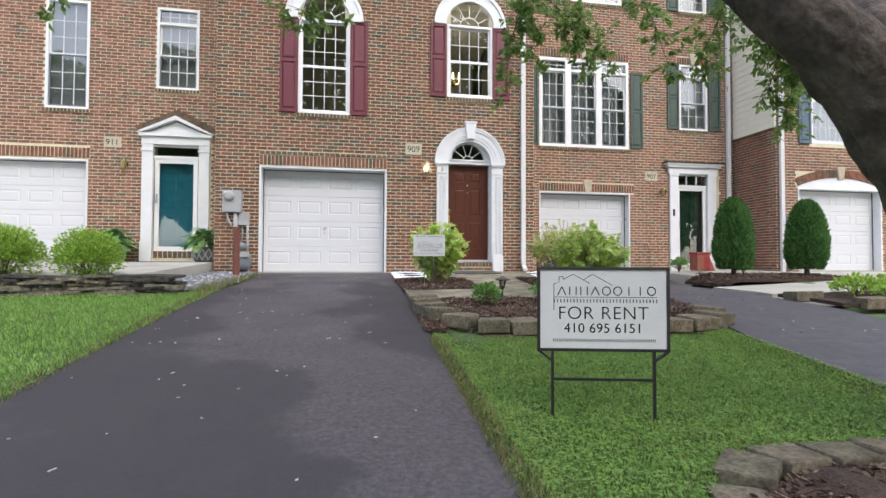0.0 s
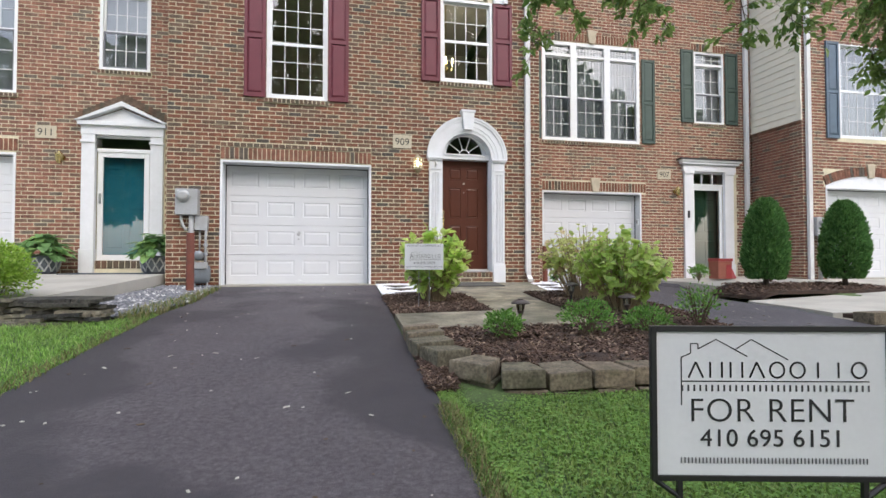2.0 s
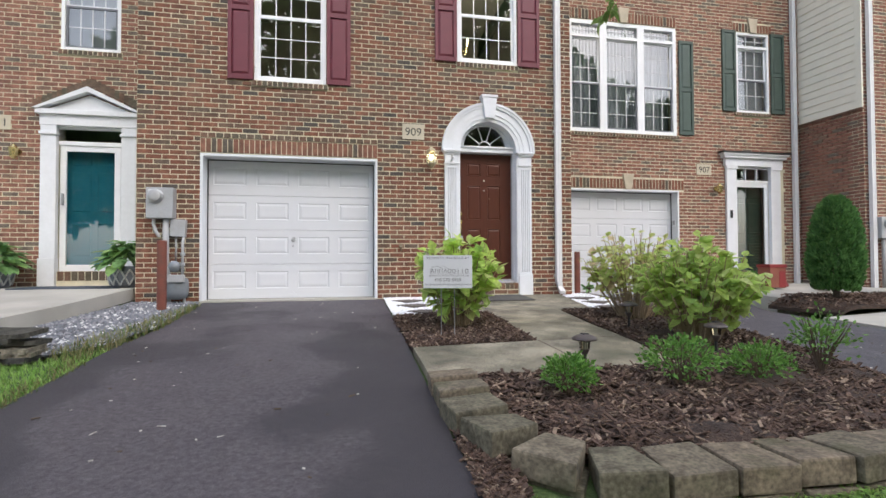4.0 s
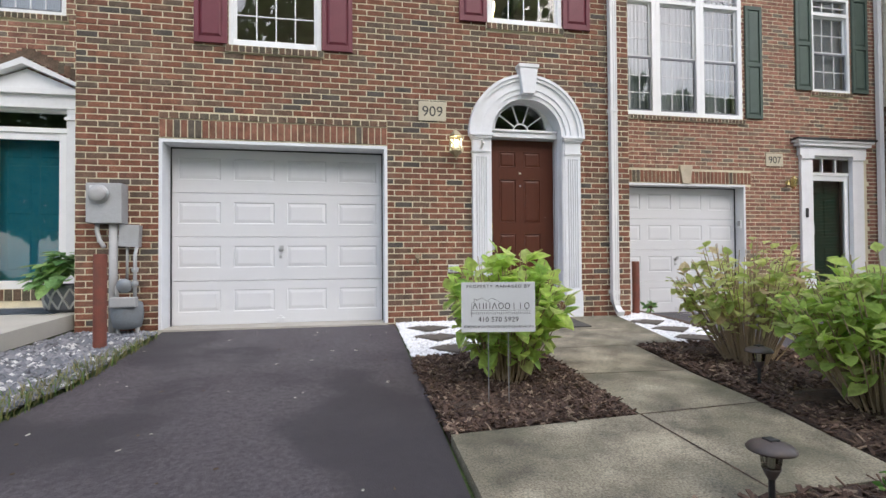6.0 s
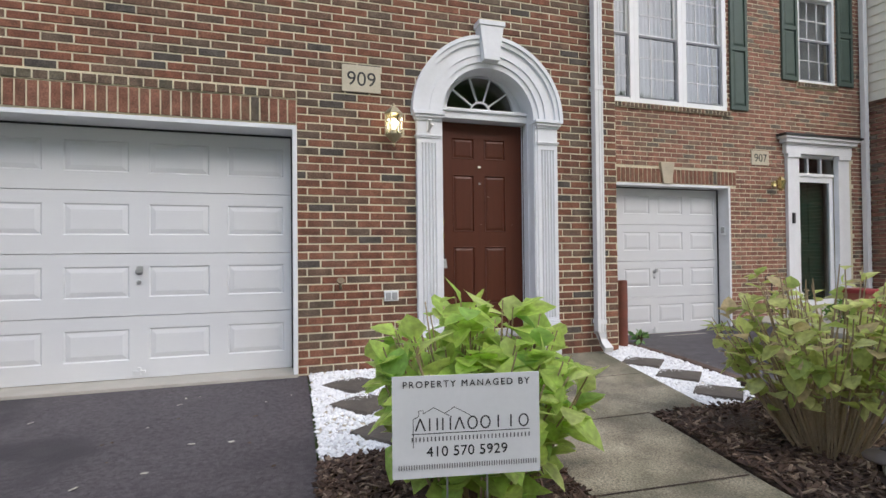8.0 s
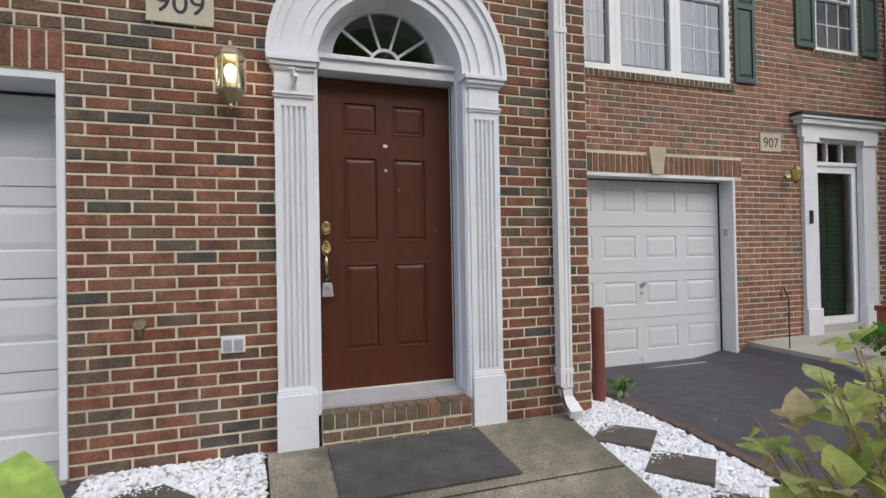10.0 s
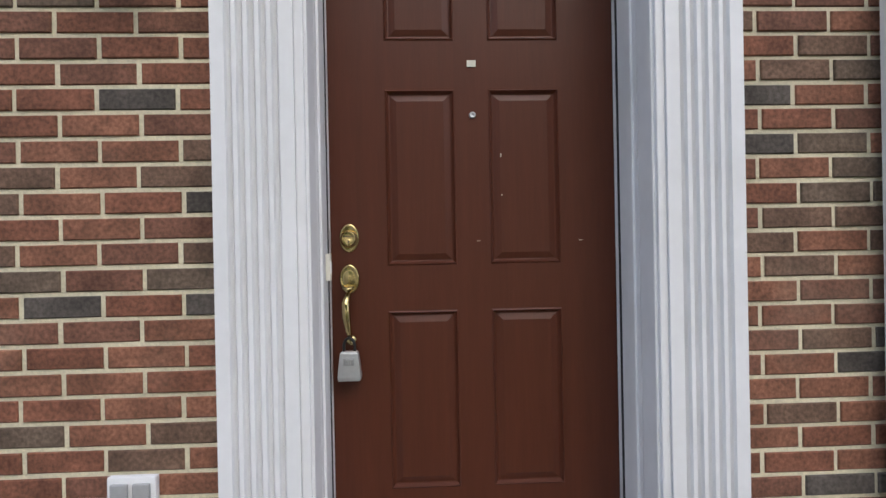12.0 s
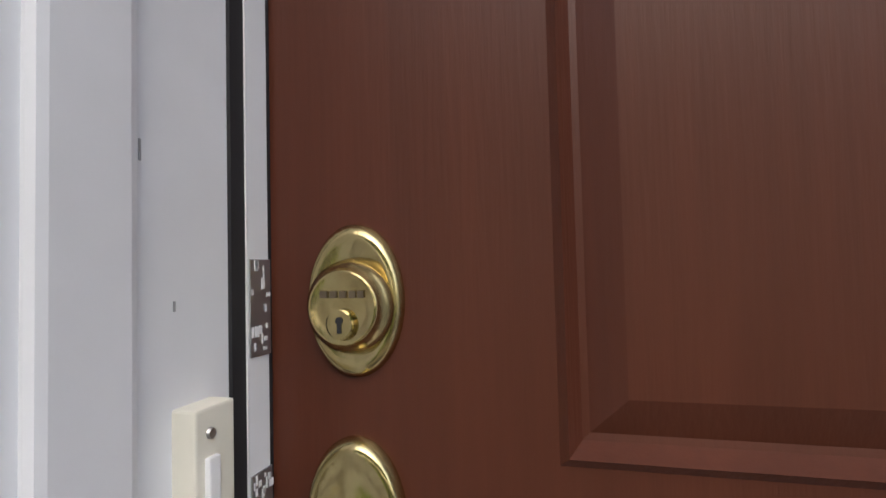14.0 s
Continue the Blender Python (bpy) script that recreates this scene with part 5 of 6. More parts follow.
sheet("driveway", DRIVE, .0, M_ASPH, "dark sealed asphalt driveway, damp and patchy", "driveway", .5, .05)
DRIVE7 = [(1.76, 1.75), (1.76, .3), (1.78, -1.2), (1.74, -3.2), (1.62, -4.7), (1.3, -6.0), (1.22, -7.2), (1.2, -11.8), (4.2, -11.8), (3.5, -6), (3.6, -4.8), (3.62, -3.7), (4.0, -2.6), (4.3, -.8), (4.62, .5), (4.62, 1.75)]
sheet("driveway", DRIVE7, -.005, M_ASPH7, "older grey asphalt driveway of the set-back house", "driveway", .5, .05, .004)
sheet("road", [(-60, -22), (60, -22), (60, -11.7), (-60, -11.7)], .012, M_ASPH7, "grey asphalt street behind", "road", 1.0)
WALK = [(-1.65, -3.25), (-.5, -3.17), (-.48, -1.55), (-.7, -1.54), (-.75, -.06), (1.14, -.06), (.92, -1.57), (.46, -1.57), (.37, -2.5), (.36, -3.3), (.3, -4.03), (-1.65, -4.08)]
walk_ob = sheet("pavement", WALK, .035, M_AGG, "mossy exposed-aggregate concrete walkway to the entry", "walkway", .5, .09)
mb = Mb()
for a, b in (((-.48, -2.36), (.36, -2.4)), ((-.48, -1.57), (.46, -1.57)), ((-.5, -3.17), (-.42, -4.05)), ((-.5, -3.17), (.36, -3.12)), ((-.72, -.8), (1.02, -.8))):
    d = Vector((b[0] - a[0], b[1] - a[1], 0)).normalized() * .0
    nn = Vector((-(b[1] - a[1]), b[0] - a[0], 0)).normalized() * .006
    k = len(mb.v)
    for p, s in ((a, 1), (b, 1), (b, -1), (a, -1)):
        mb.v.append((p[0] + nn.x * s, p[1] + nn.y * s, gz(p[1]) + .0375))
    mb.f.append((k, k + 1, k + 2, k + 3))
j = new("control_joint", mb.mesh("control_joint", M_MULCH)); j.parent = walk_ob
BED1 = [(-1.65, -3.22), (-.52, -3.15), (-.5, -1.57), (-.7, -1.56), (-1.65, -1.68)]
GRAV1 = [(-1.63, -1.66), (-.72, -1.54), (-.77, -.0), (-1.61, -.0)]
BED2 = [(-1.6, -4.1), (.3, -4.06), (.38, -3.3), (.39, -2.5), (.48, -1.6), (1.42, -1.6), (1.7, -1.2), (1.7, -3.2), (1.58, -4.7), (1.35, -5.4), (-.95, -5.35), (-1.4, -5.1)]
GRAV2 = [(.94, -1.55), (1.4, -1.56), (1.67, -1.1), (1.69, -.4), (1.63, .3), (1.34, .3), (1.34, -.02), (1.16, -.05)]
sheet("mulch_bed", BED1, .025, M_MULCH, "dark bark mulch bed beside the walkway", "mulch bed", .12, .05, .05)
sheet("mulch_bed", BED2, .04, M_MULCH, "dark bark mulch bed behind the edging stones", "mulch bed", .12, .05, .06)
STRIP = [(-1.67, -4.9), (-1.67, -5.6), (-1.5, -5.5), (-1.5, -5.2)]
sheet("mulch_bed", STRIP, .012, M_MULCH, "bare soil and mulch along the edging stones", "mulch bed", .15, .03, .01)
sheet("gravel_bed", GRAV1, .01, M_STONE, "white marble chip strip beside the driveway", "gravel bed", .5)
sheet("gravel_bed", GRAV2, .01, M_STONE, "white marble chip strip by the bollard", "gravel bed", .5)
BED3 = [(-.66, -8.2), (-.1, -7.98), (2.2, -8.0), (2.4, -9.6), (-.5, -9.3), (-.7, -8.6)]
sheet("mulch_bed", BED3, -.02, M_MULCH, "dark bark mulch around the tree foot", "mulch bed", .15, .05, .06)
GREYB = [(-4.11, -.1), (-4.07, -1.9), (-4.2, -2.6), (-4.5, -3.0), (-5.4, -2.9), (-5.42, -2.5), (-5.18, -1.5), (-4.95, .0)]
sheet("gravel_bed", GREYB, .012, M_GREY, "blue-grey river gravel beside the porch slab", "gravel bed", .5)
PORCH1 = [(-12, 1.2), (-12, -2.7), (-5.45, -2.55), (-5.2, -1.5), (-4.97, -.05), (-4.95, 1.2)]
porch = sheet("pavement", PORCH1, 0, M_CONC, "pale sloping concrete walk of the neighbouring house", "porch slab", .5, .16, 0, 0.0)
for v in porch.data.vertices:
    v.co.z += .2 + .075 * min(0.0, v.co.y)
sheet("pavement", [(4.64, 1.6), (4.64, -.6), (7.44, -.6), (7.44, 1.6)], .03, M_CONC, "pale concrete porch walk of the set-back house", "walkway", .5, .3)
sheet("pavement", [(3.85, -3.5), (4.2, -1.78), (7.5, -1.78), (7.5, -3.6)], .02, M_CONC, "pale concrete walk between the beds", "walkway", .5, .2)
sheet("pavement", [(7.5, -3.6), (7.5, .2), (12, .2), (12, -3.6)], .02, M_CONC, "pale concrete apron of the far house", "walkway", .5, .08)
BED7 = [(4.45, -.62), (7.44, -.62), (7.44, -1.75), (4.5, -1.75)]
sheet("mulch_bed", BED7, .02, M_MULCH, "mulch bed around the clipped evergreens", "mulch bed", .15, .05, .05)
BED5 = [(3.7, -3.75), (6.5, -3.8), (9, -4.4), (9, -5.1), (5, -4.95), (3.75, -4.7)]
sheet("mulch_bed", BED5, .05, M_MULCH, "planted bed of the far house", "mulch bed", .2, .05, .03)

def scatter(name, poly, n, label, category, material, make, up=0.02, z=None, seed=3):
    r = random.Random(seed)
    mb = Mb()
    xs, ys = [p[0] for p in poly], [p[1] for p in poly]
    done = 0
    while done < n:
        p = (r.uniform(min(xs), max(xs)), r.uniform(min(ys), max(ys)))
        if inside(p, poly):
            make(mb, (p[0], p[1], (ground_z(p[0], p[1]) if z is None else z) + up), r)
            done += 1
    ob = new(name, mb.mesh(name, material))
    return tagged(ob, label, category, kind="stuff")

def chip(mb, c, r):
    l, w = r.uniform(.015, .055), r.uniform(.004, .012)
    mb.box(-l, l, -w, w, -.003, .003, pose(*c, r.uniform(-35, 35), r.uniform(-35, 35), r.uniform(0, 180)))
def white_pebble(mb, c, r):
    mb.pebble(c, r.uniform(.010, .02), r)
def grey_pebble(mb, c, r):
    mb.pebble(c, r.uniform(.014, .035), r)
def blade(mb, c, r, h=.07):
    a, l = r.uniform(0, 6.28), h * r.uniform(.45, 1.3)
    w, b = r.uniform(.0025, .0045), r.uniform(.3, 1.3) * l
    dx, dy = math.cos(a), math.sin(a)
    k = len(mb.v)
    x, y, z = c
    mb.v += [(x - dy * w, y + dx * w, z), (x + dy * w, y - dx * w, z), (x + dx * b * .35 + dy * w * .8, y + dy * b * .35 - dx * w * .8, z + l * .6), (x + dx * b * .35 - dy * w * .8, y + dy * b * .35 + dx * w * .8, z + l * .6), (x + dx * b, y + dy * b, z + l * .95)]
    mb.f += [(k, k + 1, k + 2, k + 3), (k + 3, k + 2, k + 4)]

scatter("mulch_chips", BED1, 5000, "loose shredded bark on the bed", "mulch", M_CHIP, chip, .035, seed=1)
scatter("mulch_chips", BED2, 9000, "loose shredded bark behind the edging", "mulch", M_CHIP, chip, .05, seed=2)
scatter("mulch_chips", STRIP, 900, "loose bark beside the edging", "mulch", M_CHIP, chip, .02, seed=4)
scatter("mulch_chips", BED3, 4000, "loose shredded bark at the tree foot", "mulch", M_CHIP, chip, -.005, seed=5)
scatter("mulch_chips", BED7, 1500, "loose bark under the evergreens", "mulch", M_CHIP, chip, .045, seed=6)
scatter("marble_gravel", GRAV1, 5200, "white marble chips", "gravel", M_WHITEG, white_pebble, .016, seed=7)
scatter("marble_gravel", GRAV2, 4200, "white marble chips", "gravel", M_WHITEG, white_pebble, .016, seed=8)
scatter("river_gravel", GREYB, 3600, "blue-grey and white river stones", "gravel", M_GREYG, grey_pebble, .02, seed=9)
LAWNR = [(-1.65, -5.52), (-1.45, -5.45), (-1.25, -5.58), (1.2, -5.56), (1.3, -5.7), (1.29, -6.1), (1.24, -7.85), (-.1, -7.8), (-.6, -7.95), (-.86, -8.2), (-.9, -10.5), (-1.6, -10.5), (-1.65, -8.2), (-1.66, -7)]
LAWNL = [(-4.12, -2.75), (-4.5, -3.1), (-9.5, -3.35), (-9.5, -9), (-4.45, -9), (-4.31, -7), (-4.28, -6.2), (-4.19, -5), (-4.14, -3.7)]
scatter("grass", LAWNR, 70000, "short green lawn between the driveways", "grass", M_GRASS, lambda mb, c, r: blade(mb, c, r, .03), -.02, seed=12)
def clover(mb, c, r):
    h, a0 = r.uniform(.008, .026), r.uniform(0, 6.28)
    for k in range(3):
        a = a0 + k * 2.09
        l = r.uniform(.009, .015)
        mb.leaf((c[0], c[1], c[2] + h), (math.cos(a), math.sin(a), r.uniform(-.1, .35)), (0, 0, 1), l, l * 1.05, .08)
scatter("clover", LAWNR, 15000, "low clover growing through the short lawn", "clover", M_CLOVER, clover, -.012, seed=20)
scatter("grass", LAWNL, 95000, "bright green lawn beside the driveway", "grass", M_GRASSB, lambda mb, c, r: blade(mb, c, r, .042), -.02, seed=13)
scatter("grass", [(4.0, -5.0), (9, -5.2), (9, -8), (3.55, -8), (3.5, -6)], 16000, "green lawn past the second driveway", "grass", M_GRASS, lambda mb, c, r: blade(mb, c, r, .08), -.02, seed=14)
scatter("dry_grass", [(-4.02, -.3), (-4.0, -1.9), (-4.1, -2.7), (-4.18, -3.3), (-4.5, -3.0), (-4.32, -2.2), (-4.2, -1.2)], 900, "dry weeds along the driveway edge", "grass", M_DRYGRASS, lambda mb, c, r: blade(mb, c, r, .1), 0, seed=15)
scatter("dry_grass", [(-1.7, -5.8), (-1.58, -5.8), (-1.57, -8.6), (-1.7, -8.6)], 2400, "thin dry grass along the asphalt edge", "grass", M_DRYGRASS, lambda mb, c, r: blade(mb, c, r, .05), -.01, seed=16)
scatter("dry_grass", [(-4.1, -3.2), (-4.25, -3.2), (-4.42, -7.5), (-4.27, -7.5)], 1300, "thin dry grass along the asphalt edge", "grass", M_DRYGRASS, lambda mb, c, r: blade(mb, c, r, .05), -.01, seed=17)
def litter(mb, c, r):
    l, w = r.choice((.005, .006, .008, .011, .018)) * r.uniform(.8, 1.2), r.uniform(.003, .009)
    mb.box(-l, l, -w, w, -.002, .002, pose(*c, r.uniform(-12, 12), r.uniform(-12, 12), r.uniform(0, 180)))
scatter("fallen_leaves", [(-3.95, -.3), (-4.2, -9), (-1.75, -9), (-1.72, -.3)], 120, "small pale fallen leaves and twigs on asphalt", "leaf litter", M_LITTER, litter, .006, seed=18)
scatter("fallen_leaves", [(2.0, .5), (1.7, -6), (3.4, -6), (4.0, 0)], 50, "small fallen leaves on asphalt", "leaf litter", M_LITTER, litter, .006, seed=19)

def paver(x, y, s, rz, group):
    p = thing("stepping_stone", "dark diamond-set square paver in white chips", "paver", (x, y, ground_z(x, y) + .012), group=group, rz=rz)
    part("slab", Mb().box(-s, s, -s, s, -.03, .02), M_PAVER, p, bevel=.006)
for x, y in ((-1.3, -.4), (-1.28, -.84), (-1.2, -1.34)):
    paver(x, y, .17, 40, "diamond pavers")
for x, y in ((1.3, -.46), (1.32, -.88), (1.28, -1.32)):
    paver(x, y, .16, 42, "diamond pavers")

tim = thing("timber_edging", "weathered brown timber edging between the marble chips and asphalt", "garden edging", (0, 0, 0), kind="structure")
for (ax, ay), (bx, by) in (((1.67, .25), (1.73, -.5)), ((1.73, -.52), (1.71, -1.16)), ((1.71, -1.18), (1.46, -1.6))):
    n_ = Vector((by - ay, ax - bx, 0)).normalized() * .035
    mb = Mb()
    for px, py in ((ax, ay), (bx, by)):
        for q in (n_, -n_):
            for dz in (-.16, .035):
                mb.v.append((px + q.x, py + q.y, gz(py) + dz))
    mb.f += [(0, 1, 3, 2), (4, 6, 7, 5), (0, 4, 5, 1), (2, 3, 7, 6), (0, 2, 6, 4), (1, 5, 7, 3)]
    part("timber", mb, M_TIMBER, tim, bevel=.006)
# edging stones
edge = thing("edging_wall", "row of weathered wedge-shaped concrete edging stones", "garden edging", (0, 0, 0), kind="structure")
def edging_stone(x, y, rz, w, d, h, taper, parent=edge, zoff=0.0):
    key = ("edge", round(w, 2), round(taper, 2), h)
    if key not in brick_meshes:
        mb = Mb()
        w2, t = w / 2, taper * w / 2
        mb.prism([(-w2, -d / 2), (w2, -d / 2), (t, d / 2), (-t, d / 2)], 0, h, "z")
        me = mb.mesh("edging_stone", M_EDGING)
        bm = bmesh.new()
        bm.from_mesh(me)
        bmesh.ops.recalc_face_normals(bm, faces=bm.faces)
        bmesh.ops.bevel(bm, geom=bm.edges[:], offset=.014, segments=2, affect="EDGES", profile=.6)
        bm.to_mesh(me)
        bm.free()
        brick_meshes[key] = me
    o = new("edging_stone", brick_meshes[key])
    o.parent = parent
    o.matrix_basis = pose(x, y, ground_z(x, y) + zoff + rb.uniform(-.009, .009), rb.uniform(-3, 3), rb.uniform(-3, 3), rz + rb.uniform(-5, 5))
line = [(-1.53, -4.22, -91), (-1.53, -4.46, -90), (-1.53, -4.74, -86), (-1.47, -5.04, -70), (-1.3, -5.29, -42), (-1.03, -5.42, -14)]
for i in range(7):
    line.append((-.72 + i * .305, -5.44 - .008 * i, 0 + (3 if i > 5 else 0)))
line += [(1.35, -5.4, 28), (1.5, -5.15, 62)]
for i, (x, y, rz) in enumerate(line):
    w = .235 if i < 2 else .3
    edging_stone(x, y + rb.uniform(-.012, .012), rz, w, .31, .125, .68 if 2 < i < 6 else .9, zoff=-.008)
    if i > 1:
        edging_stone(x + .02, y - .01 if i > 5 else y, rz, w, .29, .14, .85, zoff=-.155)
line = [(-.77, -8.56, -95), (-.72, -8.24, -106), (-.5, -8.0, -142), (-.2, -7.92, -170), (.12, -7.91, 180), (.44, -7.91, 180), (.76, -7.92, 178), (1.08, -7.94, 180)]
for x, y, rz in line:
    edging_stone(x, y, rz, .31, .25, .1, .85, zoff=-.08)
for i in range(9):
    edging_stone(3.75 + i * .42, -4.72 - .03 * i + (.6 if i == 0 else 0), -4, .42, .26, .14, .9, zoff=-.02)

# stacked slate wall
slate = thing("slate_wall", "low dry-stacked dark slate retaining wall", "retaining wall", (0, 0, 0), kind="structure")
rs = random.Random(8)
for layer in range(8):
    x = -9.6 + rs.uniform(0, .3)
    z = -.25 + layer * .036
    while x < -4.62 - layer * .015:
        w = min(rs.uniform(.22, .6), -4.55 - x)
        y = -3.0 - .12 * (-(x + 4.6)) / 2
        key = ("slate", int(w * 12))
        if key not in brick_meshes:
            ww = (int(w * 12) + .8) / 24
            n = 7
            mb = Mb()
            pts = [(-ww + 2 * ww * i / n, -.14 + rs.uniform(-.035, .03)) for i in range(n + 1)] + [(ww, .14), (-ww, .14)]
            k = len(pts)
            mb.v = [(a, b, rs.uniform(-.003, .003)) for a, b in pts] + [(a * .99, b + .008, .033 + rs.uniform(-.005, .005)) for a, b in pts]
            mb.f = [tuple(range(k)), tuple(range(2 * k - 1, k - 1, -1))] + [(i, k + i, k + (i + 1) % k, (i + 1) % k) for i in range(k)]
            brick_meshes[key] = fix(mb.mesh("slate_slab", M_SLATE))
        o = new("slate_slab", brick_meshes[key])
        o.parent = slate
        o.matrix_basis = pose(x + w / 2, y + .008 * layer + rs.uniform(-.06, .05), z + rs.uniform(-.006, .006), rs.uniform(-5, 4), rs.uniform(-3, 3), rs.uniform(-7, 7))
        x += w
part("back_fill", Mb().prism([(-9.6, -3.18), (-4.75, -2.93), (-5.45, -2.6), (-9.6, -2.7)], -.4, .0, "z"), M_MULCH, slate)

# ---------- signs ----------
def roofline(parent, x, z, s, y, material):
    """A plain outline of two roofs and a chimney."""
    pts = [(0, 0), (0, .19), (.09, .23), (.09, .32), (.16, .32), (.16, .27), (.33, .36), (.62, .2)]
    mb = Mb()
    def stroke(p, q, w=.011):
        a, b = Vector((p[0], 0, p[1])), Vector((q[0], 0, q[1]))
        d = (b - a)
        n_ = Vector((-d.z, 0, d.x)).normalized() * w / 2
        k = len(mb.v)
        for v in (a - n_, b - n_, b + n_, a + n_):
            mb.v.append((x + v.x * s, y, z + v.z * s))
        mb.f.append((k, k + 1, k + 2, k + 3))
    for p, q in zip(pts, pts[1:]):
        stroke(p, q)
    stroke((.5, .26), (.66, .36))
    stroke((.66, .36), (1.0, .17))
    stroke((0, -.26), (0, 0))
    return part("roof_mark", mb, material, parent)
def bars(parent, x0, x1, z, h, y, n, material, gap=.35, name="name_bars"):
    """A word shown as a row of plain blocks."""
    mb = Mb()
    w = (x1 - x0) / (n - gap)
    for i in range(n):
        a = x0 + i * w
        mb.box(a, a + w * (1 - gap), y - .0006, y + .0004, z, z + h)
    return tagged(part(name, mb, material, parent), kind="stuff")

def glyphs(parent, x0, x1, z, h, y, material):
    """A row of plain outline shapes in place of a name."""
    kinds = "tnnTooibo"
    mb = Mb()
    pitch = (x1 - x0) / 8.7
    w, s = pitch * .72, h * .13
    def stroke(ax, az, bx, bz):
        d = Vector((bx - ax, 0, bz - az))
        n_ = Vector((-d.z, 0, d.x)).normalized() * s / 2
        k = len(mb.v)
        mb.v.extend([(ax - n_.x, y, az - n_.z), (bx - n_.x, y, bz - n_.z), (bx + n_.x, y, bz + n_.z), (ax + n_.x, y, az + n_.z)])
        mb.f.append((k, k + 1, k + 2, k + 3))
    for i, c in enumerate(kinds):
        a = x0 + i * pitch
        if c in "tT":
            stroke(a, z, a + w / 2, z + h)
            stroke(a + w / 2, z + h, a + w, z)
        elif c == "n":
            stroke(a + w * .1, z, a + w * .1, z + h)
            stroke(a + w * .9, z, a + w * .9, z + h)
        elif c in "ib":
            stroke(a + w * .5, z, a + w * .5, z + h)
        else:
            m_ = a + w / 2, z + h / 2
            pts = [(m_[0] + w * .5 * math.cos(q * math.pi / 6), m_[1] + h * .5 * math.sin(q * math.pi / 6)) for q in range(13)]
            for p, q in zip(pts, pts[1:]):
                stroke(*p, *q)
    return tagged(part("name_shapes", mb, material, parent), kind="stuff")

rent = thing("for_rent_sign", "white for-rent yard sign in a black steel frame on two legs", "yard sign", (-.91, -7.37, gz(-7.37)), rz=-13)
zt, zb, hw = .818, .325, .382
part("board", Mb().box(-hw + .012, hw - .012, -.004, .004, zb + .012, zt - .012), M_SIGNW, rent)
part("sign_frame", Mb().box(-hw, -hw + .018, -.011, .011, zb, zt).box(hw - .018, hw, -.011, .011, zb, zt).box(-hw + .018, hw - .018, -.0105, .0105, zb, zb + .018).box(-hw + .018, hw - .018, -.0105, .0105, zt - .018, zt), M_BLACK, rent, "black steel frame", bevel=.002)
for s in (-1, 1):
    part("leg", Mb().box(s * .293 - .008, s * .293 + .008, -.008, .008, -.25, zb - .05), M_BLACK, rent)
    part("brace", Mb().tube([(s * .375, 0, zb + .005), (s * .293, 0, zb - .055)], .009, 6), M_BLACK, rent)
    part("upper_leg", Mb().box(s * .293 - .008, s * .293 + .008, -.008, .008, zb - .05, zb), M_BLACK, rent)
part("crossbar", Mb().box(-.285, .285, -.007, .007, zb - .17, zb - .155), M_BLACK, rent)
roofline(rent, -.285, zt - .165, .34, -.0055, M_INK)
glyphs(rent, -.262, .30, zt - .165, .05, -.006, M_INK)
part("rule", Mb().box(-.285, .31, -.0062, -.005, zt - .178, zt - .175), M_INK, rent)
bars(rent, -.285, .31, zt - .208, .02, -.006, 32, M_INK2, .7)
words("FOR RENT", .108, M_INK, rent, (0, -.006, zt - .305), "lettering", spacing=1.06, thick=-.0012)
words("410 695 6151", .078, M_INK, rent, (0, -.006, zt - .383), "phone_number", spacing=1.05)
bars(rent, -.29, .30, zt - .437, .018, -.006, 52, M_INK2, .65, "web_bars")

ps = thing("managed_sign", "small white property sign on two thin wire stakes", "yard sign", (-1.267, -2.87, gz(-2.87)), rz=-10)
z0, z1, hw = .478, .785, .228
part("board", Mb().box(-hw, hw, -.003, .003, z0, z1), M_SIGNW, ps, bevel=.001)
for s in (-1, 1):
    part("stake", Mb().tube([(s * .062, .006, -.12), (s * .062, .006, z1 - .03)], .003, 6), M_STEEL, ps)
words("PROPERTY MANAGED BY", .028, M_INK, ps, (0, -.004, z1 - .035), "lettering", spacing=1.3)
roofline(ps, -.165, z1 - .165, .19, -.0036, M_INK)
glyphs(ps, -.158, .19, z1 - .165, .037, -.004, M_INK)
part("rule", Mb().box(-.17, .195, -.0042, -.0032, z1 - .175, z1 - .173), M_INK, ps)
bars(ps, -.17, .195, z1 - .197, .013, -.004, 32, M_INK2, .7)
words("410 570 5929", .043, M_INK, ps, (0, -.004, z1 - .243), "phone_number", spacing=1.05)
bars(ps, -.21, .215, z1 - .28, .014, -.004, 56, M_INK2, .65, "web_bars")

# ---------- plants ----------
def rand_dir(r, up=0.0):
    while True:
        v = Vector((r.uniform(-1, 1), r.uniform(-1, 1), r.uniform(-1, 1)))
        if .1 < v.length < 1:
            v.normalize()
            v.z += up
            return v.normalized()

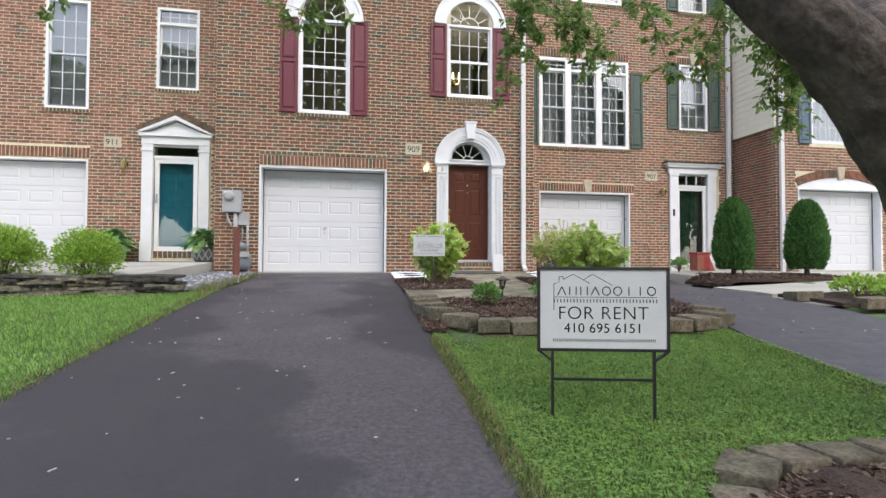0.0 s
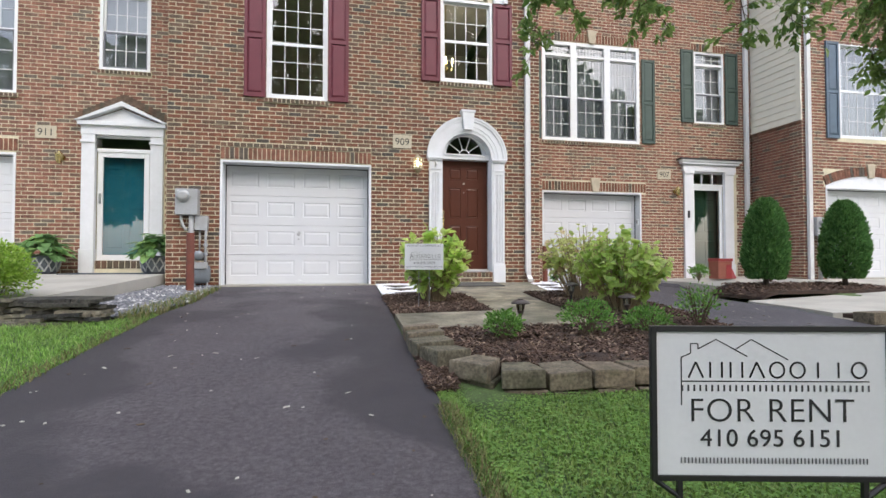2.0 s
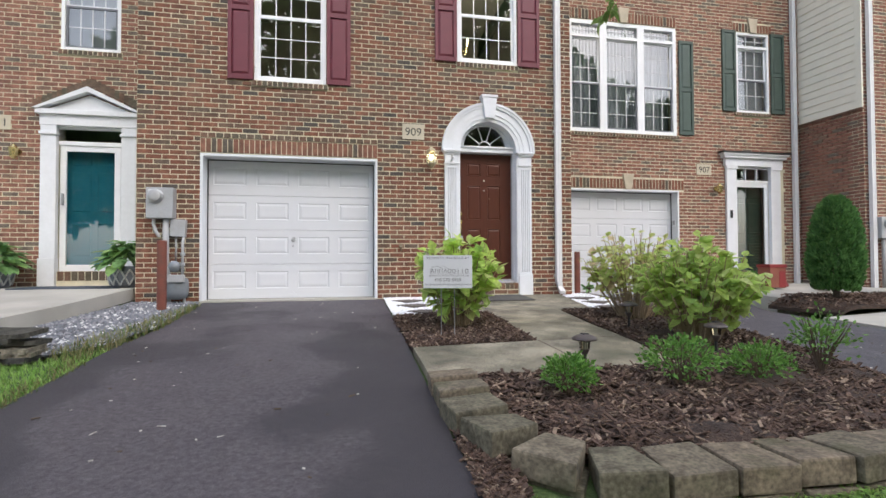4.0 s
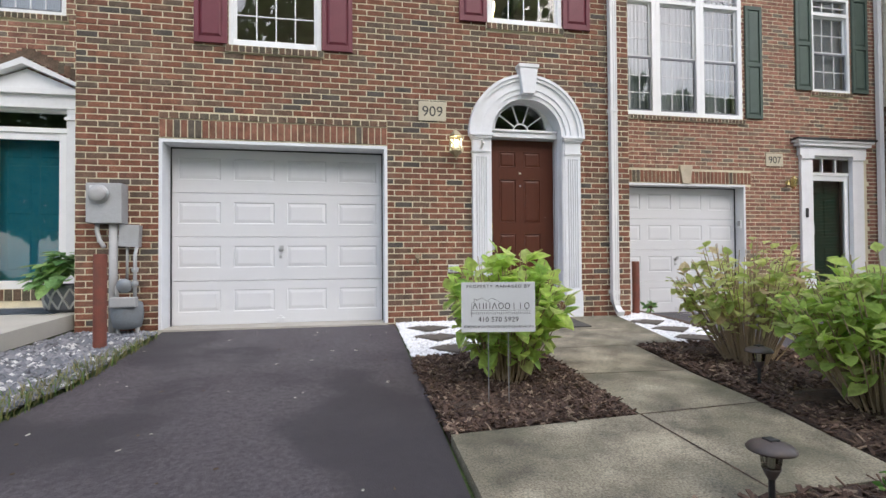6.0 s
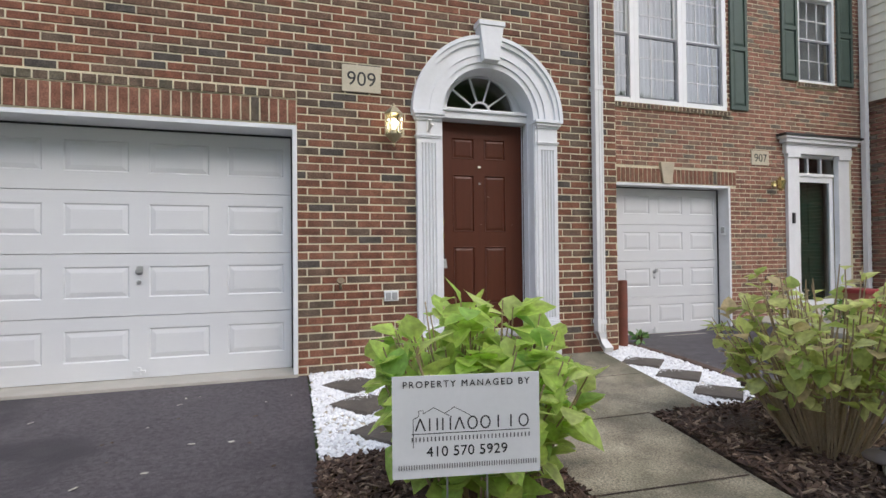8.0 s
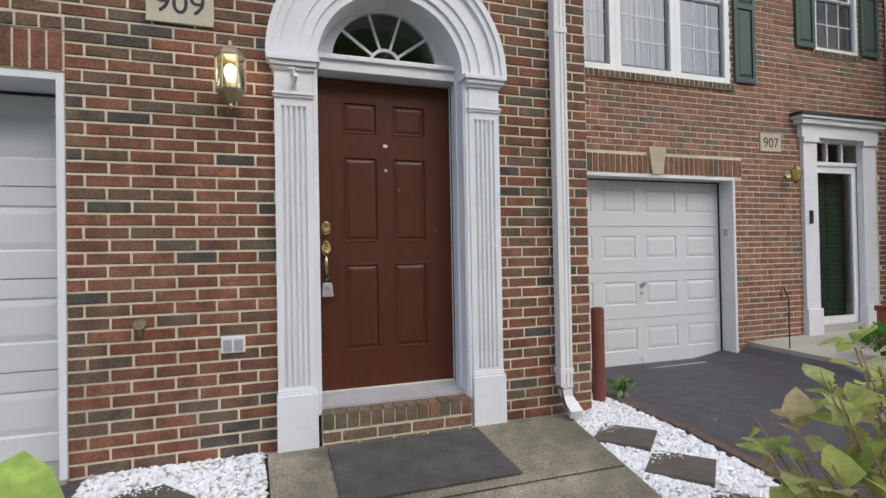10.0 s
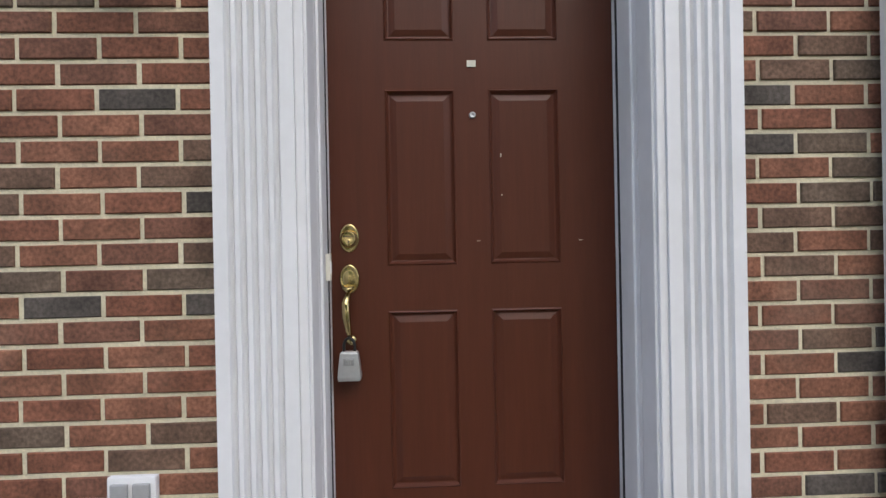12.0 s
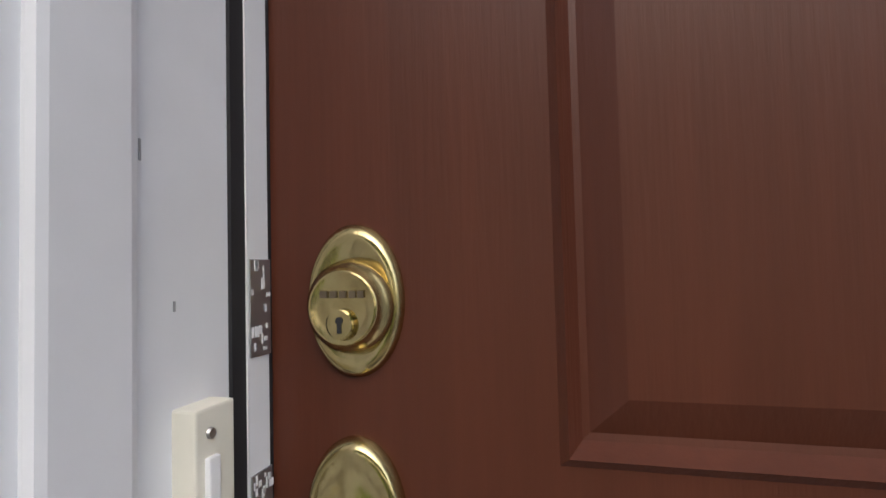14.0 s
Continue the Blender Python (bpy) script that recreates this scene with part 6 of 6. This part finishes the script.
def hydrangea(x, y, rad, height, n_stems, n_leaf, leaf, mats, label, seed, bare=.35):
    r = random.Random(seed)
    h = thing("hydrangea", label, "shrub", (x, y, gz(y) + .03))
    st, lf = Mb(), Mb()
    tips = []
    for i in range(n_stems):
        a, q = r.uniform(0, 6.28), math.sqrt(r.random())
        base = Vector((math.cos(a) * .25 * rad * q, math.sin(a) * .25 * rad * q, -.03))
        tip = Vector((math.cos(a) * rad * q, math.sin(a) * rad * q, height * (1 - .35 * q * q) * r.uniform(.82, 1.05)))
        mid = base.lerp(tip, .5) + Vector((r.uniform(-.04, .04), r.uniform(-.04, .04), .03))
        st.tube([base, mid, tip], [.006, .005, .003], 5)
        tips.append((base, mid, tip))
    for i in range(n_leaf):
        b, m, t = r.choice(tips)
        u = bare + (1 - bare) * r.random() ** .7
        p = b.lerp(m, u * 2) if u < .5 else m.lerp(t, u * 2 - 1)
        d = Vector((p.x, p.y, 0)).normalized() * r.uniform(.2, 1) + rand_dir(r, .25) * .9 if p.length > .01 else rand_dir(r)
        s = leaf * r.uniform(.6, 1.2) * (1.1 - .3 * (u > .95))
        lf.leaf(p, d, (r.uniform(-.4, .4), r.uniform(-.4, .4), 1), s, s * .84, .12)
    tagged(part("stems", st, M_STEM, h, "bare tan stems"), kind="stuff")
    ob = part("leaves", lf, mats, h)
    return tagged(ob, kind="stuff")
hydrangea(-1.05, -2.37, .45, .95, 95, 700, .14, M_HYD, "hydrangea with large lime-green leaves on tan stems", 21, .22)
hydrangea(.95, -3.42, .56, .95, 120, 1250, .11, M_HYD3, "large hydrangea with fresh yellow-green leaves", 22, .3)
hydrangea(1.03, -2.3, .58, 1.02, 110, 620, .1, M_HYD2, "thin leggy hydrangea with many bare stems", 23, .35)

def shrub(x, y, rad, height, n, leaf, material, label, seed, lift=0.03, z=None, name="shrub", crowd=.55):
    r = random.Random(seed)
    s = thing(name, label, "shrub", (x, y, (gz(y) if z is None else z) + lift))
    st, lf = Mb(), Mb()
    for i in range(26):
        a, q = r.uniform(0, 6.28), r.uniform(.2, .85)
        st.tube([(0, 0, -.03), (math.cos(a) * rad * q * .5, math.sin(a) * rad * q * .5, height * .4), (math.cos(a) * rad * q, math.sin(a) * rad * q, height * r.uniform(.55, .9))], [.006, .004, .002], 4)
    for i in range(n):
        v = rand_dir(r)
        v.z = abs(v.z) if r.random() < .8 else v.z * .5
        q = crowd + (1 - crowd) * r.random()
        bulge = 1 + .22 * noise.noise(v * 2.3 + Vector((seed, 0, 0)))
        p = Vector((v.x * rad * q * bulge, v.y * rad * q * bulge, height * .42 + v.z * height * .58 * q * bulge))
        d = (v + rand_dir(r, .3) * .8).normalized()
        l = leaf * r.uniform(.6, 1.3)
        lf.leaf(p, d, rand_dir(r), l, l * .55, .15)
    tagged(part("stems", st, M_TWIG, s), kind="stuff")
    tagged(part("leaves", lf, material, s), kind="stuff")
    return s
shrub(-.86, -4.55, .17, .27, 700, .035, M_BOX, "small glossy green shrub in the mulch bed", 31)
shrub(-.04, -4.5, .25, .34, 900, .032, M_BOX, "loose grey-green shrub in the mulch bed", 32)
shrub(.58, -4.5, .22, .26, 800, .032, M_BOX, "low rounded bright green shrub in the mulch bed", 33)
shrub(1.2, -4.4, .24, .5, 500, .035, M_BOX, "open upright small shrub in the mulch bed", 34, crowd=.25)
shrub(-5.9, -2.5, .41, .8, 10000, .036, M_SPIREA, "rounded golden-green shrub behind the slate wall", 35, z=-.15, lift=0, crowd=.4)
shrub(-6.95, -2.5, .5, .88, 11000, .036, M_SPIREA, "rounded golden-green shrub behind the slate wall", 36, z=-.15, lift=0, crowd=.4)
shrub(5.0, .35, .2, .3, 600, .04, M_BOX, "small dark shrub beside the green door", 37)
shrub(6.2, -.2, .2, .25, 500, .05, M_BOX, "low leafy perennial beside the evergreens", 38)
for i in range(6):
    shrub(4.5 + i * .55, -4.25 - .03 * i, .34, .3, 520, .06, M_SPIREA, "low leafy perennials in the far bed", 40 + i)
shrub(1.74, .14, .07, .13, 40, .07, M_HOSTA, "small weed by the bollard", 60, crowd=.2)

def arborvitae(x, y, rad, height, seed):
    r = random.Random(seed)
    t = thing("arborvitae", "dense clipped dark green egg-shaped evergreen in mulch", "evergreen shrub", (x, y, gz(y) + .03), group="clipped evergreens")
    part("trunk", Mb().tube([(0, 0, -.1), (0, 0, .35), (0, 0, height * .8)], [.05, .04, .015], 8), M_BARK, t)
    lf = Mb()
    for i in range(11000):
        u = r.random()
        a = r.uniform(0, 6.28)
        prof = min(1.0, .74 + 1.1 * u) * max(.02, 1 - u ** 2.8) ** .5
        q = rad * prof * (1 + .1 * noise.noise(Vector((math.cos(a) * 2, math.sin(a) * 2, u * 6 + seed)))) * (.62 + .4 * r.random() ** .6)
        z = .12 + u * (height - .16)
        d = Vector((math.cos(a) * .6, math.sin(a) * .6, .9)) + rand_dir(r) * .5
        l = r.uniform(.05, .1)
        lf.leaf((q * math.cos(a), q * math.sin(a), z), d, rand_dir(r), l, l * .4, .1)
    tagged(part("foliage", lf, M_ARB, t), kind="stuff")
arborvitae(5.16, -1.15, .35, 1.56, 51)
arborvitae(6.87, -1.15, .37, 1.56, 52)

def potted(x, y, label, seed):
    r = random.Random(seed)
    p = thing("potted_hosta", label, "potted plant", (x, y, .2))
    pot = part("pot", Mb().lathe([(.16, 0), (.2, .05), (.23, .2), (.22, .3), (.2, .3), (.19, .25)], None, 24), M_POTD, p, "dark pot with a pale lattice pattern", smooth=True)
    lat = Mb()
    for i in range(12):
        for s in (-1, 1):
            pts = []
            for k in range(5):
                h = .04 + k * .055
                rr = np.interp(h, [0, .05, .2, .3], [.16, .2, .23, .22]) + .004
                a = 2 * math.pi * i / 12 + s * k * .13
                pts.append((rr * math.cos(a), rr * math.sin(a), h))
            lat.tube(pts, .013, 4)
    part("lattice", lat, M_POT, pot)
    lf = Mb()
    for i in range(150):
        a, q = r.uniform(0, 6.28), r.random()
        h = .28 + .3 * (1 - q) + r.uniform(0, .1)
        p0 = Vector((math.cos(a) * .3 * q, math.sin(a) * .3 * q, h))
        d = Vector((math.cos(a), math.sin(a), r.uniform(-.7, .25)))
        l = r.uniform(.18, .28)
        lf.leaf(p0, d, (0, 0, 1), l, l * .62, .12)
    tagged(part("leaves", lf, M_HOSTA, p), kind="stuff")
potted(-6.98, .72, "broad-leaved hosta in a patterned pot by the teal door", 61)
potted(-5.2, .45, "hosta in a patterned pot against the brick corner", 62)
dm = thing("door_mat", "dark blue-grey mat on the porch slab", "door mat", (-5.95, .55, .2))
part("mat", Mb().box(-.6, .75, -.35, .3, 0, .012), M_MAT, dm, bevel=.004)

em3 = thing("door_mat", "dark grey-brown bristle mat on the walkway before the step", "door mat", (.02, -.42, gz(-.42) + .037))
part("mat", Mb().box(-.45, .45, -.3, .3, 0, .014), M_MAT2, em3, bevel=.004, m=pose(0, 0, 0, 3.4))
kp = thing("garage_keypad", "small white keypad on the garage jamb", "keypad", (4.463, Y7 + .08, 1.3))
part("case", Mb().box(-.022, 0, -.035, .035, -.065, .065), M_WHITE2, kp, bevel=.004)
part("flap", Mb().box(-.027, -.0225, -.03, .03, -.03, .058), M_GREYP, kp, bevel=.002)

def path_light(x, y):
    p = thing("path_light", "bronze mushroom-capped solar path light with a clear shade in mulch", "path light", (x, y, gz(y) + .04), group="solar path lights")
    part("stake", Mb().tube([(0, 0, -.15), (0, 0, .16)], .012, 8), M_BLACK, p)
    part("collar", Mb().lathe([(.014, .12), (.022, .135), (.034, .16), (.036, .165)], None, 16), M_BRONZE, p, smooth=True)
    part("shade", Mb().lathe([(.034, .165), (.042, .225), (.044, .235)], None, 16), M_LAMPGLASS, p)
    part("cap", Mb().lathe([(.05, .23), (.088, .232), (.09, .24), (.075, .256), (.045, .268), (.02, .274), (.004, .276)], None, 24), M_BRONZE, p, smooth=True)
    part("solar_cell", Mb().box(-.022, .022, -.022, .022, .27, .279), M_INK, p, bevel=.002)
    part("core", Mb().lathe([(.013, .165), (.013, .23)], None, 8), M_GREY, p)
for x, y in ((-.55, -4.15), (.61, -2.85), (.72, -3.92)):
    path_light(x, y)

crate = thing("red_crate", "red plastic-lidded storage box on the porch", "box", (5.68, .55, .04), rz=-8)
part("body", Mb().box(-.15, .15, -.17, .17, 0, .37), M_CARD, crate, bevel=.008)
part("lid", Mb().box(-.165, .165, -.185, .185, .37, .43), M_RED, crate, bevel=.01)
part("front_panel", Mb().box(.02, .14, -.176, -.169, .02, .3), M_RED, crate)
c2 = thing("red_crate", "leaning red box lid beside the storage box", "box", (6.02, .62, .04), rz=14)
part("lid", Mb().box(-.14, .14, -.02, .02, 0, .32), M_RED, c2, bevel=.01, m=pose(0, 0, 0, -25))
em2 = thing("electric_meter", "grey electric meter box on the far house", "meter", (7.78, Y5, 1.15))
part("box", Mb().box(-.14, .14, -.15, 0, -.2, .2), M_GREY, em2, bevel=.008)
part("dial", Mb().lathe([(.075, 0), (.07, .07), (.02, .08)], pose(-.02, -.15, .07, 90), 20), M_GREYP, em2, smooth=True)
part("conduit", Mb().tube([(0, -.08, -.2), (0, -.08, -1.15)], .045, 10), M_GREYP, em2, smooth=True)
sh = thing("shepherd_hook", "thin black curled metal hook by the garage", "plant hook", (4.72, 1.1, gz(1.1) + .03))
part("rod", Mb().tube([(0, 0, -.1), (0, 0, .5), (-.06, 0, .62), (-.12, 0, .58), (-.1, 0, .52)], .008, 6), M_BLACK, sh)

# ---------- chandelier behind the upper window ----------
ch = thing("chandelier", "small lit brass candle chandelier hanging indoors", "chandelier", (-.02, 1.7, 4.62))
part("stem", Mb().tube([(0, 0, -.15), (0, 0, 1.53)], .012, 8), M_BRASS, ch)
part("ball", Mb().lathe([(.01, -.2), (.05, -.15), (.06, -.1), (.03, -.04), (.02, .1)], None, 14), M_BRASS, ch, smooth=True)
for i in range(6):
    a = i * math.pi / 3 + .3
    c, s = math.cos(a), math.sin(a)
    part("arm", Mb().tube([(0, 0, -.1), (c * .1, s * .1, -.16), (c * .15, s * .15, -.12), (c * .16, s * .16, -.04)], .009, 6), M_BRASS, ch)
    part("candle_bulb", Mb().lathe([(.008, -.04), (.012, .03), (.018, .06), (.004, .1)], pose(c * .16, s * .16, 0), 8), M_BULB, ch)

cl = new("chandelier_light", bpy.data.lights.new("chandelier_light", "POINT"))
cl.data.energy, cl.data.color, cl.data.shadow_soft_size = 30, (1, .86, .66), .15
cl.parent = ch
cl.matrix_basis = pose(0, 0, .12)

# ---------- trees ----------
def spray(lf, tw, root, tip, n, leaf, r, spread):
    """A hanging leafy spray: a twig with side twigs, and leaves along them."""
    root, tip = Vector(root), Vector(tip)
    mid = root.lerp(tip, .5) + Vector((0, 0, .12))
    tw.tube([root, mid, tip], [.008, .005, .002], 5)
    for i in range(max(6, n // 16)):
        u = .15 + .85 * r.random()
        b = root.lerp(mid, u * 2) if u < .5 else mid.lerp(tip, u * 2 - 1)
        e = b + rand_dir(r, -.25) * spread * r.uniform(.4, 1.1)
        tw.tube([b, b.lerp(e, .5) + Vector((0, 0, .015)), e], [.003, .002, .001], 3)
        for k in range(16):
            q = b.lerp(e, r.uniform(.15, 1.05)) + rand_dir(r) * .02
            l = leaf * r.uniform(.6, 1.25)
            lf.leaf(q, ((e - b).normalized() + rand_dir(r, -.25) * 1.1), rand_dir(r, .8), l, l * .5, .12)

rt = random.Random(77)
tree = thing("shade_tree", "old leaning tree with rough dark bark and small green leaves", "tree", (0, 0, 0))
trunk = Mb()
trunk.bark([(1.3, -7.95, -.85), (1.15, -7.97, -.4), (.86, -7.98, .3), (.47, -7.95, .93), (.02, -7.9, 1.43), (-.45, -7.7, 1.95), (-1.0, -7.3, 2.5), (-1.5, -6.7, 2.95)], [.36, .27, .24, .22, .19, .15, .11, .07], 64, 110)
part("trunk", trunk, M_BARK, tree, smooth=True)
part("limb", Mb().bark([(.62, -7.97, .72), (.74, -7.75, 1.3), (1.05, -7.3, 1.95), (1.7, -6.4, 2.7), (2.3, -5.6, 3.0)], [.17, .16, .12, .08, .04], 40, 70), M_BARK, tree, smooth=True)
part("limb", Mb().bark([(-.45, -7.7, 2.0), (-.7, -7.0, 2.4), (-.8, -6.2, 2.75), (-.7, -5.4, 2.9)], [.09, .08, .06, .03], 20, 40), M_BARK, tree, smooth=True)
part("limb", Mb().bark([(-1.0, -7.3, 2.5), (-2.0, -6.9, 2.9), (-3.2, -6.2, 3.1), (-4.9, -5.8, 3.0)], [.08, .07, .05, .02], 20, 50), M_BARK, tree, smooth=True)
lf, tw = Mb(), Mb()
SPRAYS = [((-.7, -5.4, 2.9), (-.83, -5.1, 1.93), 220, .22), ((-.75, -5.6, 2.85), (-.55, -5.3, 2.25), 160, .2), ((-.4, -5.4, 2.8), (.1, -5.2, 2.35), 200, .25),
          ((-.5, -5.2, 2.85), (.55, -5.0, 2.3), 220, .25), ((2.3, -5.6, 3.0), (2.0, -5.45, 2.05), 420, .32), ((2.1, -5.6, 2.95), (2.5, -5.4, 2.25), 420, .35),
          ((1.8, -6.0, 2.8), (1.7, -5.6, 2.2), 360, .3), ((2.2, -5.7, 2.9), (2.25, -5.4, 1.75), 420, .3), ((2.3, -5.6, 3.0), (2.9, -5.3, 2.3), 300, .3), ((-2.4, -6.2, 3.0), (-2.85, -5.7, 2.17), 220, .22), ((-2.5, -6.1, 3.0), (-2.5, -5.6, 2.3), 130, .16),
          ((-4.6, -5.8, 3.0), (-4.75, -5.6, 2.2), 260, .25), ((1.2, -6.2, 2.9), (1.15, -5.5, 2.3), 260, .28), ((.2, -5.8, 2.9), (1.0, -5.3, 2.15), 200, .25)]
for a, b, n, sp_ in SPRAYS:
    spray(lf, tw, a, b, n * 2, .072, rt, sp_ * 1.15)
tagged(part("twigs", tw, M_TWIG, tree), kind="stuff")
tagged(part("leaves", lf, M_LEAF, tree), kind="stuff")
canopy = Mb()
for i in range(1500):
    v = rand_dir(rt)
    p = Vector((-.6, -7.2, 5.0)) + Vector((v.x * 3.8, v.y * 2.6, v.z * 1.5)) * (.35 + .65 * rt.random() ** .5) * (1 + .3 * noise.noise(v * 3))
    if p.z > 3.4:
        l = rt.uniform(.06, .12)
        canopy.leaf(p, rand_dir(rt), rand_dir(rt, .8), l, l * .55, .1)
tagged(part("crown", canopy, M_LEAF, tree), kind="stuff")

def far_tree(x, y, h, rad, seed):
    r = random.Random(seed)
    t = thing("street_tree", "leafy tree across the street", "tree", (x, y, gz(y)), group="trees across the street")
    part("trunk", Mb().tube([(0, 0, -.3), (.1, 0, h * .4), (0, .1, h * .8)], [.28, .2, .06], 10, .1), M_BARK, t)
    c = Mb()
    for i in range(6500):
        v = rand_dir(r)
        p = Vector((v.x * rad, v.y * rad, h * .62 + v.z * h * .38)) if r.random() < .75 else Vector((v.x * rad * .6, v.y * rad * .6, h * .6 + v.z * h * .3))
        p += v * rad * .35 * noise.noise(v * 2.5 + Vector((seed, 0, 0)))
        l = r.uniform(.5, 1.0)
        c.leaf(p, rand_dir(r), rand_dir(r, .5), l, l * .7, .1)
    tagged(part("crown", c, M_LEAF, t), kind="stuff")
for i, (x, y, h, rad) in enumerate(((-24, -33, 17, 6.5), (-13, -30, 18, 6), (-3, -33, 23, 6.5), (5.5, -32, 23, 6.5), (11.5, -38, 25, 7), (17, -33, 20, 6.5), (27, -32, 16, 6))):
    far_tree(x, y, h, rad, 90 + i)

# ---------- bricks nearest the entry, one by one ----------
for b in near:
    single_brick(wall9, *b, 0.0, M_BRICK1)
